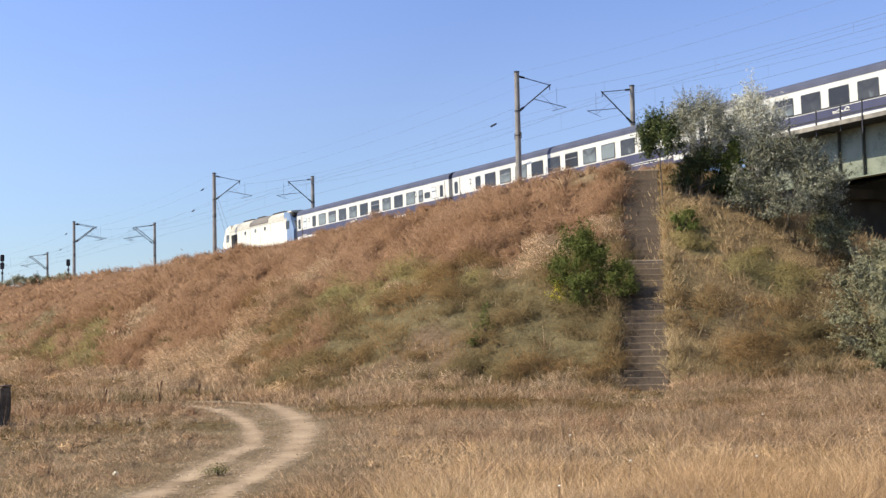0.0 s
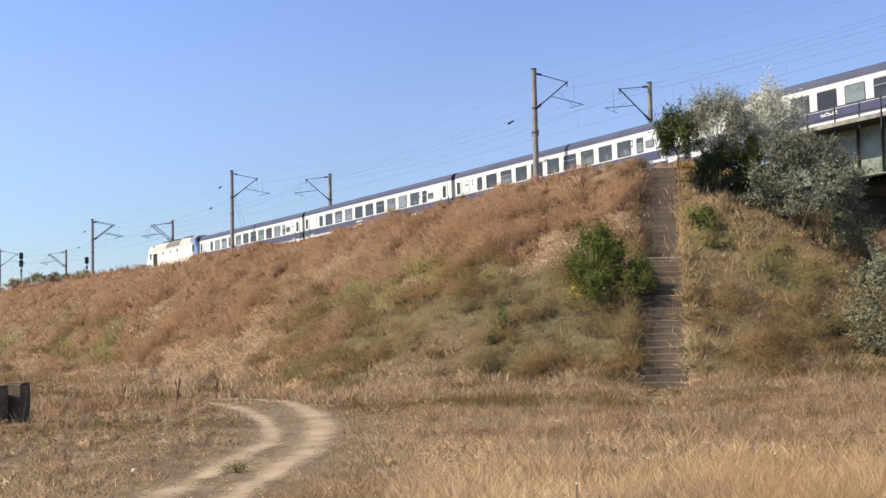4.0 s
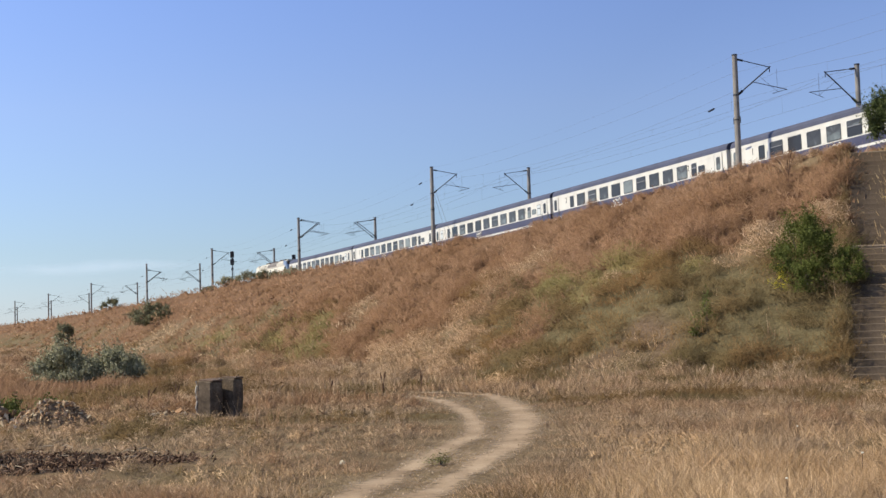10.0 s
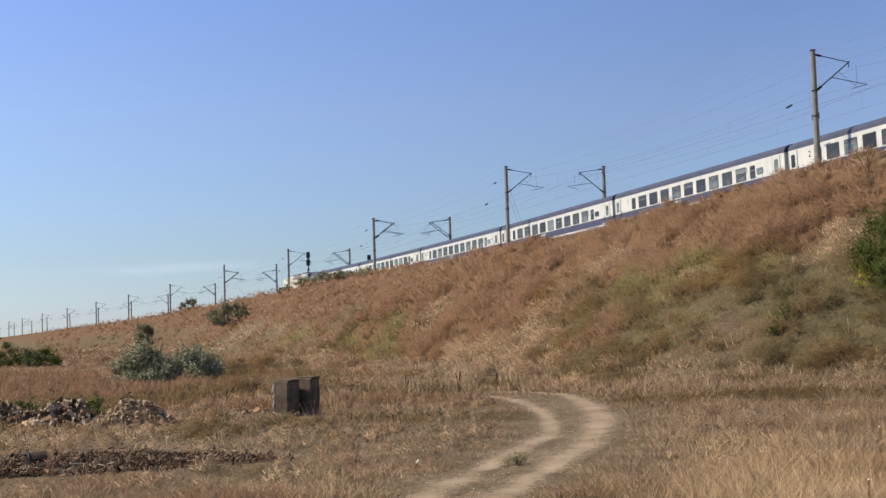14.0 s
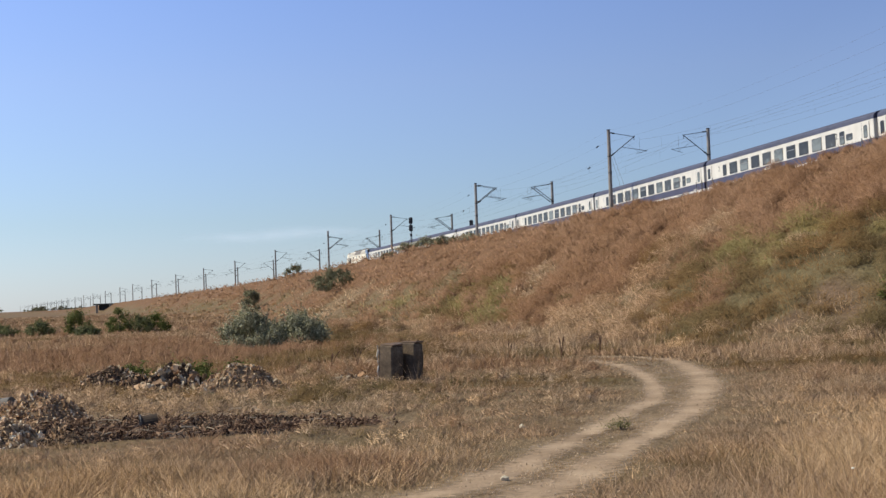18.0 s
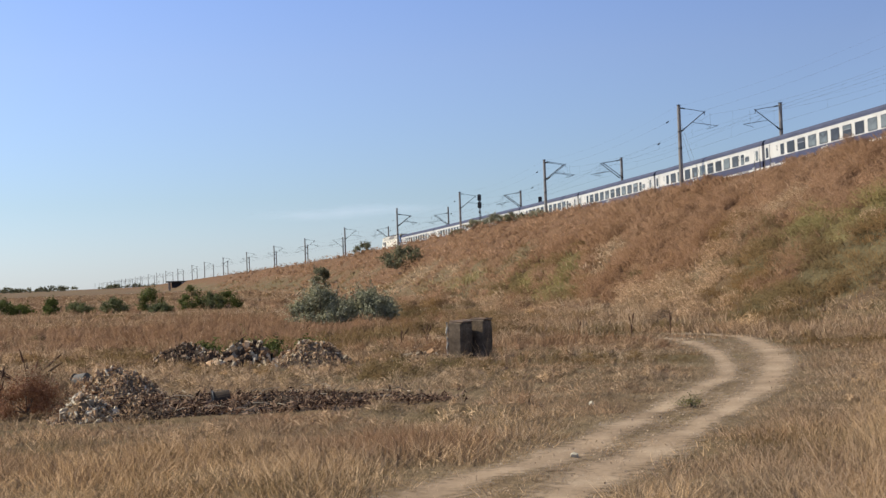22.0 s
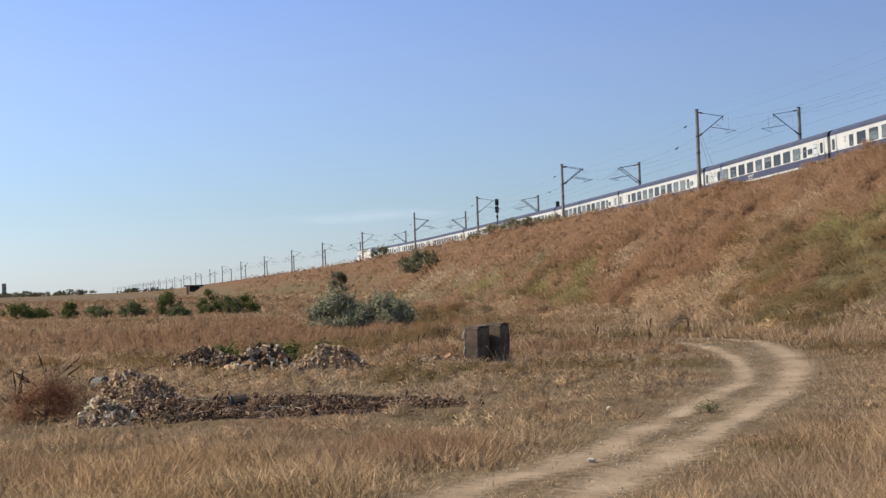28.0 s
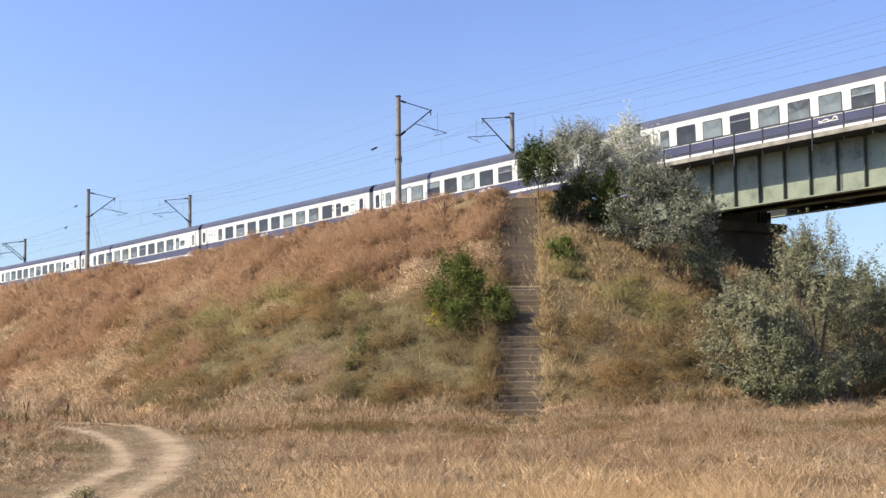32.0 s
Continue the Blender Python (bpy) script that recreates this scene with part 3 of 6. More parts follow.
def digit_mesh(text):
    """A painted figure, half a metre high."""
    if text not in DIGITS:
        cu = bpy.data.curves.new("figure", "FONT")
        cu.body, cu.size, cu.extrude, cu.align_x = text, 0.62, 0.004, "CENTER"
        tmp = bpy.data.objects.new("figure", cu)
        DIGITS[text] = bpy.data.meshes.new_from_object(tmp)
        DIGITS[text].materials.append(M["window_frame"])
        bpy.data.objects.remove(tmp)
    return DIGITS[text]


def build_coach(kind, extra=False):
    """A main-line coach: x along it, rail head at z = 0. kind 1: first class, 2: second class, 3: saloon; extra: frosted end windows."""
    c = thing("passenger_coach", Matrix(), "white railway coach with dark blue lower band and grey-blue roof", "railway coach", "coaches of the train")
    L = 25.9
    bm = bmesh.new()
    prism(bm, [(HALF_W, 1.0), (HALF_W, 3.42), (-HALF_W, 3.42), (-HALF_W, 1.0)], -L / 2, L / 2)
    part("body", bm, M["white_paint"], c)
    bm = bmesh.new()
    prism(bm, roof_outline(3.38, 0.012), -L / 2, L / 2)
    part("roof", bm, M["roof_paint"], c, smooth=False)
    for name, z0, z1, mat in (("lower_band", 1.46, 2.03, "blue_paint"), ("skirt", 0.98, 1.3, "blue_paint")):
        bm = bmesh.new()
        o = HALF_W + 0.004
        prism(bm, [(o, z0), (o, z1), (-o, z1), (-o, z0)], -L / 2 - 0.004, L / 2 + 0.004)
        part(name, bm, M[mat], c)
    bm = bmesh.new()
    box(bm, (0, 0, 0.75), (9.0, 2.3, 0.45), 0.08)
    box(bm, (-6.3, 0.6, 0.78), (1.6, 0.9, 0.4), 0.05)
    part("equipment_box", bm, M["underframe"], c)
    for x in (-9.5, 9.5):
        bogie(c, x)
    for e in (-1, 1):
        bm = bmesh.new()
        for k in range(4):
            box(bm, (e * (L / 2 + 0.04 + 0.06 * k), 0, 2.35), (0.045, 1.9 - 0.06 * (k % 2), 2.75 - 0.06 * (k % 2)), 0.0)
        part("gangway", bm, M["dark_rubber"], c, "black folded rubber gangway bellows")
        for y in (-0.87, 0.87):
            bm = bmesh.new()
            rod(bm, (e * (L / 2 - 0.02), y, 1.06), (e * (L / 2 + 0.2), y, 1.06), 0.08, n=10)
            rod(bm, (e * (L / 2 + 0.2), y, 1.06), (e * (L / 2 + 0.24), y, 1.06), 0.22, n=14)
            part("buffer", bm, M["dark_steel"], c)
    # everything on the side walls by its distance behind the leading end
    if kind == 3:
        wide_at, narrow_at, small_at = [3.68 + 1.87 * k for k in range(11)], [2.12], [24.0]
    else:
        wide_at, narrow_at, small_at = [5.3 + 1.905 * k for k in range(9)], [3.72, 22.1], [23.05]
    front = 13.2
    zc, high, wide = 2.6, 0.98, 1.36
    for side in (-1, 1):
        for k, u in enumerate(wide_at):
            f = on_side("window", c, front - u, zc, side, wide, high, 0.02, "window_frame", r=0.065)
            on_side_child(f, wide - 0.1, high - 0.1, (k * 7 + kind + (side > 0)) % 4 == 2)
        for u in narrow_at:
            f = on_side("window", c, front - u, zc - 0.01, side, 0.66, 0.94, 0.02, "window_frame", r=0.09)
            on_side_child(f, 0.58, 0.86, u > 10)
        for u in small_at:
            f = on_side("toilet_window", c, front - u, zc - 0.06, side, 0.82, 0.46, 0.02, "window_frame", r=0.09, label="small dark-framed frosted window")
            pane = part("pane", plate_mesh(0.74, 0.38, 0.008, "glass", 0.07), None, f)
            pane.matrix_basis = pose(0, 0.016, 0)
        for u in ((24.0, 1.95) if extra else ()):
            f = on_side("toilet_window", c, front - u, zc, side, 0.7, 0.9, 0.012, "window_frame", r=0.06, label="pale frosted toilet window in a thin dark frame")
            pane = part("pane", plate_mesh(0.64, 0.84, 0.008, "frosted", 0.05), None, f)
            pane.matrix_basis = pose(0, 0.012, 0)
            vent = part("vent_bar", plate_mesh(0.5, 0.08, 0.006, "window_frame", 0.02), None, f)
            vent.matrix_basis = pose(0, 0.018, 0.12)
        for u in (0.82, 25.15):
            d = on_side("door", c, front - u, 2.22, side, 0.92, 2.2, 0.03, "white_paint", r=0.06, label="white folding entrance door")
            w = part("door_window", plate_mesh(0.48, 0.9, 0.014, "window_frame", 0.1), None, d)
            w.matrix_basis = pose(0, 0.022, 0.38)
            w = part("pane", plate_mesh(0.40, 0.82, 0.02, "glass", 0.09), None, d)
            w.matrix_basis = pose(0, 0.024, 0.38)
            band = part("door_band", plate_mesh(0.92, 0.57, 0.008, "blue_paint", 0.01), None, d)
            band.matrix_basis = pose(0, 0.026, -0.475)
            for hx in (-0.47, 0.47):
                seam = part("door_seam", plate_mesh(0.03, 2.16, 0.004, "window_frame", 0.005), None, d)
                seam.matrix_basis = pose(hx, 0.028, 0)
            for hx in (-0.58, 0.58):
                on_side("grab_rail", c, front - u + hx, 1.75, side, 0.03, 0.9, 0.05, "steel", r=0.01)
            for hx in (-0.35, -0.1, 0.15):
                on_side("marking", c, front - u + hx + (0.9 if u < 5 else -0.9) * -1, 1.55, side, 0.12, 0.14, 0.008, "white_paint", out=0.004, r=0.02)
        for u in ((2.72, 21.35) if kind < 3 else (1.5,)):
            d = part("class_number", digit_mesh("1" if kind == 1 else "2"), None, c, "dark class number")
            d.matrix_basis = pose(front - u, side * (HALF_W + 0.004), 2.6, 90, 0, 180 if side > 0 else 0)
        bm = bmesh.new()
        for k in range(14):
            f0, f1 = k / 14, (k + 1) / 14
            e0, e1 = [Vector((-0.55 + 1.1 * f, 0.008, 0.10 * math.sin(f * 12.5) * (1.2 - f) + 0.05)) for f in (f0, f1)]
            rod(bm, e0, e1, 0.042, n=6)
        rod(bm, (-0.6, 0.008, -0.02), (0.55, 0.008, -0.04), 0.03, n=6)
        logo = part("emblem", bm, M["white_paint"], c, "white wavy operator emblem on the blue band")
        logo.matrix_basis = pose(front - (12.85 if kind == 3 else 11.1), side * HALF_W, 1.78, 0, 0, 0 if side > 0 else 180)
        bar = part("emblem_bar", plate_mesh(0.95, 0.06, 0.012, "white_paint", 0.02), None, logo)
        bar.matrix_basis = pose(0.1, 0.0, -0.2)
        on_side("number_bar", c, -L / 2 + 4.2, 1.38, side, 2.6, 0.07, 0.006, "window_frame", r=0.01, label="row of small dark coach markings")
    for k in range(3):
        bm = bmesh.new()
        box(bm, (-9 + k * 8.1, 0.1, 4.05), (0.45, 0.4, 0.07), 0.03)
        part("roof_vent", bm, M["roof_paint"], c)
    return c


def on_side_child(frame_ob, w, h, divided):
    """Panes in a window frame: one, or a wide one with a hinged top light."""
    if not divided:
        g = part("pane", plate_mesh(w, h, 0.008, "glass", 0.05), None, frame_ob)
        g.matrix_basis = pose(0, 0.016, 0)
        return
    for dz, hh in ((h * 0.32, h * 0.33), (-h * 0.18, h * 0.62)):
        g = part("pane", plate_mesh(w, round(hh, 3), 0.008, "glass", 0.05), None, frame_ob)
        g.matrix_basis = pose(0, 0.016, dz)
    sash = part("sash_bar", plate_mesh(w, 0.05, 0.02, "steel", 0.01), None, frame_ob)
    sash.matrix_basis = pose(0, 0.02, h * 0.14)


M["frosted"] = material("frosted", two((0.55, 0.58, 0.58), 0.1), 3, 40, 0.4, 0.05)


M["loco_roof"] = material("loco_roof", two((0.44, 0.41, 0.35), 0.25), 2, 20, 0.7, 0.15)


def build_loco():
    c = thing("diesel_locomotive", Matrix(), "cream and blue diesel locomotive with grey roof grilles", "locomotive")
    L = 16.4
    bm = bmesh.new()
    prism(bm, [(1.45, 1.05), (1.45, 3.35), (-1.45, 3.35), (-1.45, 1.05)], -L / 2 + 1.45, L / 2 - 1.9)
    part("body", bm, M["cream_paint"], c)
    bm = bmesh.new()
    prism(bm, [(1.47, 3.3), (1.36, 3.82), (0.9, 4.18), (0, 4.28), (-0.9, 4.18), (-1.36, 3.82), (-1.47, 3.3)], -L / 2 + 1.35, L / 2 - 1.8)
    part("roof", bm, M["loco_roof"], c)
    for e in (-1, 1):
        bm = bmesh.new()
        x0, x1 = L / 2 - 2.0, L / 2
        prof = [(e * x0, 1.05), (e * x1, 1.05), (e * x1, 2.3), (e * (x1 - 0.55), 3.35), (e * (x1 - 0.75), 3.8), (e * x0, 4.08)]
        prism(bm, prof, -1.44, 1.44, axis="y")
        cab = part("cab", bm, M["light_blue_paint" if e < 0 else "cream_paint"], c, "pale blue driving cab" if e < 0 else "cream driving cab with a blue skirt")
        if e > 0:
            bm = bmesh.new()
            box(bm, (L / 2 - 0.9, 0, 1.45), (1.84, 2.93, 0.8), 0.03)
            part("skirt", bm, M["light_blue_paint"], cab)
        else:
            bm = bmesh.new()
            box(bm, (-L / 2 + 1.2, 0, 3.74), (1.5, 2.6, 0.46), 0.1)
            part("cab_roof", bm, M["underframe"], cab)
        for side in (-1, 1):
            w = part("cab_window", plate_mesh(0.7, 0.75, 0.03, "glass", 0.06), None, cab)
            w.matrix_basis = pose(e * (L / 2 - 1.25), side * 1.43, 2.8, 0, 0, 0 if side > 0 else 180)
        for y in (-0.65, 0.65):
            g = part("windscreen", plate_mesh(1.05, 0.8, 0.03, "glass", 0.06), None, cab)
            g.matrix_basis = pose(e * (L / 2 - 0.26), y, 2.83, 28, 0, -90 * e)
            lamp = part("headlight", plate_mesh(0.22, 0.22, 0.05, "frosted", 0.1), None, cab)
            lamp.matrix_basis = pose(e * (L / 2 - 0.005), y * 1.35, 1.6, 0, 0, -90 * e)
    for side in (-1, 1):
        g = part("louvre", plate_mesh(1.4, 1.5, 0.04, "dark_rubber", 0.04), None, c, "black ventilation louvre")
        g.matrix_basis = pose(5.3, side * 1.43, 2.3, 0, 0, 0 if side > 0 else 180)
        for k in range(9):
            sl = part("slat", plate_mesh(1.3, 0.05, 0.05, "underframe", 0.01), None, g)
            sl.matrix_basis = pose(0, 0.01, -0.64 + k * 0.16)
        for x in (2.6, 0.2, -2.0):
            p = part("porthole", plate_mesh(0.42, 0.42, 0.03, "glass", 0.2), None, c)
            p.matrix_basis = pose(x, side * 1.44, 2.95, 0, 0, 0 if side > 0 else 180)
        for x in (3.6, 1.4, -0.9, -3.3):
            s = part("panel_seam", plate_mesh(0.03, 2.1, 0.006, "underframe", 0.01), None, c)
            s.matrix_basis = pose(x, side * 1.45, 2.25, 0, 0, 0 if side > 0 else 180)
        st = part("stripe", plate_mesh(12.4, 0.12, 0.008, "light_blue_paint", 0.02), None, c)
        st.matrix_basis = pose(0.05, side * 1.45, 1.12, 0, 0, 0 if side > 0 else 180)
    for x, w in ((-3.6, 2.6), (0.4, 1.6), (3.4, 2.2)):
        bm = bmesh.new()
        box(bm, (x, 0, 4.29), (w, 1.6, 0.14), 0.05)
        part("roof_grille", bm, M["underframe"], c)
    bm = bmesh.new()
    prism(bm, [(1.485, 3.5), (1.37, 3.84), (0.91, 4.2), (0, 4.3), (-0.91, 4.2), (-1.37, 3.84), (-1.485, 3.5)], -2.6, 1.6)
    part("exhaust_hood", bm, M["roof_grey"], c, "sooty brown-grey exhaust hood")
    bm = bmesh.new()
    box(bm, (L / 2 - 0.02, 0, 1.72), (0.08, 2.7, 1.1), 0.03)
    part("nose_panel", bm, M["light_blue_paint"], c, "pale blue nose panel")
    bm = bmesh.new()
    box(bm, (0, 0, 0.72), (5.0, 2.2, 0.6), 0.1)
    part("fuel_tank", bm, M["underframe"], c)
    for x in (-4.6, 4.6):
        bogie(c, x)
    for e in (-1, 1):
        for y in (-0.87, 0.87):
            bm = bmesh.new()
            rod(bm, (e * (L / 2 - 0.02), y, 1.06), (e * (L / 2 + 0.25), y, 1.06), 0.09, n=10)
            rod(bm, (e * (L / 2 + 0.25), y, 1.06), (e * (L / 2 + 0.3), y, 1.06), 0.23, n=14)
            part("buffer", bm, M["dark_steel"], c)
    return c


COACH = 26.4
loco = build_loco()
second, frosted_end, first_class, saloon = build_coach(2), build_coach(2, True), build_coach(1), build_coach(3)
coach_kinds = (frosted_end, second, frosted_end, second, first_class, second, second, frosted_end, second, frosted_end, saloon, saloon)
coaches = [c if c not in coach_kinds[:k] else copy_thing(c, Matrix()) for k, c in enumerate(coach_kinds)]


def train_head(t):
    """Where the locomotive's rear buffers are along the line."""
    return 111.5 + 7.10 * t + 0.0048 * t * t


def on_rails(s):
    a, b = s - 9.5, s + 9.5
    pa, pb = at(RAIL_Q, a, float(rail_z(a))), at(RAIL_Q, b, float(rail_z(b)))
    d, mid = pb - pa, (pa + pb) / 2
    turn = math.degrees(math.atan2(d.y, d.x))
    up = math.degrees(math.asin(d.z / d.length))
    return pose(*mid, 0, -up, turn)


def motions():
    times = [2.0 * k for k in range(17)]
    walk(loco, [(t, on_rails(train_head(t) + 8.6)) for t in times])
    for k, c in enumerate(coaches):
        walk(c, [(t, on_rails(train_head(t) - COACH * (k + 0.5))) for t in times])


# ---- overhead line ----
POLES = ((73.4, 0), (125.6, 0), (171.5, 0), (217.0, 0), (263.8, 0.9), (315, 0), (367, 0), (420, 0), (481, 0), (549, 0), (618, 0), (674, 0), (752, 0), (832, 0), (905, 0), (985, 0), (1070, 0), (1140, 0), (1216, 0), (1290, 0), (1365, 0), (1440, 0), (1520, 0), (1620, 0), (1720, 0), (1850, 0), (2000, 0), (2200, 0))


def build_mast(extra, doubled):
    """A concrete mast; its bracket reaches along local +x over the track. z = 0 is rail head."""
    c = thing("catenary_mast", Matrix(), "weathered grey concrete overhead line mast with a steel bracket", "catenary mast", "masts beside the line")
    top = 8.75 + extra
    bm = bmesh.new()
    rod(bm, (0, 0, -1.6), (0, 0, top), 0.22, 0.165, 12)
    part("pole", bm, M["pole_concrete"], c)
    for z0, z1, r in ((8.68, 8.76, 0.19), (6.02, 6.12, 0.2), (4.4, 4.47, 0.21)):
        bm = bmesh.new()
        rod(bm, (0, 0, z0), (0, 0, z1), r, n=12)
        part("collar", bm, M["dark_steel"], c)
    for dy in ((-0.5, 0.5) if doubled else (0.0,)):
        b = part("bracket", mast_meshes["bracket"], None, c)
        b.matrix_basis = pose(0, dy, 0)
        for nm in ("stay_insulator", "strut_insulator"):
            part(nm, mast_meshes[nm], None, b)
        part("steady_arm", mast_meshes["steady"], None, b)
    for y in (-0.32, 0.32):
        bm = bmesh.new()
        rod(bm, (-0.05, y * 0.6, 4.62), (0.0, y, 4.6), 0.02, n=6)
        rod(bm, (0, y, 4.62), (0, y, 4.2), 0.055, n=8)
        part("weight", bm, M["dark_steel"], c)
    return c


mast_meshes = {}
bm = bmesh.new()
rod(bm, (0.1, 0, 8.45), (2.75, 0, 8.05), 0.03, n=7)
rod(bm, (0.1, 0, 6.05), (2.8, 0, 8.1), 0.045, n=8)
rod(bm, (2.72, 0, 8.1), (2.72, 0, 7.7), 0.03, n=6)
mast_meshes["bracket"] = mesh_from(bm, "bracket", M["dark_steel"])
bm = bmesh.new()
for k in range(4):
    rod(bm, (0.22 + 0.11 * k, 0, 8.432 - 0.0166 * k), (0.28 + 0.11 * k, 0, 8.423 - 0.0166 * k), 0.075, n=8)
mast_meshes["stay_insulator"] = mesh_from(bm, "stay_insulator", M["dark_rubber"])
bm = bmesh.new()
for k in range(4):
    x = 0.2 + 0.09 * k
    rod(bm, (x, 0, 6.05 + (x - 0.1) * 0.759), (x + 0.05, 0, 6.05 + (x - 0.05) * 0.759), 0.085, n=8)
mast_meshes["strut_insulator"] = mesh_from(bm, "strut_insulator", M["dark_rubber"])
bm = bmesh.new()
rod(bm, (1.35, 0, 7.0), (4.1, 0, 6.62), 0.025, n=6)
rod(bm, (4.05, 0, 6.62), (2.9, 0, 6.3), 0.018, n=6)
rod(bm, (3.3, 0, 6.45), (3.3, 0, 7.95), 0.01, n=5)
rod(bm, (1.9, 0, 7.4), (3.3, 0, 6.45), 0.01, n=5)
mast_meshes["steady"] = mesh_from(bm, "steady_arm", M["dark_steel"])


def across(q, s, z, turn=0.0):
    """A pose whose x axis points across the line, away from the field."""
    m = along(q, s, z)
    return m @ pose(0, 0, 0, 0, 0, -90 + turn)


mast_plain, mast_double, mast_tall = build_mast(0, False), build_mast(0, True), build_mast(0.9, True)
used = set()
for k, (s, extra) in enumerate(POLES):
    for q, turn in ((52.2, 0), (62.6, 180)):
        src = mast_tall if extra else mast_double if k == 2 or (turn and k in (3, 5)) else mast_plain
        if turn and k < 3:
            s += (0.5, -1.0, -0.9)[k]
        m = across(q, s, float(mast_z(s)), turn)
        if src not in used:
            used.add(src)
            src.matrix_basis = m
        else:
            copy_thing(src, m)


def guy_wire(q, s, high, reach):
    """A steel stay from high on a mast down to an anchor in the bank."""
    ob = tagged(new("guy_wire"), "thin steel guy wire from a mast to the ground", "guy wire", "guy wires of the mast")
    foot = at(q, s - reach, float(rail_z(s - reach)) - 0.8)
    bm = bmesh.new()
    rod(bm, at(q, s, float(mast_z(s)) + high), foot, 0.014, n=5)
    part("stay", bm, M["wire"], ob)
    bm = bmesh.new()
    box(bm, foot + Vector((0, 0, 0.1)), (0.4, 0.4, 0.5), 0.04)
    part("anchor_block", bm, M["pole_concrete"], ob)


for high, reach in ((7.4, 6.5), (6.6, 5.2)):
    guy_wire(52.2, 125.6, high, reach)


def build_wire(q, height, sag, radius, name, label, droppers=False):
    ob = tagged(new(name), label, "overhead wire", "overhead wires")
    ss = [-30.0, 22.0] + [p[0] for p in POLES]
    bm = bmesh.new()
    prev = None
    for a, b in zip(ss, ss[1:]):
        n = 12 if a < 300 else 4
        pts = []
        for i in range(n + 1):
            f = i / n
            s = a + (b - a) * f
            zz = float(np.interp(s, [a, b], [float(mast_z(a)), float(mast_z(b))])) + height - sag * 4 * f * (1 - f)
            pts.append(at(q, s, zz))
        rr = radius
        for i, p in enumerate(pts[1:] if prev else pts):
            row = [bm.verts.new(p + Vector((math.cos(k * 2.094) * rr * NX, math.cos(k * 2.094) * rr * NY, math.sin(k * 2.094) * rr))) for k in range(3)]
            if prev:
                for k in range(3):
                    bm.faces.new((prev[k], prev[(k + 1) % 3], row[(k + 1) % 3], row[k]))
            prev = row
    part("wire", bm, M["wire"], ob)
    if droppers:
        for a, b in zip(ss[1:6], ss[2:7]):
            for f in (0.1, 0.3, 0.5, 0.7, 0.9):
                s = a + (b - a) * f
                z0 = float(np.interp(s, [a, b], [float(mast_z(a)), float(mast_z(b))]))
                bm = bmesh.new()
                rod(bm, at(q, s, z0 + 6.1), at(q, s, z0 + 7.75 - 1.15 * 4 * f * (1 - f)), 0.006, n=3)
                part("dropper", bm, M["wire"], ob)


for q in (55.5, 59.8):
    build_wire(q, 6.1, 0.05, 0.009, "contact_wire", "thin dark overhead contact wire")
    build_wire(q, 7.75, 1.15, 0.008, "messenger_wire", "thin dark sagging messenger wire with droppers", True)
build_wire(52.0, 8.6, 0.8, 0.004, "feeder_wire", "thin dark feeder wire from mast to mast")
build_wire(62.9, 8.6, 0.8, 0.004, "feeder_wire", "thin dark feeder wire from mast to mast")


def insulated_wire(q, height, sag, offsets):
    """A thin line wire that hangs by a dark insulator close beside every mast."""
    build_wire(q, height, sag, 0.006, "line_wire", "thin dark line wire with insulators beside the masts")
    ob = bpy.data.objects[[o.name for o in bpy.data.objects if o.name.startswith("line_wire")][-1]]
    for (s, _), offset in zip(POLES, offsets):
        if not offset:
            continue
        a = s + offset
        z = float(mast_z(a)) + height - 0.06
        bm = bmesh.new()
        for k in range(5):
            rod(bm, at(q, a - 0.24 + k * 0.12, z - 0.02 * k), at(q, a - 0.18 + k * 0.12, z - 0.02 * k), 0.065, n=8)
        rod(bm, at(q, a - 0.35, z), at(q, a + 0.4, z - 0.1), 0.03, n=6)
        part("insulator", bm, M["dark_rubber"], ob)


insulated_wire(51.9, 7.45, 0.6, (0, 2.3, 2.3, 2.3, 2.3, 2.3))
insulated_wire(51.9, 5.6, 0.3, (2.4, 4.8, 4.8, 4.8, 4.8))


def build_signal(q, s, top, lamps):
    c = thing("railway_signal", across(q, s, float(mast_z(s)) - 0.1), "black railway light signal on a slim post", "railway signal", "signals beside the line")
    bm = bmesh.new()
    rod(bm, (0, 0, -1.5), (0, 0, top - 0.3), 0.08, 0.07, 10)
    part("post", bm, M["dark_steel"], c)
    for k in range(lamps):
        bm = bmesh.new()
        box(bm, (0, 0.12, top - 0.55 - 1.15 * k), (0.62, 0.25, 1.05), 0.12)
        part("signal_head", bm, M["dark_rubber"], c)
    bm = bmesh.new()
    for k in range(10):
        rod(bm, (-0.18, -0.12, k * 0.45), (0.18, -0.12, k * 0.45), 0.015, n=5)
    rod(bm, (-0.18, -0.12, -0.3), (-0.18, -0.12, 4.4), 0.02, n=5)
    rod(bm, (0.18, -0.12, -0.3), (0.18, -0.12, 4.4), 0.02, n=5)
    part("ladder", bm, M["dark_steel"], c)
    bm = bmesh.new()
    box(bm, (0, 0.1, top - 0.5 - 1.15 * lamps), (0.36, 0.2, 0.5), 0.1)
    part("route_indicator", bm, M["dark_rubber"], c)


build_signal(52.6, 206.4, 7.5, 2)
build_signal(62.4, 206.0, 6.9, 1)


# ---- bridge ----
# girder paint with the stiffeners' and brackets' shade put into its colour
M["shaded_girder_paint"] = material("shaded_girder_paint", two((0.07, 0.075, 0.06), 0.4), 0.9, 9, 0.7, 0.2)


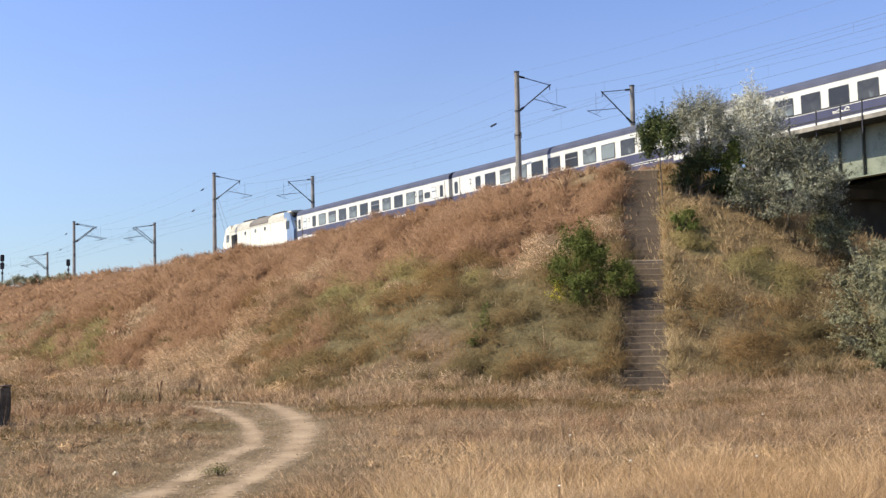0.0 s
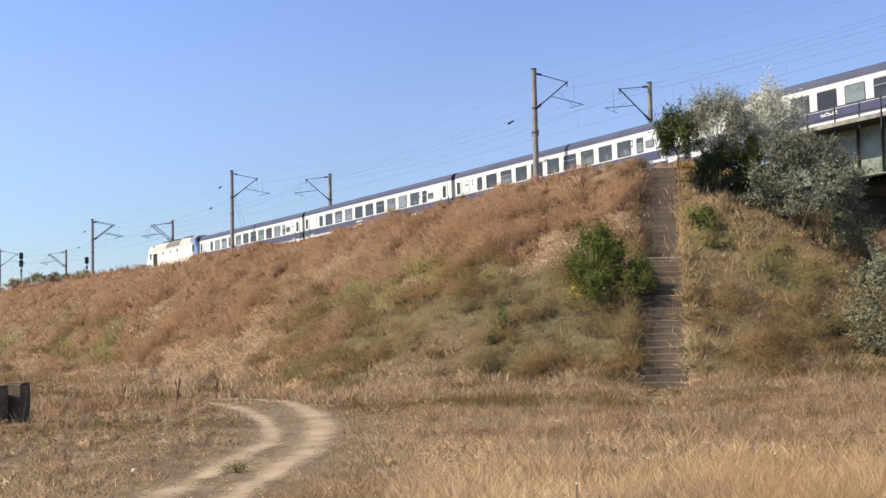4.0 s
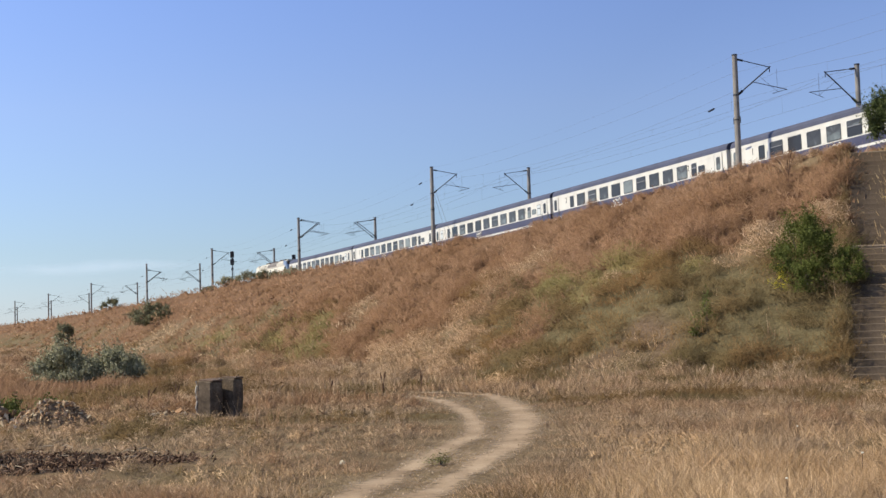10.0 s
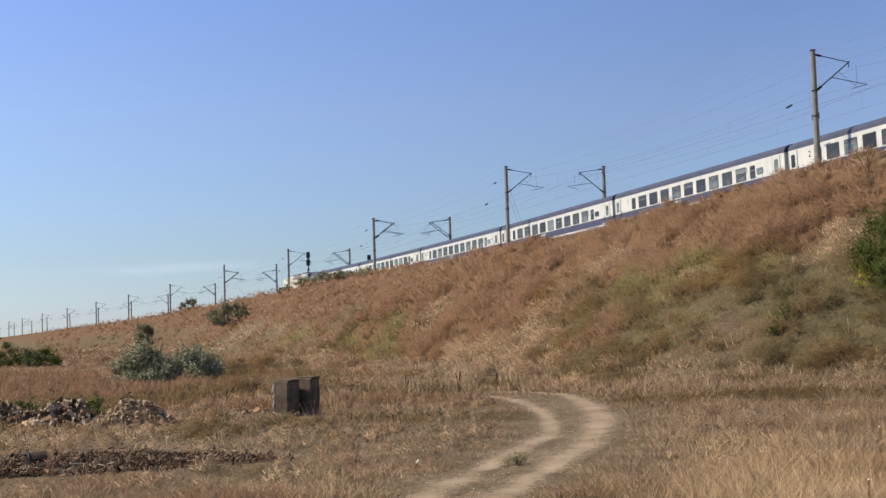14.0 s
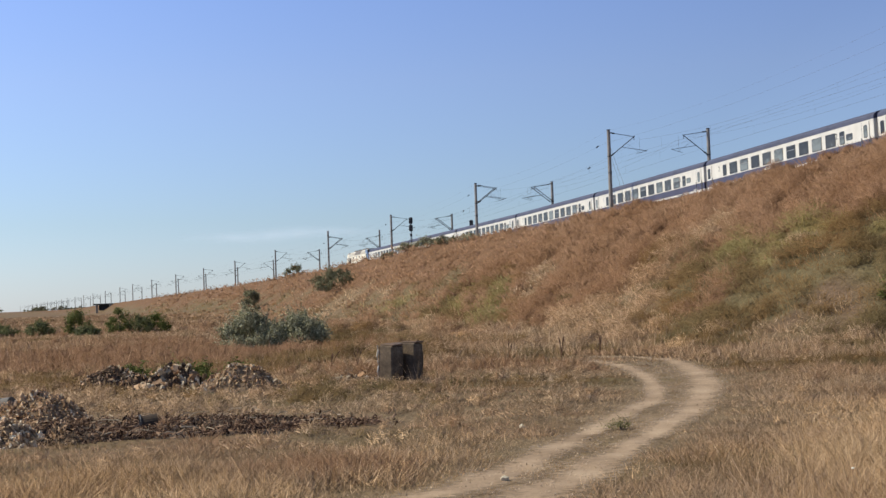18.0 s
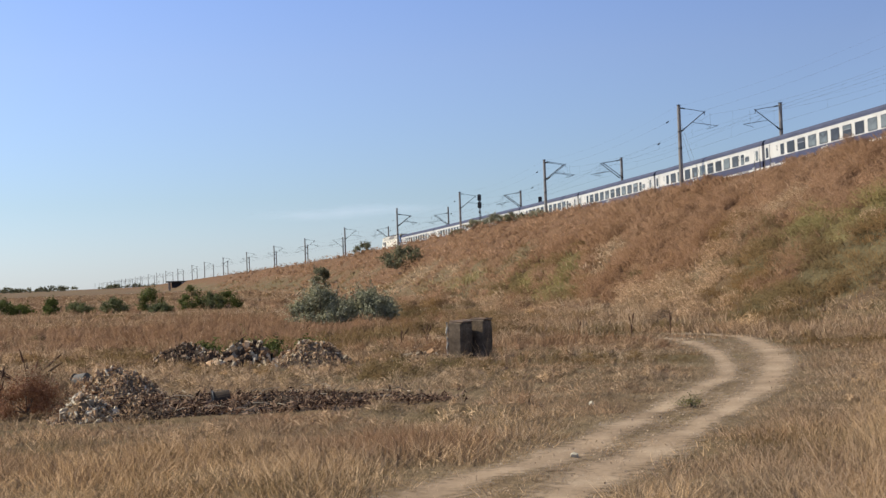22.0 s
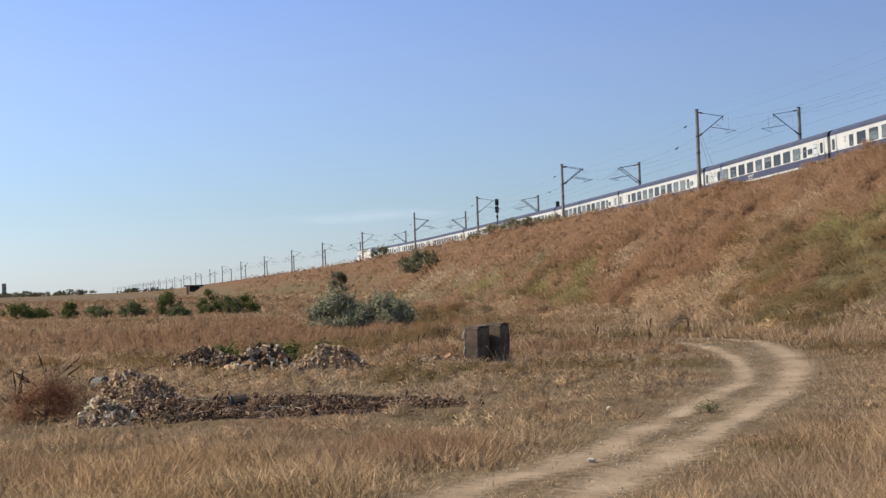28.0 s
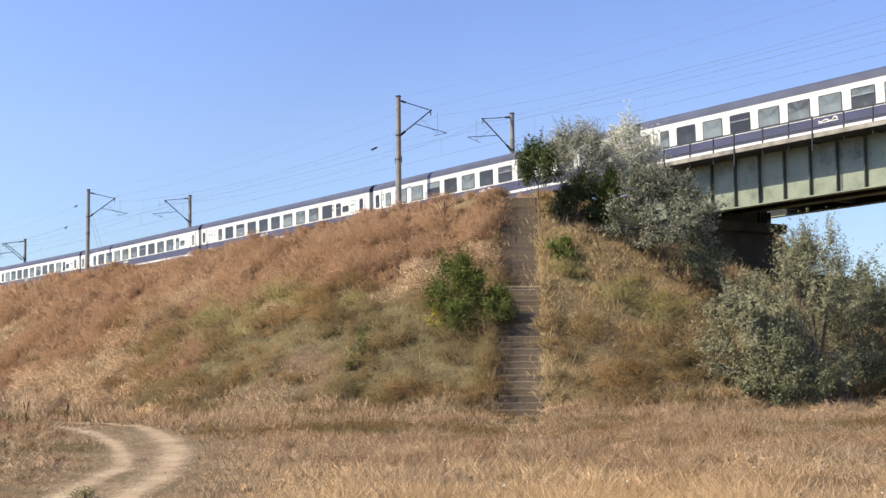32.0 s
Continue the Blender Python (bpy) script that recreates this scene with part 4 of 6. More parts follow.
def build_bridge():
    """Steel plate girder bridge: deck edge with a railing towards the field, girders, cross frames."""
    br = thing("railway_bridge", Matrix(), "grey-green steel plate girder railway bridge with a concrete walkway", "bridge")
    S0, S1 = -30.0, 50.5
    ss = [S0 + (S1 - S0) * k / 8 for k in range(9)]
    edge = 50.2

    def bar(name, outline, mat, s_list=ss, label=""):
        bm = bmesh.new()
        sweep(bm, outline, s_list, 0.0)
        n = len(outline)
        bm.verts.ensure_lookup_table()
        bm.faces.new([bm.verts[i] for i in range(n)])
        bm.faces.new([bm.verts[len(bm.verts) - n + i] for i in range(n)])
        bmesh.ops.recalc_face_normals(bm, faces=bm.faces[:])
        return part(name, bm, mat, br, label)

    bar("walkway", ((edge - 0.2, 0.2), (edge + 2.2, 0.2), (edge + 2.2, 0.34), (edge - 0.2, 0.34)), M["deck_concrete"], label="pale concrete walkway slab")
    # thin dark sheet added to deepen the shade below the walkway slab
    bar("soffit_plate", ((edge - 0.12, 0.165), (edge + 1.18, 0.165), (edge + 1.18, 0.196), (edge - 0.12, 0.196)), M["dark_steel"], label="dark steel plate under the walkway")
    bar("deck", ((edge + 1.5, -0.5), (65.0, -0.5), (65.0, -0.19), (edge + 1.5, -0.19)), M["shaded_concrete"])
    for q, deep in ((51.42, 2.22), (57.3, 1.6), (63.6, 1.1)):
        # inner girders coloured dark to carry the shade under the deck
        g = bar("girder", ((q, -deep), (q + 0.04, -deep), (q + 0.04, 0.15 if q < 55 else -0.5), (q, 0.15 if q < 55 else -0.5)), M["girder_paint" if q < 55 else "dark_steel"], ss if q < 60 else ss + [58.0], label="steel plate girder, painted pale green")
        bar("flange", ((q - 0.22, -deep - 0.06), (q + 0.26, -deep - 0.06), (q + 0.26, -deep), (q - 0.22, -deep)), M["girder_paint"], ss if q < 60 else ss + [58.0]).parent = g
        if q < 55:
            for k in range(50):
                s = 49.73 - k * 1.495
                bm = bmesh.new()
                zz = float(rail_z(s))
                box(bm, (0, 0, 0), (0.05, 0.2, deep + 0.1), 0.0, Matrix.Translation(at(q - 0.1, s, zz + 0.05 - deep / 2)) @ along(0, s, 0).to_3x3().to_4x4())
                part("stiffener", bm, M["shaded_girder_paint"], g)
    for k in range(24):
        s = 49.0 - k * 3.4
        zz = float(rail_z(s))
        rot = along(0, s, 0).to_3x3().to_4x4()
        bm = bmesh.new()
        box(bm, (0, 0, 0), (0.25, 11.2, 0.5), 0.0, Matrix.Translation(at(57.75, s, zz - 0.78)) @ rot)
        # cross beams too have the underside's shade in their dark colour
        part("cross_beam", bm, M["dark_steel"], br)
        bm = bmesh.new()
        box(bm, (0, 0, 0), (0.05, 1.1, 0.1), 0.0, Matrix.Translation(at(edge + 0.75, s, zz + 0.15)) @ rot)
        part("walkway_bracket", bm, M["shaded_girder_paint"], br)
    for k in range(52):
        s = 50.14 - k * 1.513
        zz = float(rail_z(s))
        bm = bmesh.new()
        rot = along(0, s, 0).to_3x3().to_4x4()
        box(bm, (0, 0, 0), (0.055, 0.055, 1.25 if k % 3 != 2 else 1.6), 0.0, Matrix.Translation(at(edge - 0.04 if k % 3 != 2 else edge - 0.29, s, zz + (0.52 if k % 3 != 2 else 0.34))) @ rot)
        part("railing_post", bm, M["dark_steel"], br)
    for h in (0.62, 1.1):
        bar("handrail", ((edge - 0.07, h), (edge - 0.01, h), (edge - 0.01, h + 0.06), (edge - 0.07, h + 0.06)), M["dark_steel"])
    bar("kerb_strip", ((edge - 0.25, 0.16), (edge - 0.205, 0.16), (edge - 0.205, 0.37), (edge - 0.25, 0.37)), M["deck_concrete"])


build_bridge()


def build_abutment():
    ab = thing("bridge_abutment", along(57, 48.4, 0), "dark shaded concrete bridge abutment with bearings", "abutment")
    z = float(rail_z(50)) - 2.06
    # near-black concrete carries the shade below the deck in its colour
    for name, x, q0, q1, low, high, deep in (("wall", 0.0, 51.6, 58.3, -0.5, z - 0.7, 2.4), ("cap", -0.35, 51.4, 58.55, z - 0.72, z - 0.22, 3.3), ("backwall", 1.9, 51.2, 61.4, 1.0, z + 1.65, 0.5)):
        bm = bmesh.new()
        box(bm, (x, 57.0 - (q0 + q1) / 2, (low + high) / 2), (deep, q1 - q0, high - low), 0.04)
        part(name, bm, M["shaded_concrete"], ab)
    for q, high in ((51.42, -0.04), (56.85, 0.4), (57.12, 0.4), (57.4, 0.4), (57.68, 0.4)):
        bm = bmesh.new()
        box(bm, (-1.5, 57.0 - q, z - 0.22 + (high + 0.22) / 2), (0.2, 0.09, high + 0.22), 0.015)
        part("bearing", bm, M["dark_steel"], ab)


build_abutment()


# ---- stairs up the embankment ----
def polar(az, d, z=None):
    a = radians(az)
    x, y = d * math.sin(a), d * math.cos(a)
    return Vector((x, y, gz(x, y) if z is None else z))


def build_stairs():
    az = 18.05
    st = thing("concrete_stairs", pose(0, 0, 0, 0, 0, -az), "worn grey-brown concrete stairs overgrown at the edges", "stairs")
    rng = random.Random(4)

    def step(name, y0, y1, z0, z1, w, x=0.0, lip=True, soft=0.003):
        bm = bmesh.new()
        if not lip:
            box(bm, (x, 0, 0), (w, y1 - y0 + 0.02, z1 - z0), soft)
        else:
          box(bm, (x, 0.018, -0.03), (w - 0.04, y1 - y0, z1 - z0 - 0.06), 0.0)
          box(bm, (x, 0.012, (z1 - z0) / 2 - 0.03), (w, y1 - y0 + 0.02, 0.055), 0.012)
        for v in bm.verts:
            v.co += Vector((noise.noise(v.co * 5 + Vector((y0, 0, 0))), noise.noise(v.co * 7 + Vector((0, y0, 0))), noise.noise(v.co * 6 + Vector((0, 0, y0))))) * (0.014 if lip else 0.005 + 0.3 * soft)
        ob = part(name, bm, M["stair_concrete" if name == "step" else "landing_concrete"], st)
        ob.matrix_basis = pose(rng.uniform(-0.02, 0.02), (y0 + y1) / 2, (z0 + z1) / 2, 0, rng.uniform(-0.9, 0.9) * (1 if lip else 0.3), rng.uniform(-1.0, 1.0) * (1 if lip else 0.3))

    d, z = 34.5, 0.0
    for k in range(20):
        step("step", d, d + 0.26, z - 0.25, z + 0.172, 1.17, lip=False, soft=0.016)
        d, z = d + 0.256, z + 0.1725
    step("landing", d, d + 0.7, z - 0.3, z + 0.11, 1.36, -0.05)
    d, z = d + 0.62, z + 0.11
    for k in range(19):
        step("step", d, d + 0.24, z - 0.25, z + 0.165, 1.1, lip=False)
        d, z = d + 0.232, z + 0.165
    step("landing", d, d + 1.3, z - 0.3, z + 0.06, 1.25)


build_stairs()

# ---- concrete blocks ----
def build_block(name, m, w, dpt, h, label):
    t = thing(name, m, label, "concrete block", "concrete blocks side by side")
    bm = bmesh.new()
    box(bm, (0, 0, h / 2), (w, dpt, h), 0.03)
    bmesh.ops.subdivide_edges(bm, edges=bm.edges[:], cuts=3, use_grid_fill=True)
    for v in bm.verts:
        n = noise.noise(v.co * 3.1 + Vector((w * 9, 0, 0)))
        v.co += Vector((n, noise.noise(v.co * 2.7 + Vector((5, 1, 0))), noise.noise(v.co * 2.3))) * 0.03
    part("body", bm, M["block_concrete"], t)
    bm = bmesh.new()
    box(bm, (0.02, 0, h + 0.012), (w * 0.92, dpt * 0.86, 0.03), 0.01)
    part("mortar_top", bm, M["mortar"], t)
    # a ragged pale strip down one edge, painted in for sun on the corner
    bm = bmesh.new()
    pts = [Vector((-w / 2 + 0.014 * math.sin(k * 2.1) + 0.003 * k, -dpt / 2 - 0.004, h * (0.99 - 0.13 * k))) for k in range(8)]
    tube(bm, pts, [0.026 - 0.0022 * k for k in range(8)])
    part("mortar_run", bm, M["sunlit_pale"], t, "dried pale mortar run")


M["mortar"] = material("mortar", two((0.13, 0.085, 0.06), 0.35), 5, 30, 0.95, 0.4)
# pale colour that imitates sunlight on the block edges
M["sunlit_pale"] = material("sunlit_pale", two((0.5, 0.45, 0.38), 0.25), 5, 30, 0.95, 0.4)
c0 = polar(-9.42, 26.6)
build_block("concrete_block", pose(c0.x, c0.y, c0.z - 0.1, 1, 3.0, -31), 0.38, 0.36, 0.79, "tall weathered dark grey concrete block standing in dry grass")
c0 = polar(-8.55, 26.8)
build_block("concrete_block", pose(c0.x, c0.y, c0.z - 0.1, -1, 1.5, -24), 0.37, 0.33, 0.81, "leaning weathered grey concrete block standing in dry grass")
c0 = polar(-9.0, 26.9)
build_block("concrete_block", pose(c0.x, c0.y, c0.z - 0.1, 0, 2.0, -8), 0.4, 0.3, 0.785, "dark concrete block wedged between two others")


# ---- shrubs and trees ----
def leaf_material(name, dark, mid, light, rough=0.6, trans=0.15):
    m = bpy.data.materials.new(name)
    m.use_nodes = True
    nt = m.node_tree
    b = nt.nodes["Principled BSDF"]
    geo = nt.nodes.new("ShaderNodeNewGeometry")
    cr = nt.nodes.new("ShaderNodeValToRGB")
    cr.color_ramp.elements.new(0.5)
    for el, (pos, col) in zip(cr.color_ramp.elements, ((0.0, dark), (0.5, mid), (1.0, light))):
        el.position, el.color = pos, col + (1,)
    nt.links.new(geo.outputs["Random Per Island"], cr.inputs[0])
    nt.links.new(cr.outputs[0], b.inputs["Base Color"])
    b.inputs["Roughness"].default_value = rough
    b.inputs["Specular IOR Level"].default_value = 0.12
    tr = nt.nodes.new("ShaderNodeBsdfTranslucent")
    nt.links.new(cr.outputs[0], tr.inputs["Color"])
    mx = nt.nodes.new("ShaderNodeMixShader")
    mx.inputs[0].default_value = trans
    nt.links.new(b.outputs[0], mx.inputs[1])
    nt.links.new(tr.outputs[0], mx.inputs[2])
    nt.links.new(mx.outputs[0], nt.nodes["Material Output"].inputs["Surface"])
    return m


M["leaf_green"] = leaf_material("leaf_green", (0.065, 0.08, 0.02), (0.11, 0.126, 0.034), (0.18, 0.187, 0.056))
M["leaf_bush"] = leaf_material("leaf_bush", (0.058, 0.074, 0.016), (0.10, 0.118, 0.027), (0.165, 0.178, 0.048), trans=0.25)
M["leaf_tree"] = leaf_material("leaf_tree", (0.04, 0.055, 0.018), (0.075, 0.095, 0.03), (0.14, 0.16, 0.06))
# leaf colour darkened to carry the shade inside the silvery shrubs
M["leaf_shaded"] = leaf_material("leaf_shaded", (0.028, 0.036, 0.014), (0.055, 0.066, 0.024), (0.10, 0.112, 0.042))
M["leaf_silver"] = leaf_material("leaf_silver", (0.13, 0.124, 0.07), (0.22, 0.208, 0.125), (0.37, 0.35, 0.225), trans=0.08)
M["leaf_willow"] = leaf_material("leaf_willow", (0.13, 0.128, 0.088), (0.26, 0.253, 0.185), (0.52, 0.5, 0.395), trans=0.08)
M["leaf_ash"] = leaf_material("leaf_ash", (0.06, 0.062, 0.038), (0.14, 0.138, 0.092), (0.36, 0.35, 0.265), trans=0.05)
M["leaf_pale"] = leaf_material("leaf_pale", (0.32, 0.305, 0.23), (0.55, 0.53, 0.43), (0.82, 0.8, 0.7))
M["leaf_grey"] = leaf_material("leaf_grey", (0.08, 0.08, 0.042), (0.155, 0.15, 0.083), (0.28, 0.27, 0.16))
M["leaf_sage"] = leaf_material("leaf_sage", (0.16, 0.156, 0.088), (0.275, 0.264, 0.165), (0.43, 0.41, 0.275))
M["leaf_field"] = leaf_material("leaf_field", (0.085, 0.092, 0.036), (0.14, 0.146, 0.06), (0.22, 0.22, 0.1))
M["leaf_yellow"] = leaf_material("leaf_yellow", (0.06, 0.08, 0.018), (0.105, 0.13, 0.03), (0.175, 0.195, 0.05))


def leaf_mesh(name, centres, sizes, slim, seed, mat, facing=None):
    """Many small pointed leaves, each a folded rhombus of its own."""
    rng = np.random.RandomState(seed)
    n = len(centres)
    u = rng.normal(size=(n, 3))
    u[:, 2] = u[:, 2] * 0.8 + 0.25
    u /= np.linalg.norm(u, axis=1)[:, None]
    w = rng.normal(size=(n, 3))
    if facing is not None:
        w = facing + rng.normal(size=(n, 3)) * 0.55
        u = np.cross(w, u)
        u /= np.linalg.norm(u, axis=1)[:, None] + 1e-9
    v = np.cross(u, w)
    v /= np.linalg.norm(v, axis=1)[:, None] + 1e-9
    nrm = np.cross(u, v)
    L = sizes[:, None]
    W = L * slim
    co = np.stack([centres - u * L / 2, centres + v * W / 2 + nrm * W * 0.2, centres + u * L / 2, centres - v * W / 2 + nrm * W * 0.2], 1).reshape(-1, 3)
    base = np.arange(n)[:, None] * 4
    faces = (base + np.array([[0, 1, 2, 3]])).astype(int)
    if facing is not None:
        turned = (np.cross(co[1::4] - co[0::4], co[2::4] - co[0::4]) * facing).sum(1) < 0
        faces[turned] = faces[turned][:, ::-1]
    me = bpy.data.meshes.new(name)
    me.from_pydata(co.tolist(), [], faces.tolist())
    me.materials.append(mat)
    if facing is not None:
        soft_normals(me, np.repeat(facing + rng.normal(size=(n, 3)) * 0.22, 4, axis=0))
    me.update()
    return me


def soft_normals(me, way):
    """Lets small leaves and blades take the light of the clump that they belong to."""
    way = way / (np.linalg.norm(way, axis=1)[:, None] + 1e-9)
    me.attributes.new("custom_normal", "FLOAT_VECTOR", "POINT").data.foreach_set("vector", way.astype(np.float32).reshape(-1))


def build_shrub(name, place, width, height, count, leaf, mat, seed, label, category="shrub", group="", slim=0.4, low=0.0, clumps=40, lean=0.0, trunk_h=0.0, depth=None, shoots=2):
    """Stems from one foot, limbs, and a ragged crown of leaves in clumps with gaps between."""
    rng = np.random.RandomState(seed)
    t = thing(name, Matrix.Translation(place), label, category, group)
    dp = depth or width
    ends = []
    n_limb = 7
    bm = bmesh.new()
    foot = Vector((0, 0, -0.15))
    fork = Vector((lean * trunk_h, 0, max(trunk_h, 0.12 * height)))
    r0 = (0.022 if trunk_h < 1 else 0.006) * height + 0.012
    rod(bm, foot, fork, r0, r0 * 0.7, 7)
    part("trunk", bm, M["bark"], t)
    for k in range(clumps):
        a = rng.uniform(0, 6.283)
        rr = math.sqrt(rng.uniform(0.2, 1))
        zz = rng.uniform(low, 1) ** 0.8
        prof = math.sin(math.pi * min(1, 0.18 + 0.80 * zz)) ** 0.6
        x, y = math.cos(a) * rr * prof * width / 2 * rng.uniform(0.75, 1.12), math.sin(a) * rr * prof * dp / 2
        ends.append((x + lean * zz * height, y, trunk_h + (height - trunk_h) * zz * rng.uniform(0.86, 1.0)))
    for k in range(n_limb):
        e = Vector(ends[k * (clumps // n_limb)])
        bm = bmesh.new()
        mid = fork.lerp(e, 0.5) + Vector((0, 0, 0.06 * height))
        rod(bm, fork, mid, r0 * 0.55, r0 * 0.36, 6)
        rod(bm, mid, e, r0 * 0.36, r0 * 0.12, 6)
        part("limb", bm, M["bark"], t)
    per = count // clumps
    cs, sz, fc = [], [], []
    for e in ends:
        spread = (0.054 * (width + height) / 2 + 0.04) * rng.uniform(0.7, 1.35)
        pts = rng.normal(size=(per, 3)) * spread * np.array([1, 1, 0.85])
        # a few shoots stick out of each clump
        for _ in range(shoots):
            d = np.array(e) - np.array([0, 0, height * 0.35])
            d = d / (np.linalg.norm(d) + 1e-6) + rng.normal(size=3) * 0.35
            d[2] += 0.35
            k = max(3, per // 9)
            f = rng.uniform(0, 1, (k, 1))
            pts[rng.randint(0, per, k)] = d * f * spread * 2.2 + rng.normal(size=(k, 3)) * 0.03
        out = pts / (np.linalg.norm(pts, axis=1)[:, None] + 1e-6) + np.array(e) / (np.linalg.norm(e) + 1e-6) * 0.6
        out[:, 2] += 0.05
        fc.append(out / (np.linalg.norm(out, axis=1)[:, None] + 1e-6))
        cs.append(pts + np.array(e))
        sz.append(rng.uniform(0.6, 1.35, per) * leaf)
    cs, sz, fc = np.concatenate(cs), np.concatenate(sz), np.concatenate(fc)
    keep = cs[:, 2] > 0.03
    part("crown", leaf_mesh("crown", cs[keep], sz[keep], slim, seed + 1, mat, fc[keep]), None, t)
    return t


def shrub(name, az, d, w, h, n, leaf, mat, seed, label, dz=0.0, **k):
    p = polar(az, d)
    return build_shrub(name, p + Vector((0, 0, dz)), w, h, n, leaf, M[mat], seed, label, **k)


shrub("bush", 15.45, 38.2, 1.7, 2.1, 21000, 0.062, "leaf_bush", 21, "leafy green bush beside the stairs on the slope", clumps=64, shoots=4, slim=0.45)
shrub("bush", 17.1, 37.9, 1.15, 0.95, 8000, 0.06, "leaf_bush", 22, "low dark green bush spilling over the stairs", clumps=26, slim=0.45)
shrub("bush", 19.75, 41.4, 1.0, 0.6, 2600, 0.075, "leaf_yellow", 23, "low yellow-green bush beside the stairs", clumps=16)
shrub("small_tree", 18.95, 42.8, 1.25, 2.65, 9000, 0.085, "leaf_tree", 24, "slender dark green tree with a thin bare trunk beside the stairs", category="tree", trunk_h=1.45, clumps=34, lean=-0.04, shoots=6)
G = "silvery shrubs by the bridge"
shrub("silver_shrub", 20.6, 44.2, 2.2, 2.9, 24000, 0.09, "leaf_willow", 25, "silvery grey-green willow-leaved shrub by the bridge", group=G, slim=0.22, clumps=60, trunk_h=1.25, shoots=6)
# dark bush added for the shade below the silvery crowns
shrub("bush", 20.45, 43.8, 1.7, 1.3, 8000, 0.09, "leaf_shaded", 45, "dark green shaded bush under silvery shrubs", clumps=26)
shrub("silver_shrub", 22.7, 45.4, 1.85, 3.85, 22000, 0.085, "leaf_pale", 26, "pale silvery shrub bleached by sun, by the bridge", group=G, slim=0.28, clumps=58, trunk_h=1.7, shoots=6)
# second dark bush fills in the shade between the crowns
shrub("bush", 21.3, 44.9, 1.7, 1.9, 8000, 0.09, "leaf_shaded", 46, "dark green shaded bush behind silvery shrubs", clumps=30)
shrub("bush", 21.85, 44.0, 0.85, 2.0, 7000, 0.075, "leaf_yellow", 27, "green bush among silvery shrubs by the bridge", clumps=30, shoots=4)
shrub("silver_shrub", 24.0, 43.4, 3.5, 2.45, 54000, 0.095, "leaf_ash", 28, "broad silvery grey-green shrub under the bridge", group=G, slim=0.24, clumps=80, shoots=5, dz=0.3)
shrub("silver_shrub", 25.6, 43.2, 2.0, 1.35, 11000, 0.09, "leaf_grey", 29, "low grey-green shrub under the bridge", group=G, slim=0.3, clumps=34, shoots=3)
shrub("silver_shrub", 27.7, 37.2, 2.7, 2.75, 46000, 0.12, "leaf_silver", 30, "bushy silvery olive shrub at the foot of the slope", group=G, slim=0.17, clumps=80, shoots=9)
shrub("silver_shrub", 30.2, 38.6, 2.8, 4.35, 46000, 0.12, "leaf_silver", 31, "tall ragged silvery olive shrub at the foot of the slope", group=G, slim=0.17, clumps=86, shoots=9)
shrub("silver_shrub", 28.8, 36.3, 2.2, 1.6, 14000, 0.09, "leaf_grey", 38, "low grey-green olive shrub at the foot of the slope", group=G, slim=0.3, clumps=40, shoots=4)
shrub("silver_shrub", 32.2, 41.5, 2.6, 3.6, 18000, 0.11, "leaf_grey", 39, "grey-green olive shrub beyond the slope", group=G, slim=0.3, clumps=56, shoots=5)
shrub("silver_shrub", 34.6, 42.0, 3.6, 4.5, 16000, 0.12, "leaf_grey", 36, "tall grey-green olive shrub beyond the bridge", group=G, slim=0.34, clumps=60, shoots=5)
G = "low shrubs in the field"
shrub("field_shrub", -15.2, 49.0, 2.2, 1.45, 14000, 0.10, "leaf_sage", 32, "low spreading grey-green shrub in dry grass", group=G, clumps=70, dz=-0.2)
shrub("field_shrub", -13.2, 49.5, 2.2, 1.3, 14000, 0.10, "leaf_sage", 33, "low rounded grey-green shrub in dry grass", group=G, clumps=70, dz=-0.25)
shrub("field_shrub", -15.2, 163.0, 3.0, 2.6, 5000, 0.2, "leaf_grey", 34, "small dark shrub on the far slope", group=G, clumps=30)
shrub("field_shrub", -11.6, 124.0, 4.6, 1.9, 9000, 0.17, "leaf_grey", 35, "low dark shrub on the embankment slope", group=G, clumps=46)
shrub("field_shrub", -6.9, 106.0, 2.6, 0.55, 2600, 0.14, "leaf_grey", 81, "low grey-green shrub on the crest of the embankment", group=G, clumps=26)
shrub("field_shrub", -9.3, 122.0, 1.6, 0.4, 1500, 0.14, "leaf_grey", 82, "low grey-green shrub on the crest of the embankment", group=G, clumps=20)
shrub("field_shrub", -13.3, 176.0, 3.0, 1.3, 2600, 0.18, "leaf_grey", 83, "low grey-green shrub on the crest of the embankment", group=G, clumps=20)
for k, (az, d, w, h) in enumerate(((-8.6, 116.0, 2.4, 0.55), (-7.7, 110.0, 2.2, 0.6), (-5.9, 100.0, 1.6, 0.4))):
    shrub("field_shrub", az, d, w, h, 2200, 0.13, "leaf_sage", 101 + k, "low grey-green scrub on the crest of the embankment", group=G, clumps=24)
for k, (az, d, w, h, mat) in enumerate(((-28.2, 90, 2.2, 1.0, "leaf_green"), (-27.45, 90, 1.9, 0.75, "leaf_bush"), (-26.2, 88, 1.05, 1.05, "leaf_bush"), (-25.1, 88, 1.7, 0.7, "leaf_field"), (-23.65, 84, 1.5, 0.95, "leaf_field"), (-22.25, 82, 1.4, 1.5, "leaf_green"), (-20.55, 82, 1.4, 1.75, "leaf_green"), (-19.75, 82, 1.5, 1.05, "leaf_field"), (-19.05, 83, 1.6, 1.15, "leaf_bush"), (-21.8, 78, 1.2, 0.6, "leaf_field"), (-29.8, 90, 3.0, 1.2, "leaf_green"))):
    shrub("field_shrub", az, d, w * 1.1, h, 3200, 0.12, mat, 40 + k, "small green shrub in the dry field", group=G, clumps=26, shoots=1)


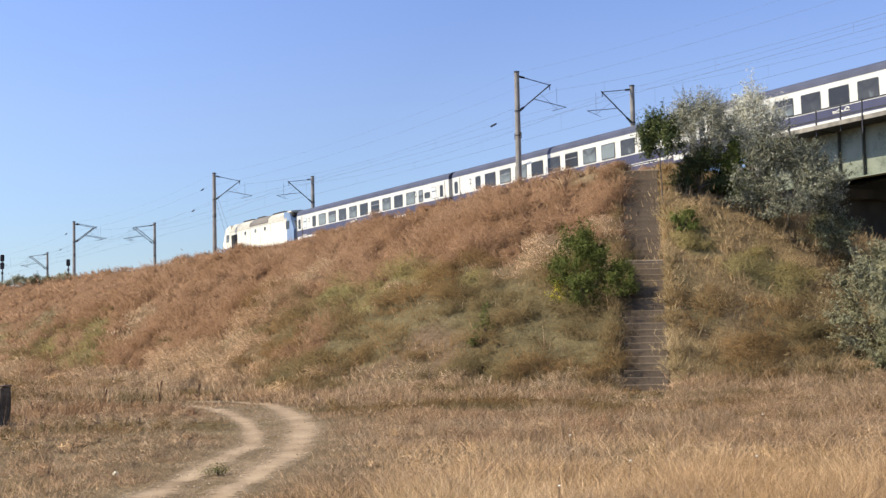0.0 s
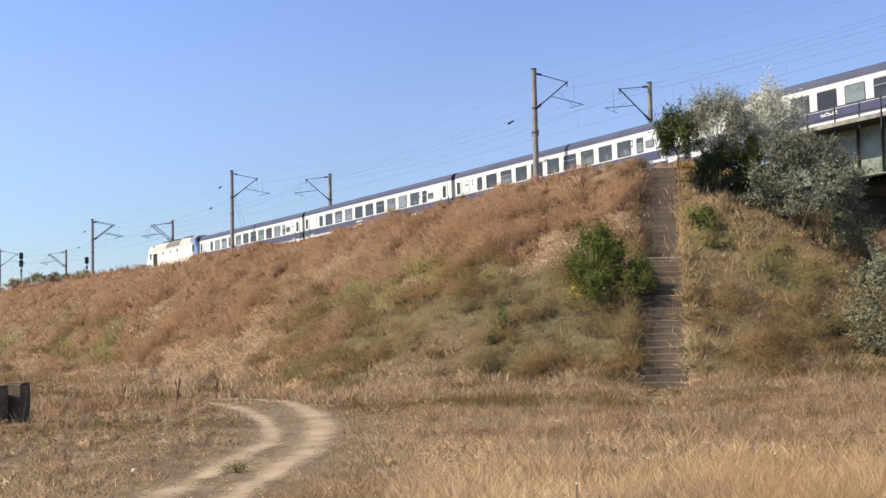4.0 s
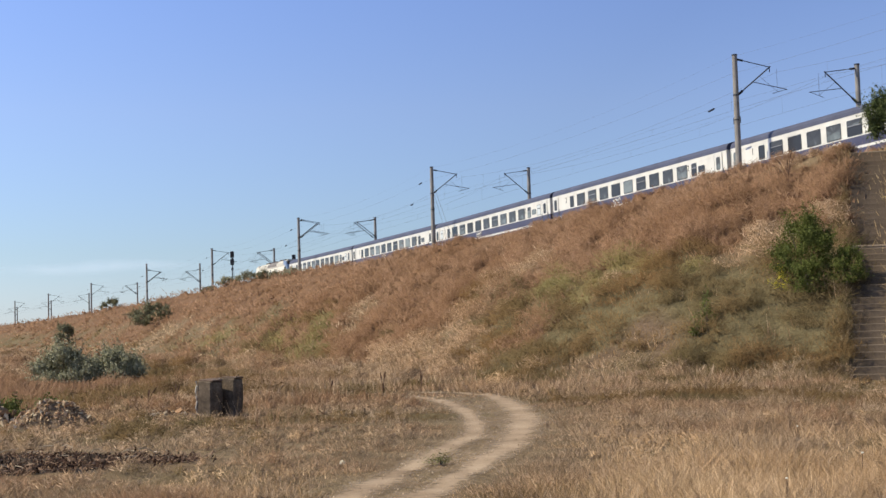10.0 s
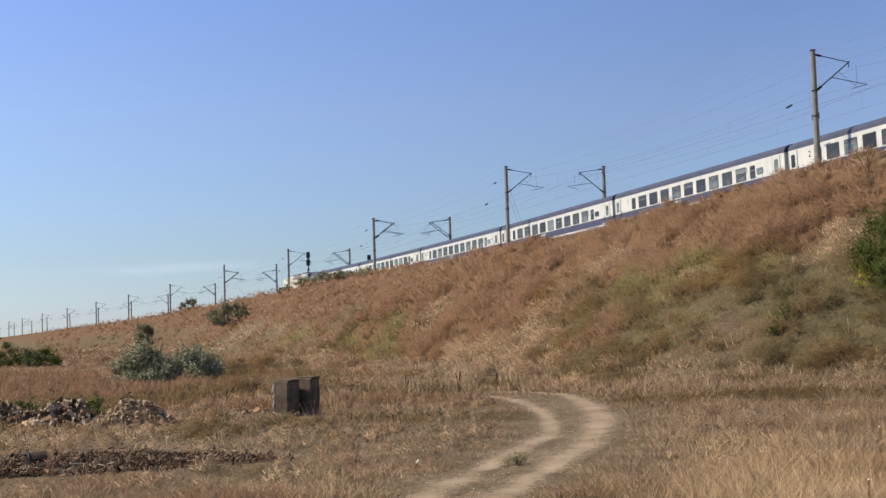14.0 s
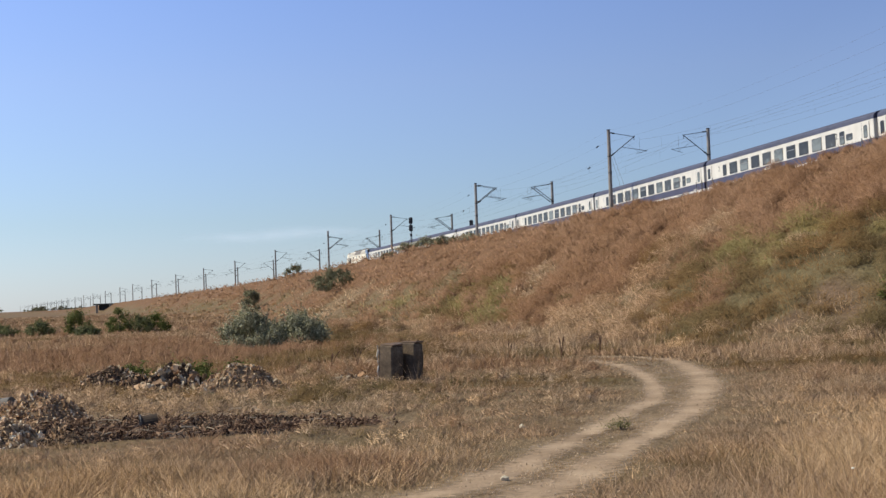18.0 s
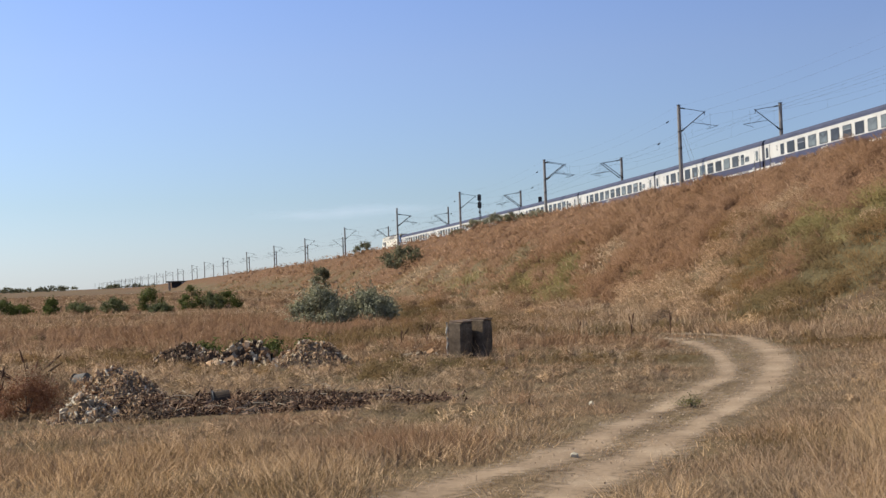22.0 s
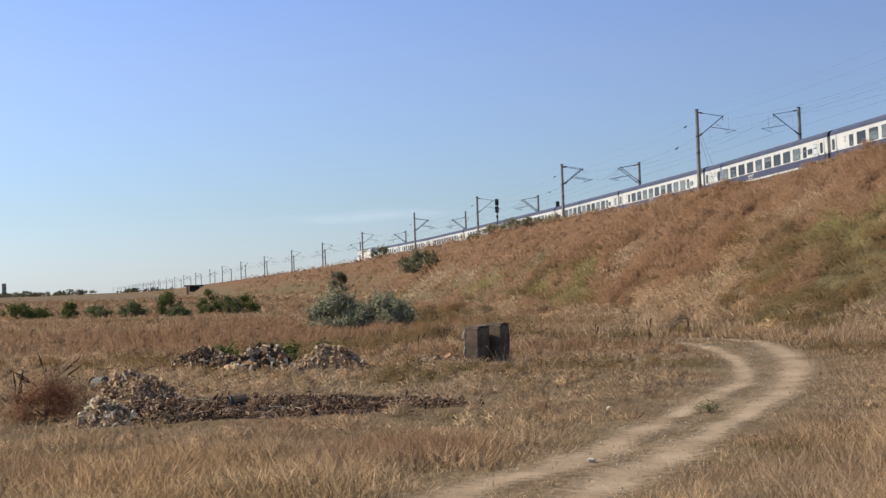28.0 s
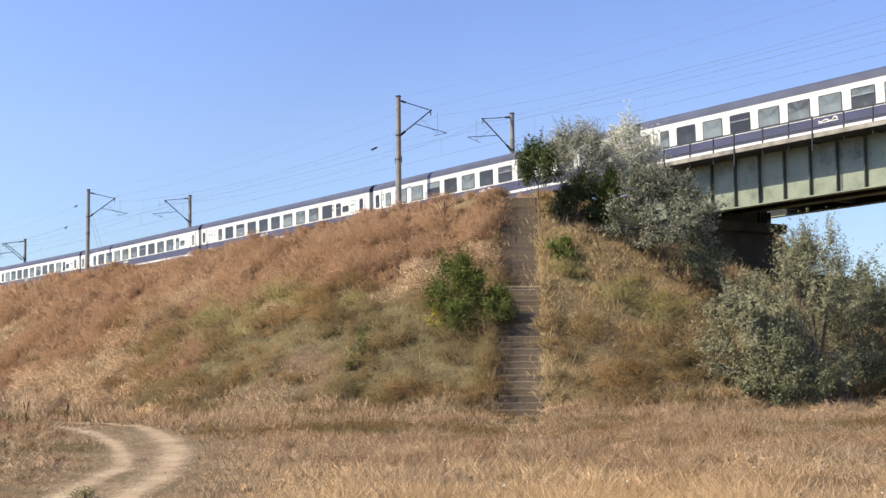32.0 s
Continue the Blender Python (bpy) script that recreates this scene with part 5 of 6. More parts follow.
# ---- dumped rubble, burnt litter ----
M["rubble"] = material("rubble", [(0.2, (0.26, 0.155, 0.088, 1)), (0.5, (0.47, 0.31, 0.19, 1)), (0.9, (0.68, 0.49, 0.32, 1))], 3, 25, 0.95, 0.4, per_object=0.5)
M["rubble_pale"] = material("rubble_pale", [(0.2, (0.30, 0.235, 0.16, 1)), (0.5, (0.46, 0.38, 0.28, 1)), (0.9, (0.70, 0.61, 0.47, 1))], 3, 25, 0.95, 0.4, per_object=0.6)
M["brick_red"] = material("brick_red", two((0.24, 0.14, 0.075), 0.35), 4, 30, 0.95, 0.4, per_object=0.5)
M["earth"] = material("earth", [(0.25, (0.09, 0.06, 0.037, 1)), (0.55, (0.18, 0.125, 0.08, 1)), (0.85, (0.31, 0.22, 0.145, 1))], 7, 26, 0.96, 0.6, bump_dist=0.05)
M["charred"] = material("charred", [(0.25, (0.022, 0.015, 0.011, 1)), (0.55, (0.062, 0.043, 0.031, 1)), (0.85, (0.17, 0.125, 0.09, 1))], 3, 25, 0.95, 0.5)
M["white_stone"] = material("white_stone", two((0.5, 0.44, 0.33), 0.2), 6, 40, 0.9, 0.3)
M["ash"] = material("ash", [(0.25, (0.022, 0.015, 0.01, 1)), (0.5, (0.06, 0.041, 0.027, 1)), (0.85, (0.15, 0.107, 0.072, 1))], 3.2, 22, 0.98, 0.6, bump_dist=0.05)
M["dead_wood"] = material("dead_wood", two((0.36, 0.29, 0.21), 0.4), 4, 40, 0.95, 0.4, per_object=0.4)
M["dead_straw"] = leaf_material("dead_straw", (0.20, 0.135, 0.075), (0.31, 0.215, 0.125), (0.42, 0.31, 0.19))
M["flower_yellow"] = leaf_material("flower_yellow", (0.14, 0.16, 0.03), (0.42, 0.36, 0.05), (0.62, 0.5, 0.06))
M["dead_weed"] = leaf_material("dead_weed", (0.14, 0.058, 0.03), (0.24, 0.108, 0.055), (0.35, 0.185, 0.10))


def lump(bm, size, rng):
    """One broken stone: a squashed, jittered ico shape."""
    res = bmesh.ops.create_icosphere(bm, subdivisions=1, radius=0.5)
    for v in res["verts"]:
        v.co = Vector((v.co.x * rng.uniform(0.75, 1.25), v.co.y * rng.uniform(0.75, 1.25), v.co.z * rng.uniform(0.6, 1.1))) * size
    return res["verts"]


stone_meshes = {}
for key in ("rubble", "rubble_pale", "brick_red", "charred"):
    for k in range(4):
        bm = bmesh.new()
        rng_s = random.Random(k * 7 + len(key))
        if k < 3:
            box(bm, (0, 0, 0), ((1.0, 0.48, 0.3), (1.0, 0.75, 0.28), (1.0, 0.6, 0.5))[k])
            for v in bm.verts:
                v.co += Vector([rng_s.uniform(-0.12, 0.12) for _ in range(3)])
        else:
            lump(bm, 1.0, rng_s)
        stone_meshes[key, k] = mesh_from(bm, "stone", M[key])


M["scrap"] = leaf_material("scrap", (0.018, 0.011, 0.008), (0.072, 0.038, 0.025), (0.30, 0.2, 0.135), 0.9, 0.05)
M["crumb_tan"] = leaf_material("crumb_tan", (0.12, 0.074, 0.042), (0.34, 0.22, 0.125), (0.6, 0.43, 0.26), 0.9, 0.0)


def rubble_heap(name, az, d, w, dp, h, count, kinds, seed, label, size=(0.06, 0.2), mat="ash"):
    """A heap: an earthy core and single stones lying over it."""
    rng = random.Random(seed)
    c0 = polar(az, d)
    t = thing(name, pose(c0.x, c0.y, c0.z, 0, 0, -az), label, "rubble heap", "heaps of dumped rubble")
    bm = bmesh.new()
    n, k = 9, 26
    rows = []

    def core(f, a):
        e = 1 + 0.2 * noise.noise(Vector((math.cos(a) * 1.3 + seed, math.sin(a) * 1.3, f)))
        hh = h * (1 - f ** 1.8) * (1 + 0.45 * noise.noise(Vector((math.cos(a) * f * 2.2, math.sin(a) * f * 2.2, seed))))
        return Vector((math.cos(a) * f * w / 2 * e, math.sin(a) * f * dp / 2 * e, hh - 0.08 * f))

    for i in range(1, n + 1):
        rows.append([bm.verts.new(core(i / n, 6.2832 * j / k)) for j in range(k)])
    top = bm.verts.new(core(0, 0))
    for j in range(k):
        bm.faces.new((top, rows[0][j], rows[0][(j + 1) % k]))
        for i in range(n - 1):
            bm.faces.new((rows[i][j], rows[i + 1][j], rows[i + 1][(j + 1) % k], rows[i][(j + 1) % k]))
    part("earth_core", bm, M[mat], t)
    n_c = int(2200 * w * dp)
    rc = np.random.RandomState(seed)
    spots = [core(math.sqrt(rc.uniform(0, 1)), rc.uniform(0, 6.283)) for _ in range(n_c)]
    crumbs = leaf_mesh("crumbs", np.array([tuple(v) for v in spots]) + rc.normal(size=(n_c, 3)) * 0.012, rc.uniform(0.02, 0.06, n_c), 0.6, seed, M["scrap" if mat == "ash" else "crumb_tan"], np.array([(v.x / w, v.y / dp, 0.7) for v in spots]))
    tagged(part("gravel", crumbs, None, t), kind="stuff")
    for _ in range(count):
        f, a = math.sqrt(rng.uniform(0, 1.1)), rng.uniform(0, 6.283)
        p = core(min(f, 1.0), a)
        if f > 1:
            p = p * f
            p.z = 0.0
        s = rng.uniform(*size) * (1.5 if rng.random() < 0.08 else 1)
        ob = part("stone", stone_meshes[rng.choice(kinds), rng.randrange(4)], None, t)
        ob.matrix_basis = Matrix.LocRotScale(p + Vector((0, 0, s * 0.15)), Euler([rng.uniform(0, 6.3) for _ in range(3)]), (s * rng.uniform(0.8, 1.6), s, s * rng.uniform(0.6, 1.0)))


BR, RU, PA, CH = "brick_red", "rubble", "rubble_pale", "charred"
rubble_heap("rubble_heap", -23.6, 20.7, 1.35, 1.2, 0.42, 460, (RU, BR, RU, RU, PA), 1, "conical heap of tan brick rubble in dry grass", (0.03, 0.075), "earth")
rubble_heap("rubble_heap", -24.95, 17.2, 0.95, 0.8, 0.3, 240, (PA, PA, RU), 2, "low heap of pale plaster lumps", (0.03, 0.08), "earth")
rubble_heap("rubble_heap", -23.0, 17.7, 0.8, 0.6, 0.17, 90, (RU, CH, BR), 3, "low dark heap of earth and rubble", (0.03, 0.07), "ash")
rubble_heap("rubble_heap", -20.9, 27.7, 1.8, 1.1, 0.42, 320, (RU, CH, PA, RU, BR), 4, "long heap of grey broken concrete", (0.03, 0.085), "ash")
rubble_heap("rubble_heap", -18.4, 26.9, 1.6, 1.1, 0.42, 260, (PA, RU, CH, PA, RU, BR), 5, "heap of grey broken concrete with weeds behind", (0.05, 0.14), "ash")
rubble_heap("rubble_heap", -15.6, 25.9, 2.0, 1.1, 0.44, 420, (RU, BR, RU, PA), 6, "wide heap of tan and grey brick rubble", (0.03, 0.08), "earth")
rubble_heap("rubble_heap", -11.0, 26.4, 1.3, 0.7, 0.16, 90, (PA, PA, RU, BR), 7, "scatter of pale rubble beside the concrete blocks", (0.03, 0.1), "earth")
rubble_heap("burnt_heap", -17.0, 17.8, 2.0, 0.95, 0.13, 150, (CH, BR, RU), 8, "charred litter and ash spread over the ground", (0.02, 0.06), "ash")
rubble_heap("burnt_heap", -22.0, 17.2, 1.9, 1.0, 0.12, 130, (CH, BR, RU), 9, "brown burnt litter spread over the ground", (0.02, 0.06), "ash")
rubble_heap("burnt_heap", -14.1, 17.9, 0.9, 0.4, 0.12, 50, (CH, BR), 10, "black charred ridge of burnt litter", (0.02, 0.06), "ash")


def ash_patch():
    """The scorched ground under the burnt litter, a thin ragged sheet."""
    bm = bmesh.new()
    c = polar(-18.3, 18.1)
    k = 60
    mid = bm.verts.new((c.x, c.y, c.z + 0.018))
    rings = []
    for f in (0.35, 0.7, 1.0):
        row = []
        for j in range(k):
            a = 6.2832 * j / k
            r = f * (1 + 0.22 * noise.noise(Vector((math.cos(a) * 2, math.sin(a) * 2, 3.0))) + 0.1 * noise.noise(Vector((math.cos(a) * 7, math.sin(a) * 7, 1.0))))
            x, y = c.x + math.cos(a) * r * 2.6, c.y + math.sin(a) * r * 1.2
            row.append(bm.verts.new((x, y, gz(x, y) + (0.018 if f < 0.9 else -0.01))))
        rings.append(row)
    for j in range(k):
        bm.faces.new((mid, rings[0][j], rings[0][(j + 1) % k]))
        for i in range(2):
            bm.faces.new((rings[i][j], rings[i + 1][j], rings[i + 1][(j + 1) % k], rings[i][(j + 1) % k]))
    me = mesh_from(bm, "scorched_ground", M["ash"], True)
    tagged(new("scorched_ground", me), "scorched bare earth with ash in the field", "burnt ground", kind="structure")


ash_patch()



def litter():
    """Countless brown and black scraps over the burnt ground."""
    rng = np.random.RandomState(5)
    n = 11000
    c = polar(-18.3, 18.1)
    a, r = rng.uniform(0, 6.283, n), np.sqrt(rng.uniform(0, 1, n))
    x = c.x + np.cos(a) * r * 2.65 * rng.uniform(0.9, 1.15, n)
    y = c.y + np.sin(a) * r * 1.25 * rng.uniform(0.8, 1.15, n)
    keep = waves(x, y, 61, 0.9) + rng.uniform(-0.5, 0.5, n) > -0.15
    x, y = x[keep], y[keep]
    n = len(x)
    z = ground_height(x, y) + 0.02 + np.abs(rng.normal(size=n)) * 0.035
    centre = np.stack([x, y, z], 1)
    me = leaf_mesh("burnt_litter", centre, rng.uniform(0.03, 0.15, n), 0.25, 6, M["scrap"], np.tile([-0.2, -0.3, 1.0], (n, 1)))
    tagged(new("burnt_litter", me), "brown and black scraps of burnt litter", "litter", kind="stuff")


litter()

# two cast-off buckets, loose sticks
def bucket(az, d, r, long, turn, tip, mat, label):
    """A bucket on its side: an open, tapered shell with a rolled rim, a base and a bail."""
    c0 = polar(az, d)
    t = thing("bucket", pose(c0.x, c0.y, c0.z + r * 0.85, 0, tip, turn), label, "bucket", "cast-off buckets")
    bm = bmesh.new()
    n = 20
    rings = []
    for x, k in ((-long / 2, 0.82), (long / 2, 1.0), (long / 2 + 0.004, 0.95), (-long / 2 + 0.02, 0.77)):
        rings.append([bm.verts.new((x, r * k * math.cos(6.2832 * i / n), r * k * math.sin(6.2832 * i / n))) for i in range(n)])
    for a, b in zip(rings, rings[1:]):
        for i in range(n):
            bm.faces.new((a[i], a[(i + 1) % n], b[(i + 1) % n], b[i]))
    bm.faces.new(rings[0])
    bm.faces.new(rings[3])
    for v in bm.verts:
        v.co += Vector((0, noise.noise(v.co * 6), noise.noise(v.co * 6 + Vector((3, 1, 2))))) * 0.02
    bmesh.ops.recalc_face_normals(bm, faces=bm.faces[:])
    part("shell", bm, mat, t)
    bm = bmesh.new()
    for i in range(n):
        a0, a1 = 6.2832 * i / n, 6.2832 * (i + 1) / n
        rod(bm, (long / 2, r * math.cos(a0), r * math.sin(a0)), (long / 2, r * math.cos(a1), r * math.sin(a1)), 0.012, n=5)
    part("rim", bm, M["dark_steel"], t)
    bm = bmesh.new()
    for i in range(8):
        a0, a1 = math.pi * i / 8, math.pi * (i + 1) / 8
        rod(bm, (long / 2 + 0.05 + 0.12 * math.sin(a0), r * math.cos(a0), -0.02), (long / 2 + 0.05 + 0.12 * math.sin(a1), r * math.cos(a1), -0.02), 0.005, n=4)
    part("bail", bm, M["dark_steel"], t)


M["grey_tin"] = material("grey_tin", two((0.12, 0.11, 0.1), 0.3), 5, 30, 0.8, 0.2)
bucket(-19.45, 18.2, 0.11, 0.22, 205, 5, M["charred"], "black charred bucket lying in burnt litter")
bucket(-25.05, 22.6, 0.13, 0.24, 165, 8, M["grey_tin"], "dull grey bucket lying behind the rubble")
rng_w = random.Random(8)
for k in range(46):
    az, d = (rng_w.uniform(-22, -11), rng_w.uniform(16.9, 20.0)) if k < 34 else (rng_w.uniform(-12.5, -10), rng_w.uniform(28, 30))
    c0 = polar(az, d)
    t = thing("stick", pose(c0.x, c0.y, c0.z + 0.05, rng_w.uniform(-15, 15), rng_w.uniform(-14, 14), rng_w.uniform(0, 180)), "bleached dead stick lying in burnt litter", "stick", "loose sticks")
    bm = bmesh.new()
    L = rng_w.uniform(0.15, 0.42)
    rod(bm, (-L / 2, 0, 0), (0, 0.03, 0.03), 0.008, 0.007, 5)
    rod(bm, (0, 0.03, 0.03), (L / 2, 0, 0), 0.007, 0.004, 5)
    part("wood", bm, M["dead_wood"], t)


for az, d, w in ((-4.8, 11.7, 0.08), (-3.97, 16.3, 0.08)):
    c0 = polar(az, d)
    t = thing("loose_stone", pose(c0.x, c0.y, c0.z + 0.02, 0, 0, az * 40), "pale loose stone on the farm track", "stone", "loose stones on the track")
    bm = bmesh.new()
    lump(bm, w, random.Random(int(d * 10)))
    part("body", bm, M["white_stone"], t)
M["leaf_tuft"] = leaf_material("leaf_tuft", (0.10, 0.095, 0.035), (0.16, 0.15, 0.055), (0.22, 0.205, 0.085))
build_shrub("low_weed", polar(0.13, 16.0), 0.26, 0.13, 500, 0.04, M["leaf_tuft"], 91, "small green weed between the ruts of the track", "weed", slim=0.2, clumps=12)


def dead_weed(az, d, h, n, seed, w=0.5, label="dark dried weed stalks"):
    """A few bare curved stalks with seed heads."""
    rng = random.Random(seed)
    t = thing("dry_weed", Matrix.Translation(polar(az, d)), label, "weed", "tall dry weeds")
    for _ in range(n):
        a, l = rng.uniform(0, 6.283), rng.uniform(0.15, 1) * w
        hh = h * rng.uniform(0.65, 1.1)
        pts = [Vector((math.cos(a) * l * f * f, math.sin(a) * l * f * f, hh * f * (1 - 0.25 * f * l))) for f in (0, 0.35, 0.7, 1.0)]
        bm = bmesh.new()
        for p0, p1 in zip(pts, pts[1:]):
            rod(bm, p0, p1, 0.01, 0.007, 5)
        way = (pts[3] - pts[2]).normalized()
        rod(bm, pts[2].lerp(pts[3], 0.3), pts[3] + way * 0.02, 0.019, 0.006, 6)
        part("stalk", bm, M["dead_stalk"], t)


M["dead_stalk"] = material("dead_stalk", two((0.10, 0.05, 0.03), 0.4), 4, 40, 0.95, 0.2, per_object=0.4)
dead_weed(-27.1, 20.5, 0.75, 9, 1, 0.55, "fan of dark dried dock stalks")
dead_weed(-28.3, 19.2, 0.6, 3, 2, 0.1)
dead_weed(-10.8, 31.2, 0.62, 3, 3, 0.12)
dead_weed(-11.9, 31.0, 0.5, 3, 4, 0.3)
dead_weed(-2.2, 33.6, 0.5, 3, 5, 0.1)
dead_weed(-0.6, 34.0, 0.55, 2, 6, 0.15)
dead_weed(-4.4, 34.5, 0.45, 3, 7, 0.12)
dead_weed(14.9, 44.2, 1.1, 8, 8, 0.7, "dark dried thistle stalks on the crest")
build_shrub("rust_weed", polar(-27.2, 17.9), 0.95, 0.42, 8000, 0.045, M["dead_weed"], 71, "reddish-brown dried bushy weed", "weed", "tall dry weeds", slim=0.2, clumps=26)
build_shrub("rust_weed", polar(-26.7, 19.6), 0.8, 0.5, 6500, 0.05, M["dead_straw"], 72, "tan dried bushy weed", "weed", "tall dry weeds", slim=0.2, clumps=20)
shrub("low_weed", -17.8, 27.9, 1.3, 0.42, 1800, 0.08, "leaf_green", 73, "low green weed behind the rubble", category="weed", clumps=14)
shrub("low_weed", -16.2, 26.9, 1.0, 0.4, 1500, 0.08, "leaf_green", 74, "low green weed behind the rubble", category="weed", clumps=12)
shrub("low_weed", -20.0, 28.9, 0.6, 0.3, 900, 0.08, "leaf_green", 75, "low green weed behind the rubble", category="weed", clumps=10)


def wild_flower(az, d, h):
    """A thin stalk with one small white flower head."""
    t = thing("wild_flower", Matrix.Translation(polar(az, d)), "small white wild flower in dry grass", "flower", "white wild flowers")
    bm = bmesh.new()
    rod(bm, (0, 0, -0.03), (0.02, 0.01, h), 0.004, 0.003, 5)
    part("stalk", bm, M["dead_stalk"], t)
    bm = bmesh.new()
    bmesh.ops.create_icosphere(bm, subdivisions=1, radius=0.015, matrix=Matrix.Translation((0.02, 0.01, h)) @ Matrix.Diagonal((1, 1, 0.6, 1)))
    part("flower_head", bm, M["flower_white"], t)


M["flower_white"] = material("flower_white", two((0.72, 0.70, 0.62), 0.1), 20, 60, 0.9, 0.1)
rng_f = random.Random(31)
for k in range(10):
    wild_flower(rng_f.uniform(9, 34), rng_f.uniform(9.5, 22), rng_f.uniform(0.14, 0.26))
shrub("flowering_weed", 14.45, 38.2, 0.4, 0.6, 700, 0.06, "flower_yellow", 95, "small weed with yellow flowers beside a bush", category="weed", clumps=12)
shrub("tall_weed", 11.4, 37.8, 0.35, 0.95, 600, 0.07, "leaf_green", 96, "tall thin green weed on the slope", category="weed", clumps=16)
shrub("tall_weed", 10.9, 37.4, 0.3, 0.6, 500, 0.07, "leaf_green", 97, "tall thin green weed on the slope", category="weed", clumps=12)


# ---- far things ----
def far_bridge():
    """A small underbridge far along the embankment, dark underneath."""
    c = polar(-21.04, 445)
    t = thing("far_bridge", pose(c.x, c.y, 0, 0, 0, -math.degrees(VP) + 90 + 180), "small dark railway underbridge far along the embankment", "bridge")
    t.matrix_basis = pose(c.x, c.y, 0, 0, 0, 18)
    bm = bmesh.new()
    box(bm, (0.6, 0, 2.95), (9.0, 3.0, 0.45), 0.05)
    part("deck", bm, M["shaded_concrete"], t)
    # near-black slab put in for the shade of the opening
    bm = bmesh.new()
    box(bm, (0.3, 1.0, 1.9), (5.4, 0.8, 1.8), 0.0)
    part("back_wall", bm, M["dark_steel"], t)
    for x in (-3.0, 1.2, 3.6):
        bm = bmesh.new()
        box(bm, (x, -0.2, 1.5), (0.6, 2.6, 2.6), 0.05)
        part("pier", bm, M["deck_concrete"], t)


def town():
    """Low roofs, trees and a tower on the skyline."""
    rng = random.Random(12)
    for k in range(70):
        az = rng.uniform(-33, -19.5)
        c0 = polar(az, rng.uniform(1300, 1700))
        w, h = rng.uniform(9, 22), rng.uniform(2.5, 5) * (1.35 if -26.5 < az < -25.5 else 1)
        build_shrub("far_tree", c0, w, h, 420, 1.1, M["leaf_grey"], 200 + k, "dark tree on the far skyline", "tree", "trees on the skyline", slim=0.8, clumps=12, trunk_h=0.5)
    for k, (az, d, w, h) in enumerate(((-28.68, 1500, 4.0, 14.5), (-29.4, 1500, 9, 4), (-31.0, 1400, 12, 4))):
        c0 = polar(az, d)
        t = thing("far_building", pose(c0.x, c0.y, c0.z, 0, 0, 15 + 20 * k), "plain grey building far off on the skyline", "building", "buildings on the skyline")
        bm = bmesh.new()
        box(bm, (0, 0, h / 2), (w, w * 0.7, h), 0.2)
        part("wall", bm, M["deck_concrete"], t)
        bm = bmesh.new()
        prism(bm, [(-w * 0.37, h), (w * 0.37, h), (0, h + (0.5 if h > 10 else 2.0))], -w * 0.52, w * 0.52)
        part("roof", bm, M["roof_grey"], t)
        for f in range(max(1, int(h // 4))):
            for j in range(3):
                ob = part("window", plate_mesh(1.0, 1.3, 0.2, "glass", 0.1), None, t)
                ob.matrix_basis = pose((j - 1) * w * 0.3, -w * 0.35 - 0.15, 2.2 + f * 3.4)


def cloud_streak():
    """A thin wisp of high cloud low over the horizon."""
    m = bpy.data.materials.new("cloud_wisp")
    m.use_nodes = True
    nt = m.node_tree
    b = nt.nodes["Principled BSDF"]
    b.inputs["Base Color"].default_value = (0.85, 0.86, 0.88, 1)
    # emission stands in for sunlight on the wisp
    b.inputs["Emission Color"].default_value, b.inputs["Emission Strength"].default_value = (0.82, 0.9, 1.0, 1), 0.75
    b.inputs["Roughness"].default_value = 1.0
    thin = nt.nodes.new("ShaderNodeAttribute")
    thin.attribute_name = "thin"
    tc = nt.nodes.new("ShaderNodeTexCoord")
    n = nt.nodes.new("ShaderNodeTexNoise")
    n.inputs["Scale"].default_value, n.inputs["Detail"].default_value = 0.02, 5.0
    mul = nt.nodes.new("ShaderNodeMath")
    mul.operation = "MULTIPLY"
    nt.links.new(tc.outputs["Object"], n.inputs["Vector"])
    nt.links.new(n.outputs[0], mul.inputs[0])
    nt.links.new(thin.outputs["Fac"], mul.inputs[1])
    nt.links.new(mul.outputs[0], b.inputs["Alpha"])
    bm = bmesh.new()
    lay = bm.verts.layers.float.new("thin")
    rows = []
    for i in range(33):
        f = i / 16 - 1
        row = []
        for j in range(9):
            g = j / 4 - 1
            a, e = radians(-13.9 + 4.3 * f), radians(2.85 + 0.08 * f + 0.36 * g * (1 - 0.5 * abs(f)) + 0.05 * math.sin(5 * f))
            v = bm.verts.new((3900 * math.sin(a), 3900 * math.cos(a), 1.6 + 3900 * math.tan(e)))
            v[lay] = 0.36 * max(0, 1 - abs(g)) * max(0, 1 - f * f)
            row.append(v)
        rows.append(row)
    for r0, r1 in zip(rows, rows[1:]):
        for j in range(8):
            bm.faces.new((r0[j], r1[j], r1[j + 1], r0[j + 1]))
    tagged(new("backdrop_cloud", mesh_from(bm, "cloud", m, True)), "thin white wisp of cloud low in the sky", "cloud", kind="structure")


far_bridge()
town()
cloud_streak()

# ---- grass ----
rng_g = np.random.RandomState(77)
STAIR_AZ = radians(18.05)


def grass_places(n, d0, d1, az0=-33.0, az1=37.0, power=0.0):
    """Places in a sector round the eye; power 0: even over the ground, 1: thinner with distance."""
    u = rng_g.uniform(0, 1, n)
    if power == 0:
        d = np.sqrt(d0 * d0 + u * (d1 * d1 - d0 * d0))
    elif power == 1:
        d = d0 + u * (d1 - d0)
    else:
        d = d0 * (d1 / d0) ** u
    a = np.radians(rng_g.uniform(az0, az1, n))
    return np.stack([d * np.sin(a), d * np.cos(a)], 1)


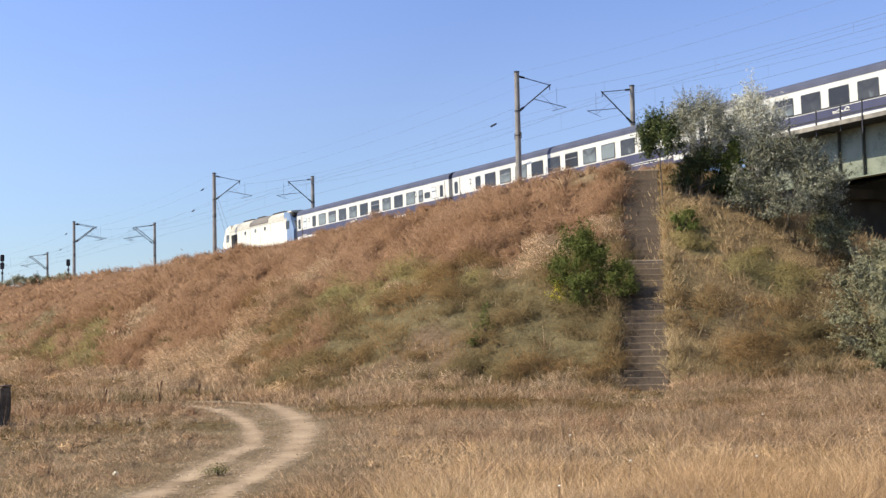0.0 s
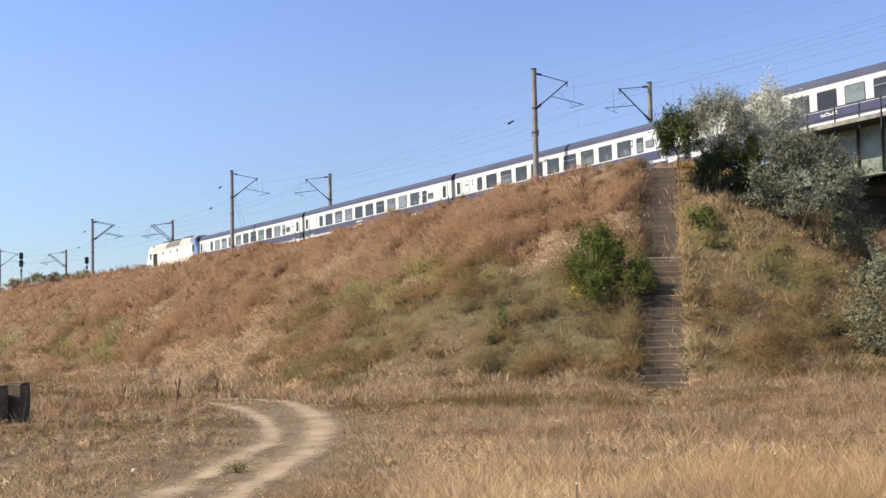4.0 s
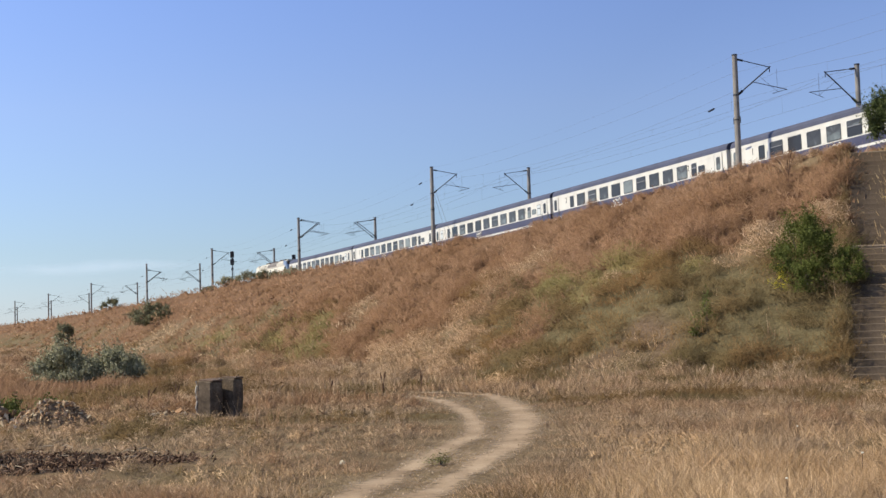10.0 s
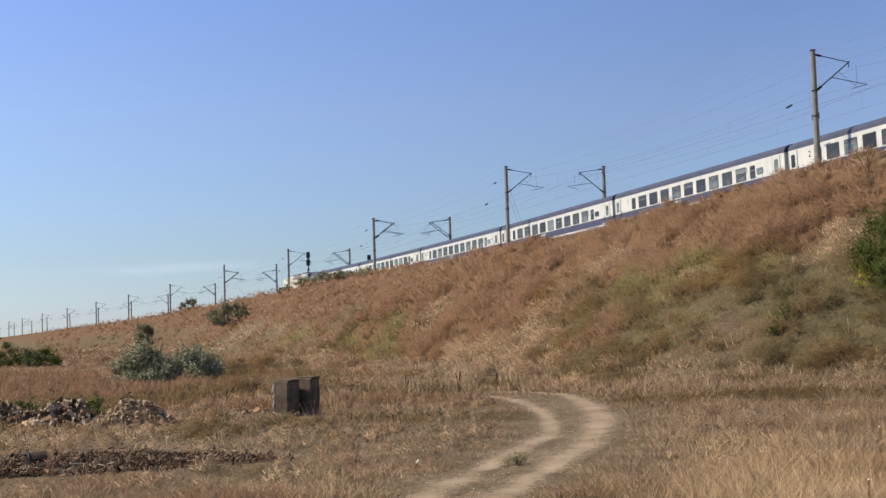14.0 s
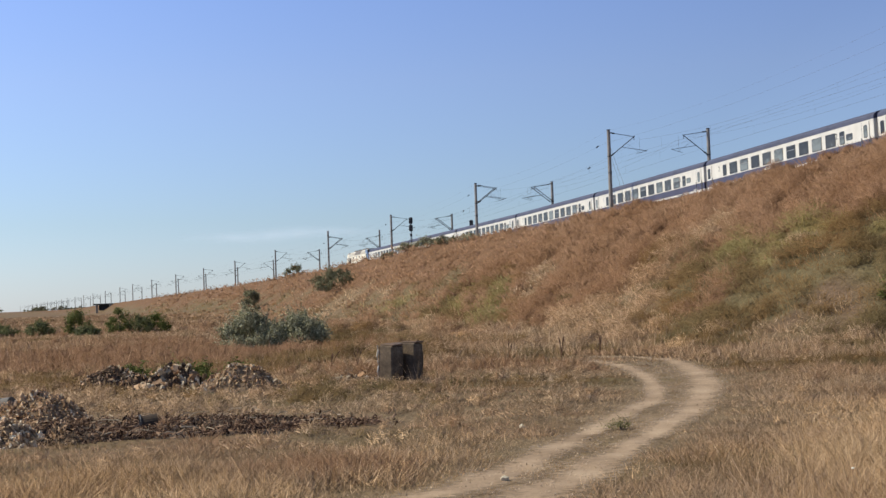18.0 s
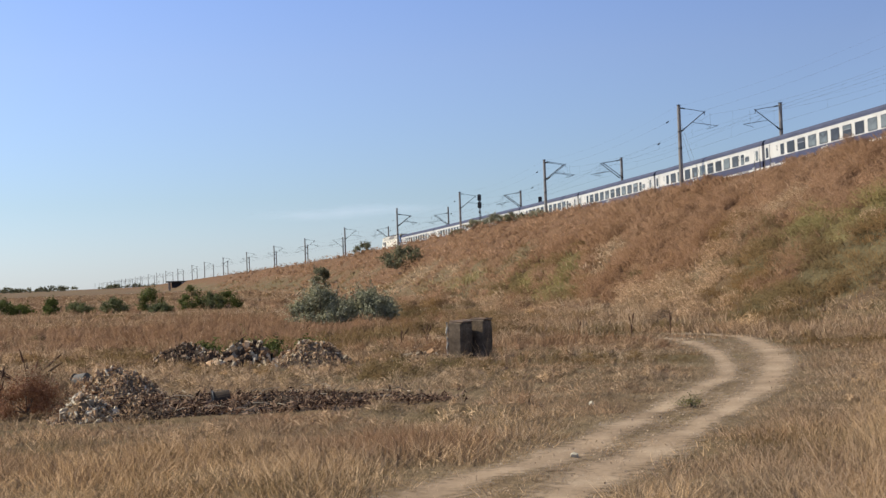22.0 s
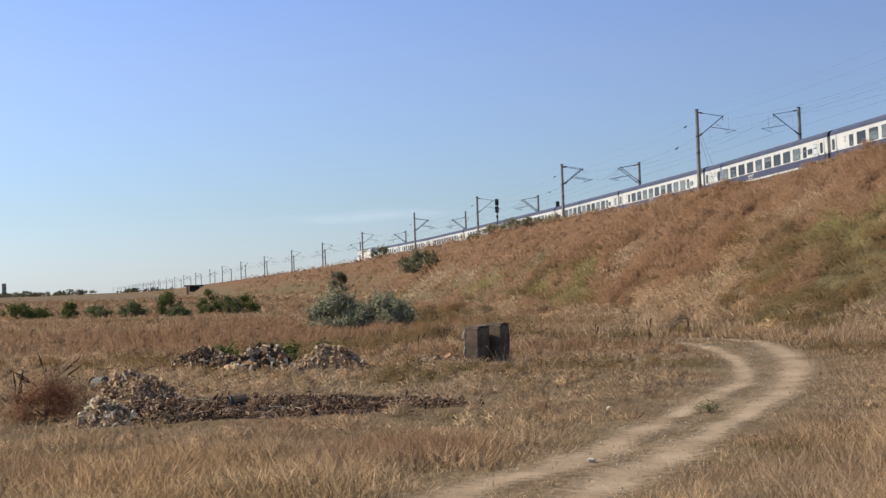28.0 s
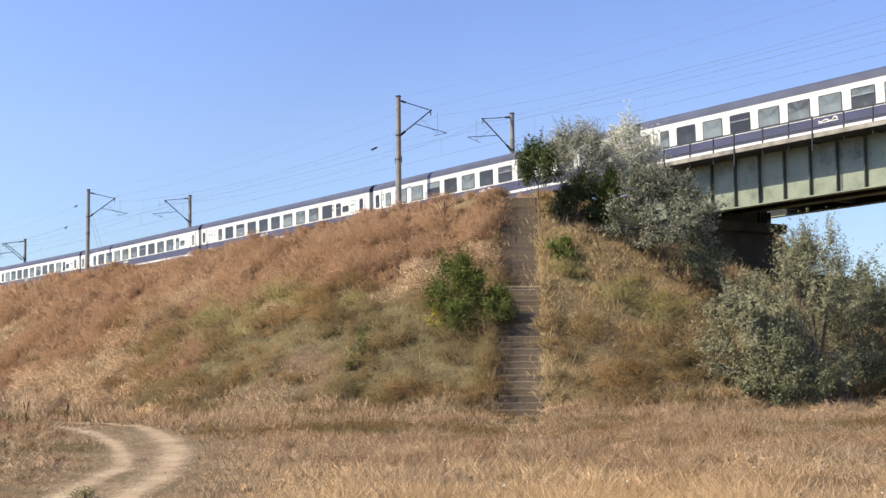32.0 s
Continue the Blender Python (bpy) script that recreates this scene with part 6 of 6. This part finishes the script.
def clear(xy):
    """True where grass may stand: off the ruts, the stairs, the ash, the blocks and heaps, and not on the hidden bench."""
    x, y = xy[:, 0], xy[:, 1]
    p, s = x * NX + y * NY, x * TX + y * TY
    q = p + drop(np.clip(s, -500, 3000))
    ok = ~((q > 33) & (s > 38))
    sel = np.hypot(x, y) < 40
    if sel.any():
        gap = np.full(len(x), 9.0)
        near = np.sqrt(((xy[sel][:, None, :] - rut_xyw[None, :, :2]) ** 2).sum(-1)) - rut_xyw[None, :, 2] * 0.85
        gap[sel] = near.min(1) + 0.07 * np.sin(x[sel] * 9 + y[sel] * 7) + 0.05 * np.sin(x[sel] * 23 - y[sel] * 5)
        ok &= (gap > 0) | (rng_g.uniform(0, 1, len(x)) < 0.03)
        ok &= (gap > 0.1) | (rng_g.uniform(0, 1, len(x)) < 0.5)
    u, v = x * math.sin(STAIR_AZ) + y * math.cos(STAIR_AZ), x * math.cos(STAIR_AZ) - y * math.sin(STAIR_AZ)
    ok &= ~((np.abs(v) < 0.46 - 0.1 * np.sin(u * 3.0)) & (u > 32.8) & (u < 46))
    c = polar(-18.3, 18.1)
    ok &= (((x - c.x) / 3.2) ** 2 + ((y - c.y) / 1.75) ** 2 > 1 + 0.3 * np.sin(x * 4)) | (rng_g.uniform(0, 1, len(x)) < 0.06)
    for az, d, r in ((-23.6, 20.6, 0.7), (-24.95, 17.1, 0.55), (-23.2, 18.1, 0.55), (-20.9, 27.7, 1.05), (-18.4, 26.9, 1.05), (-15.5, 25.5, 1.1), (-11.0, 26.4, 0.7), (-9.0, 26.6, 0.75)):
        c = polar(az, d)
        ok &= np.hypot(x - c.x, y - c.y) > r
    return ok


def triangles(name, co, way, mat, label):
    """One mesh of loose slivers, three corners each, turned to the open side; way: the light's normal of each."""
    n = len(co) // 3
    tri = co.reshape(n, 3, 3)
    flat = np.cross(tri[:, 1] - tri[:, 0], tri[:, 2] - tri[:, 0])
    open_side = -tri[:, 0] / np.linalg.norm(tri[:, 0], axis=1)[:, None] + np.array([0, 0, 0.35])
    wrong = (flat * open_side).sum(1) < 0
    tri[wrong] = tri[wrong][:, ::-1]
    me = bpy.data.meshes.new(name)
    me.vertices.add(n * 3)
    me.vertices.foreach_set("co", tri.astype(np.float32).reshape(-1))
    me.loops.add(n * 3)
    me.loops.foreach_set("vertex_index", np.arange(n * 3, dtype=np.int32))
    me.polygons.add(n)
    me.polygons.foreach_set("loop_start", (np.arange(n) * 3).astype(np.int32))
    me.materials.append(mat)
    soft_normals(me, np.repeat(way, 3, axis=0))
    me.update(calc_edges=True)
    return tagged(new(name, me), label, "grass", kind="stuff")


def off_road(xy):
    """How far each place is from the middle of the farm track, up to 9 m."""
    near = np.full(len(xy), 9.0)
    sel = np.hypot(xy[:, 0], xy[:, 1]) < 40
    near[sel] = np.sqrt(((xy[sel][:, None, :] - road_xy[None]) ** 2).sum(-1)).min(1)
    return near


def ground_normal(xy):
    e = 0.4
    x, y = xy[:, 0], xy[:, 1]
    n = np.stack([ground_height(x - e, y) - ground_height(x + e, y), ground_height(x, y - e) - ground_height(x, y + e), np.full(len(x), 2 * e)], 1)
    return n / np.linalg.norm(n, axis=1)[:, None]


def grass_blades(xy, tall, blades, spread=0.10, lean=0.45, thick=1.0, tall_noise=0.35, grow=None):
    """Matted tufts: thin leaning slivers."""
    xy = xy[clear(xy)]
    n = len(xy)
    d = np.hypot(xy[:, 0], xy[:, 1])
    z = ground_height(xy[:, 0], xy[:, 1])
    h_t = np.clip(tall * (1 + tall_noise * waves(xy[:, 0], xy[:, 1], 31, 2.6)) * rng_g.uniform(0.6, 1.3, n), 0.03, None)
    if grow:
        h_t *= grow(xy)
    h_t *= np.interp(off_road(xy), (0.6, 1.3), (0.38, 1.0))
    u, v = xy[:, 0] * math.sin(STAIR_AZ) + xy[:, 1] * math.cos(STAIR_AZ), xy[:, 0] * math.cos(STAIR_AZ) - xy[:, 1] * math.sin(STAIR_AZ)
    h_t *= np.where((np.abs(v) < 0.9) & (u > 29) & (u < 35), 0.4, 1.0)
    rep = lambda v: np.repeat(v, blades, axis=0)
    N = n * blades
    ang = rng_g.uniform(0, 6.283, N)
    rad = np.abs(rng_g.normal(size=N)) * spread * rep(1 + d / 60)
    b = np.stack([rep(xy[:, 0]) + np.cos(ang) * rad, rep(xy[:, 1]) + np.sin(ang) * rad, rep(z) - 0.02], 1)
    h = rep(h_t) * rng_g.uniform(0.4, 1.15, N)
    a2 = ang + rng_g.normal(size=N) * 0.9
    ln = lean * h * rng_g.uniform(0.2, 1.6, N)
    tip = b + np.stack([np.cos(a2) * ln, np.sin(a2) * ln, h], 1)
    w = (0.0022 + 0.00036 * rep(d)) * thick * rng_g.uniform(0.6, 1.4, N)
    wa = rng_g.uniform(0, 3.1416, N)
    side = np.stack([np.cos(wa) * w, np.sin(wa) * w, np.zeros(N)], 1)
    way = rep(ground_normal(xy)) + rng_g.normal(size=(N, 3)) * 0.2
    return np.stack([b - side, b + side, tip], 1).reshape(-1, 3), way


def weed_domes(xy, radius, height, fibres, thick=1.0):
    """Bushy dry weeds: fine fibres that fan out of one foot into a soft dome."""
    xy = xy[clear(xy)]
    xy = xy[off_road(xy) > 1.3]
    n = len(xy)
    d = np.hypot(xy[:, 0], xy[:, 1])
    z = ground_height(xy[:, 0], xy[:, 1])
    size = rng_g.uniform(0.5, 1.35, n)
    crest = np.interp(xy[:, 0] * TX + xy[:, 1] * TY, CREST_S, CREST_Z)
    size *= np.where(d > 33, np.interp(z / crest, (0.75, 0.97), (1.0, 0.45)), 1.0)
    rep = lambda v: np.repeat(v, fibres, axis=0)
    N = n * fibres
    v = rng_g.normal(size=(N, 3))
    v[:, 2] = np.abs(v[:, 2]) + 0.45
    v /= np.linalg.norm(v, axis=1)[:, None]
    far = rng_g.uniform(0.45, 1.08, N) * rep(size)
    tip = np.stack([rep(xy[:, 0]) + v[:, 0] * radius * far, rep(xy[:, 1]) + v[:, 1] * radius * far, rep(z) + v[:, 2] * height * far], 1)
    root = np.stack([rep(xy[:, 0]), rep(xy[:, 1]), rep(z)], 1)
    b = root + (tip - root) * rng_g.uniform(0.62, 0.86, (N, 1)) + rng_g.normal(size=(N, 3)) * radius * 0.09
    tip = tip + rng_g.normal(size=(N, 3)) * radius * 0.07
    w = (0.003 + 0.00040 * rep(d)) * thick * rng_g.uniform(0.6, 1.4, N)
    s = rng_g.normal(size=(N, 3))
    s /= np.linalg.norm(s, axis=1)[:, None]
    s *= w[:, None]
    way = v * np.array([1.0, 1.0, 0.75]) + rep(ground_normal(xy)) * 0.42 + rng_g.normal(size=(N, 3)) * 0.13
    return np.stack([b - s, b + s, tip], 1).reshape(-1, 3), way


def grass_material(name, stops, patch_a, patch_b, scale=0.35):
    """Blades vary one by one and in patches metres wide."""
    m = leaf_material(name, stops[0], stops[1], stops[2], 0.8, 0.25)
    nt = m.node_tree
    cr = next(n for n in nt.nodes if n.type == "VALTORGB")
    tc = nt.nodes.new("ShaderNodeTexCoord")
    col = cr.outputs[0]
    for k, (tint, sc) in enumerate(((patch_a, scale), (patch_b, scale * 2.7))):
        n = nt.nodes.new("ShaderNodeTexNoise")
        n.inputs["Scale"].default_value, n.inputs["Detail"].default_value = sc, 4.0
        nt.links.new(tc.outputs["Object"], n.inputs["Vector"])
        rp = nt.nodes.new("ShaderNodeValToRGB")
        rp.color_ramp.elements[0].position, rp.color_ramp.elements[0].color = 0.38, (1, 1, 1, 1)
        rp.color_ramp.elements[1].position, rp.color_ramp.elements[1].color = 0.64, tint + (1,)
        nt.links.new(n.outputs[0], rp.inputs[0])
        mx = nt.nodes.new("ShaderNodeMix")
        mx.data_type, mx.blend_type = "RGBA", "MULTIPLY"
        mx.inputs[0].default_value = 1.0
        nt.links.new(col, mx.inputs[6])
        nt.links.new(rp.outputs[0], mx.inputs[7])
        col = mx.outputs[2]
    for n in nt.nodes:
        if n.type == "BSDF_PRINCIPLED":
            nt.links.new(col, n.inputs["Base Color"])
        if n.type == "BSDF_TRANSLUCENT":
            nt.links.new(col, n.inputs["Color"])
    return m


M["straw"] = grass_material("straw", ((0.175, 0.12, 0.075), (0.295, 0.208, 0.136), (0.52, 0.395, 0.285)), (0.84, 0.76, 0.70), (1.25, 1.2, 1.18), 0.22)
M["rust"] = grass_material("rust", ((0.185, 0.10, 0.058), (0.245, 0.137, 0.081), (0.335, 0.2, 0.125)), (1.25, 1.34, 1.45), (0.8, 0.8, 0.78), 0.26)
M["olive"] = grass_material("olive", ((0.115, 0.082, 0.042), (0.15, 0.11, 0.056), (0.205, 0.152, 0.082)), (1.3, 1.02, 0.9), (0.8, 0.84, 0.8), 0.3)

def spread(xy, kind):
    """The places of one plant among all places, ragged at the seams."""
    score = plant_scores(xy[:, 0], xy[:, 1])
    for k in score:
        score[k] = score[k] + rng_g.uniform(-0.28, 0.28, len(xy))
    best = np.max(np.stack(list(score.values())), axis=0)
    return xy[score[kind] >= best]


def field_height(xy):
    """Short grazed grass on the left, longer golden grass on the right and close by."""
    x, y = xy[:, 0], xy[:, 1]
    az, dd = np.degrees(np.arctan2(x, y)), np.hypot(x, y)
    return 0.55 + 0.55 * ease((az - 3) / 8) + 0.4 * (1 - ease((dd - 12) / 3))


def keep_bank(xy):
    """Clumps stand on the bank up to its edge; few out in the flat; none on the bare patch of earth."""
    s = xy[:, 0] * TX + xy[:, 1] * TY
    xy = xy[(xy[:, 0] * NX + xy[:, 1] * NY + drop(s) < 28.6) | (s < 45)]
    up = ground_height(xy[:, 0], xy[:, 1])
    bare = stand(xy[:, 0], xy[:, 1], "bare") > 0.4
    u, v = xy[:, 0] * math.sin(STAIR_AZ) + xy[:, 1] * math.cos(STAIR_AZ), xy[:, 0] * math.cos(STAIR_AZ) - xy[:, 1] * math.sin(STAIR_AZ)
    bare |= (np.abs(v) < 0.95) & (u > 30) & (u < 35.5)
    return xy[((up > 0.3) | (rng_g.uniform(0, 1, len(up)) < 0.12)) & (~bare | (rng_g.uniform(0, 1, len(up)) < 0.15))]


M["green"] = grass_material("green", ((0.15, 0.128, 0.058), (0.205, 0.174, 0.082), (0.28, 0.24, 0.125)), (1.1, 1.0, 0.9), (0.9, 0.9, 0.85), 0.25)


M["tan"] = grass_material("tan", ((0.23, 0.163, 0.094), (0.3, 0.216, 0.127), (0.4, 0.3, 0.186)), (1.1, 1.02, 0.95), (0.86, 0.9, 0.86), 0.35)
M["gold"] = grass_material("gold", ((0.27, 0.175, 0.096), (0.45, 0.305, 0.18), (0.76, 0.56, 0.38)), (0.84, 0.78, 0.7), (1.22, 1.2, 1.2), 0.3)


def build_grass(kind, label, tall, tall_k, big=True):
    field = spread(grass_places(25000, 8.5, 36.0), kind)
    bank = spread(grass_places(50000, 30.0, 78.0, -30, 37), kind)
    far = spread(grass_places(30000, 66.0, 330.0, -34, 12, 2), kind)
    close = spread(grass_places(5500, 8.2, 15.5), kind)
    bits = [grass_blades(close, tall, 20, 0.11, 1.0, 0.5, grow=field_height), grass_blades(field, tall, 20, 0.12, 1.1, 0.55, grow=field_height), grass_blades(bank, tall * 1.25, 9, 0.2, 0.75, 0.9), grass_blades(far, tall * 1.3, 10, 0.45, 1.0, 1.1)]
    triangles(kind + "_grass", np.concatenate([c for c, w in bits]), np.concatenate([w for c, w in bits]), M[kind], label + " matted over field and embankment")
    near_domes = spread(np.concatenate([grass_places(900, 14.0, 33.0), grass_places(1300, 21.0, 36.0, -33, -9)]), kind)
    bank_domes = keep_bank(spread(grass_places(5400, 33.0, 80.0, -30, 37, 1), kind))
    big_domes = keep_bank(spread(grass_places(2500 if big else 60, 34.0, 80.0, -12, 37, 1), kind))
    far_domes = keep_bank(spread(grass_places(5000, 78.0, 330.0, -34, 12, 2), kind))
    bits = [weed_domes(near_domes, 0.24, 0.27 * tall_k, 90, 0.6), weed_domes(bank_domes, 0.45, 0.4 * tall_k, 170, 0.42), weed_domes(big_domes, 0.9, 0.74 * tall_k, 400, 0.42), weed_domes(far_domes, 0.9, 0.5 * tall_k, 60, 0.7)]
    triangles(kind + "_weeds", np.concatenate([c for c, w in bits]), np.concatenate([w for c, w in bits]), M[kind], label + " in soft bushy clumps on the slope")


def tall_stems():
    """Sparse bare stems of last year's weeds that stand over the field and along the foot of the bank."""
    for name, mat, n, label in (("pale_stems", "straw", 1300, "sparse tall pale dry weed stems"), ("brown_stems", "rust", 1500, "sparse tall brown dry weed stems")):
        xy = np.concatenate([grass_places(n, 23.0, 62.0, -33, -4, 1), grass_places(n // 5, 30.0, 40.0, -4, 27, 1), grass_places(n // 3, 34.0, 62.0, -10, 17, 1)])
        xy = xy[waves(xy[:, 0], xy[:, 1], 55, 3.0) + 0.5 * waves(xy[:, 0], xy[:, 1], 56, 0.9) > 0.1]
        co, way = grass_blades(xy, 0.4, 5, 0.16, 0.4, 0.42)
        triangles(name, co, way, M[mat], label)


def stair_edges():
    """Tufts that lean over both sides of the stairs."""
    for name, mat, tall, n in (("edge_grass", "tan", 0.17, 380), ("edge_weeds", "olive", 0.2, 300)):
        u, side = rng_g.uniform(34.3, 46.0, n), rng_g.choice([-1.0, 1.0], n)
        v = side * (0.67 + np.abs(rng_g.normal(size=n)) * 0.12)
        xy = np.stack([u * math.sin(STAIR_AZ) + v * math.cos(STAIR_AZ), u * math.cos(STAIR_AZ) - v * math.sin(STAIR_AZ)], 1)
        co, way = grass_blades(xy, tall, 16, 0.05, 0.7, 0.7)
        triangles(name, co, way, M[mat], "dry tufts leaning over the edge of the stairs")


M["road_crumb"] = leaf_material("road_crumb", (0.25, 0.18, 0.122), (0.34, 0.25, 0.175), (0.46, 0.36, 0.265), 0.9, 0.0)


def road_gravel():
    """Crumbs of stone in the ruts and low dry tufts that fray their edges."""
    rng = np.random.RandomState(77)
    n = 2600
    pick = rut_xyw[rng.randint(0, len(rut_xyw), n)]
    xy = pick[:, :2] + rng.normal(size=(n, 2)) * (pick[:, 2:] * 0.6 + 0.08)
    d = np.hypot(xy[:, 0], xy[:, 1])
    xy = xy[(d > 8) & (d < 35) & (xy[:, 1] > 0)]
    z = ground_height(xy[:, 0], xy[:, 1]) + 0.022
    n = len(xy)
    me = leaf_mesh("road_gravel", np.column_stack([xy, z]), rng.uniform(0.008, 0.026, n), 0.75, 78, M["road_crumb"], np.tile([-0.3, -0.5, 0.8], (n, 1)))
    tagged(new("road_gravel", me), "crumbs of stone and earth scattered over the farm track", "gravel", kind="stuff")
    side = rng.choice([-1.0, 1.0], 700)
    pick = rut_xyw[rng.randint(0, len(rut_xyw), 700)]
    turn = rng.uniform(-0.5, 0.5, 700)
    off = pick[:, 2] * rng.uniform(0.75, 1.25, 700) * side
    xy = pick[:, :2] + np.stack([np.cos(turn) * off, np.sin(turn) * off], 1)
    d = np.hypot(xy[:, 0], xy[:, 1])
    xy = xy[(d > 8.2) & (d < 35) & (xy[:, 1] > 0) & (waves(xy[:, 0], xy[:, 1], 79, 0.8) > -0.1)]
    co, way = grass_blades(xy, 0.07, 18, 0.08, 0.9, 0.6)
    triangles("verge_tufts", co, way, M["olive"], "short dull tufts along the ruts of the farm track")


tall_stems()
stair_edges()
road_gravel()
build_grass("straw", "dry straw-coloured grass", 0.17, 0.7)
build_grass("gold", "golden dry grass", 0.18, 0.7)
build_grass("tan", "tan dry weeds", 0.2, 0.85, False)
build_grass("rust", "rusty brown dry weeds", 0.18, 1.1)
build_grass("olive", "dull olive-brown weeds", 0.15, 0.8)
build_grass("green", "yellow-green dry weeds", 0.16, 0.8)

motions()
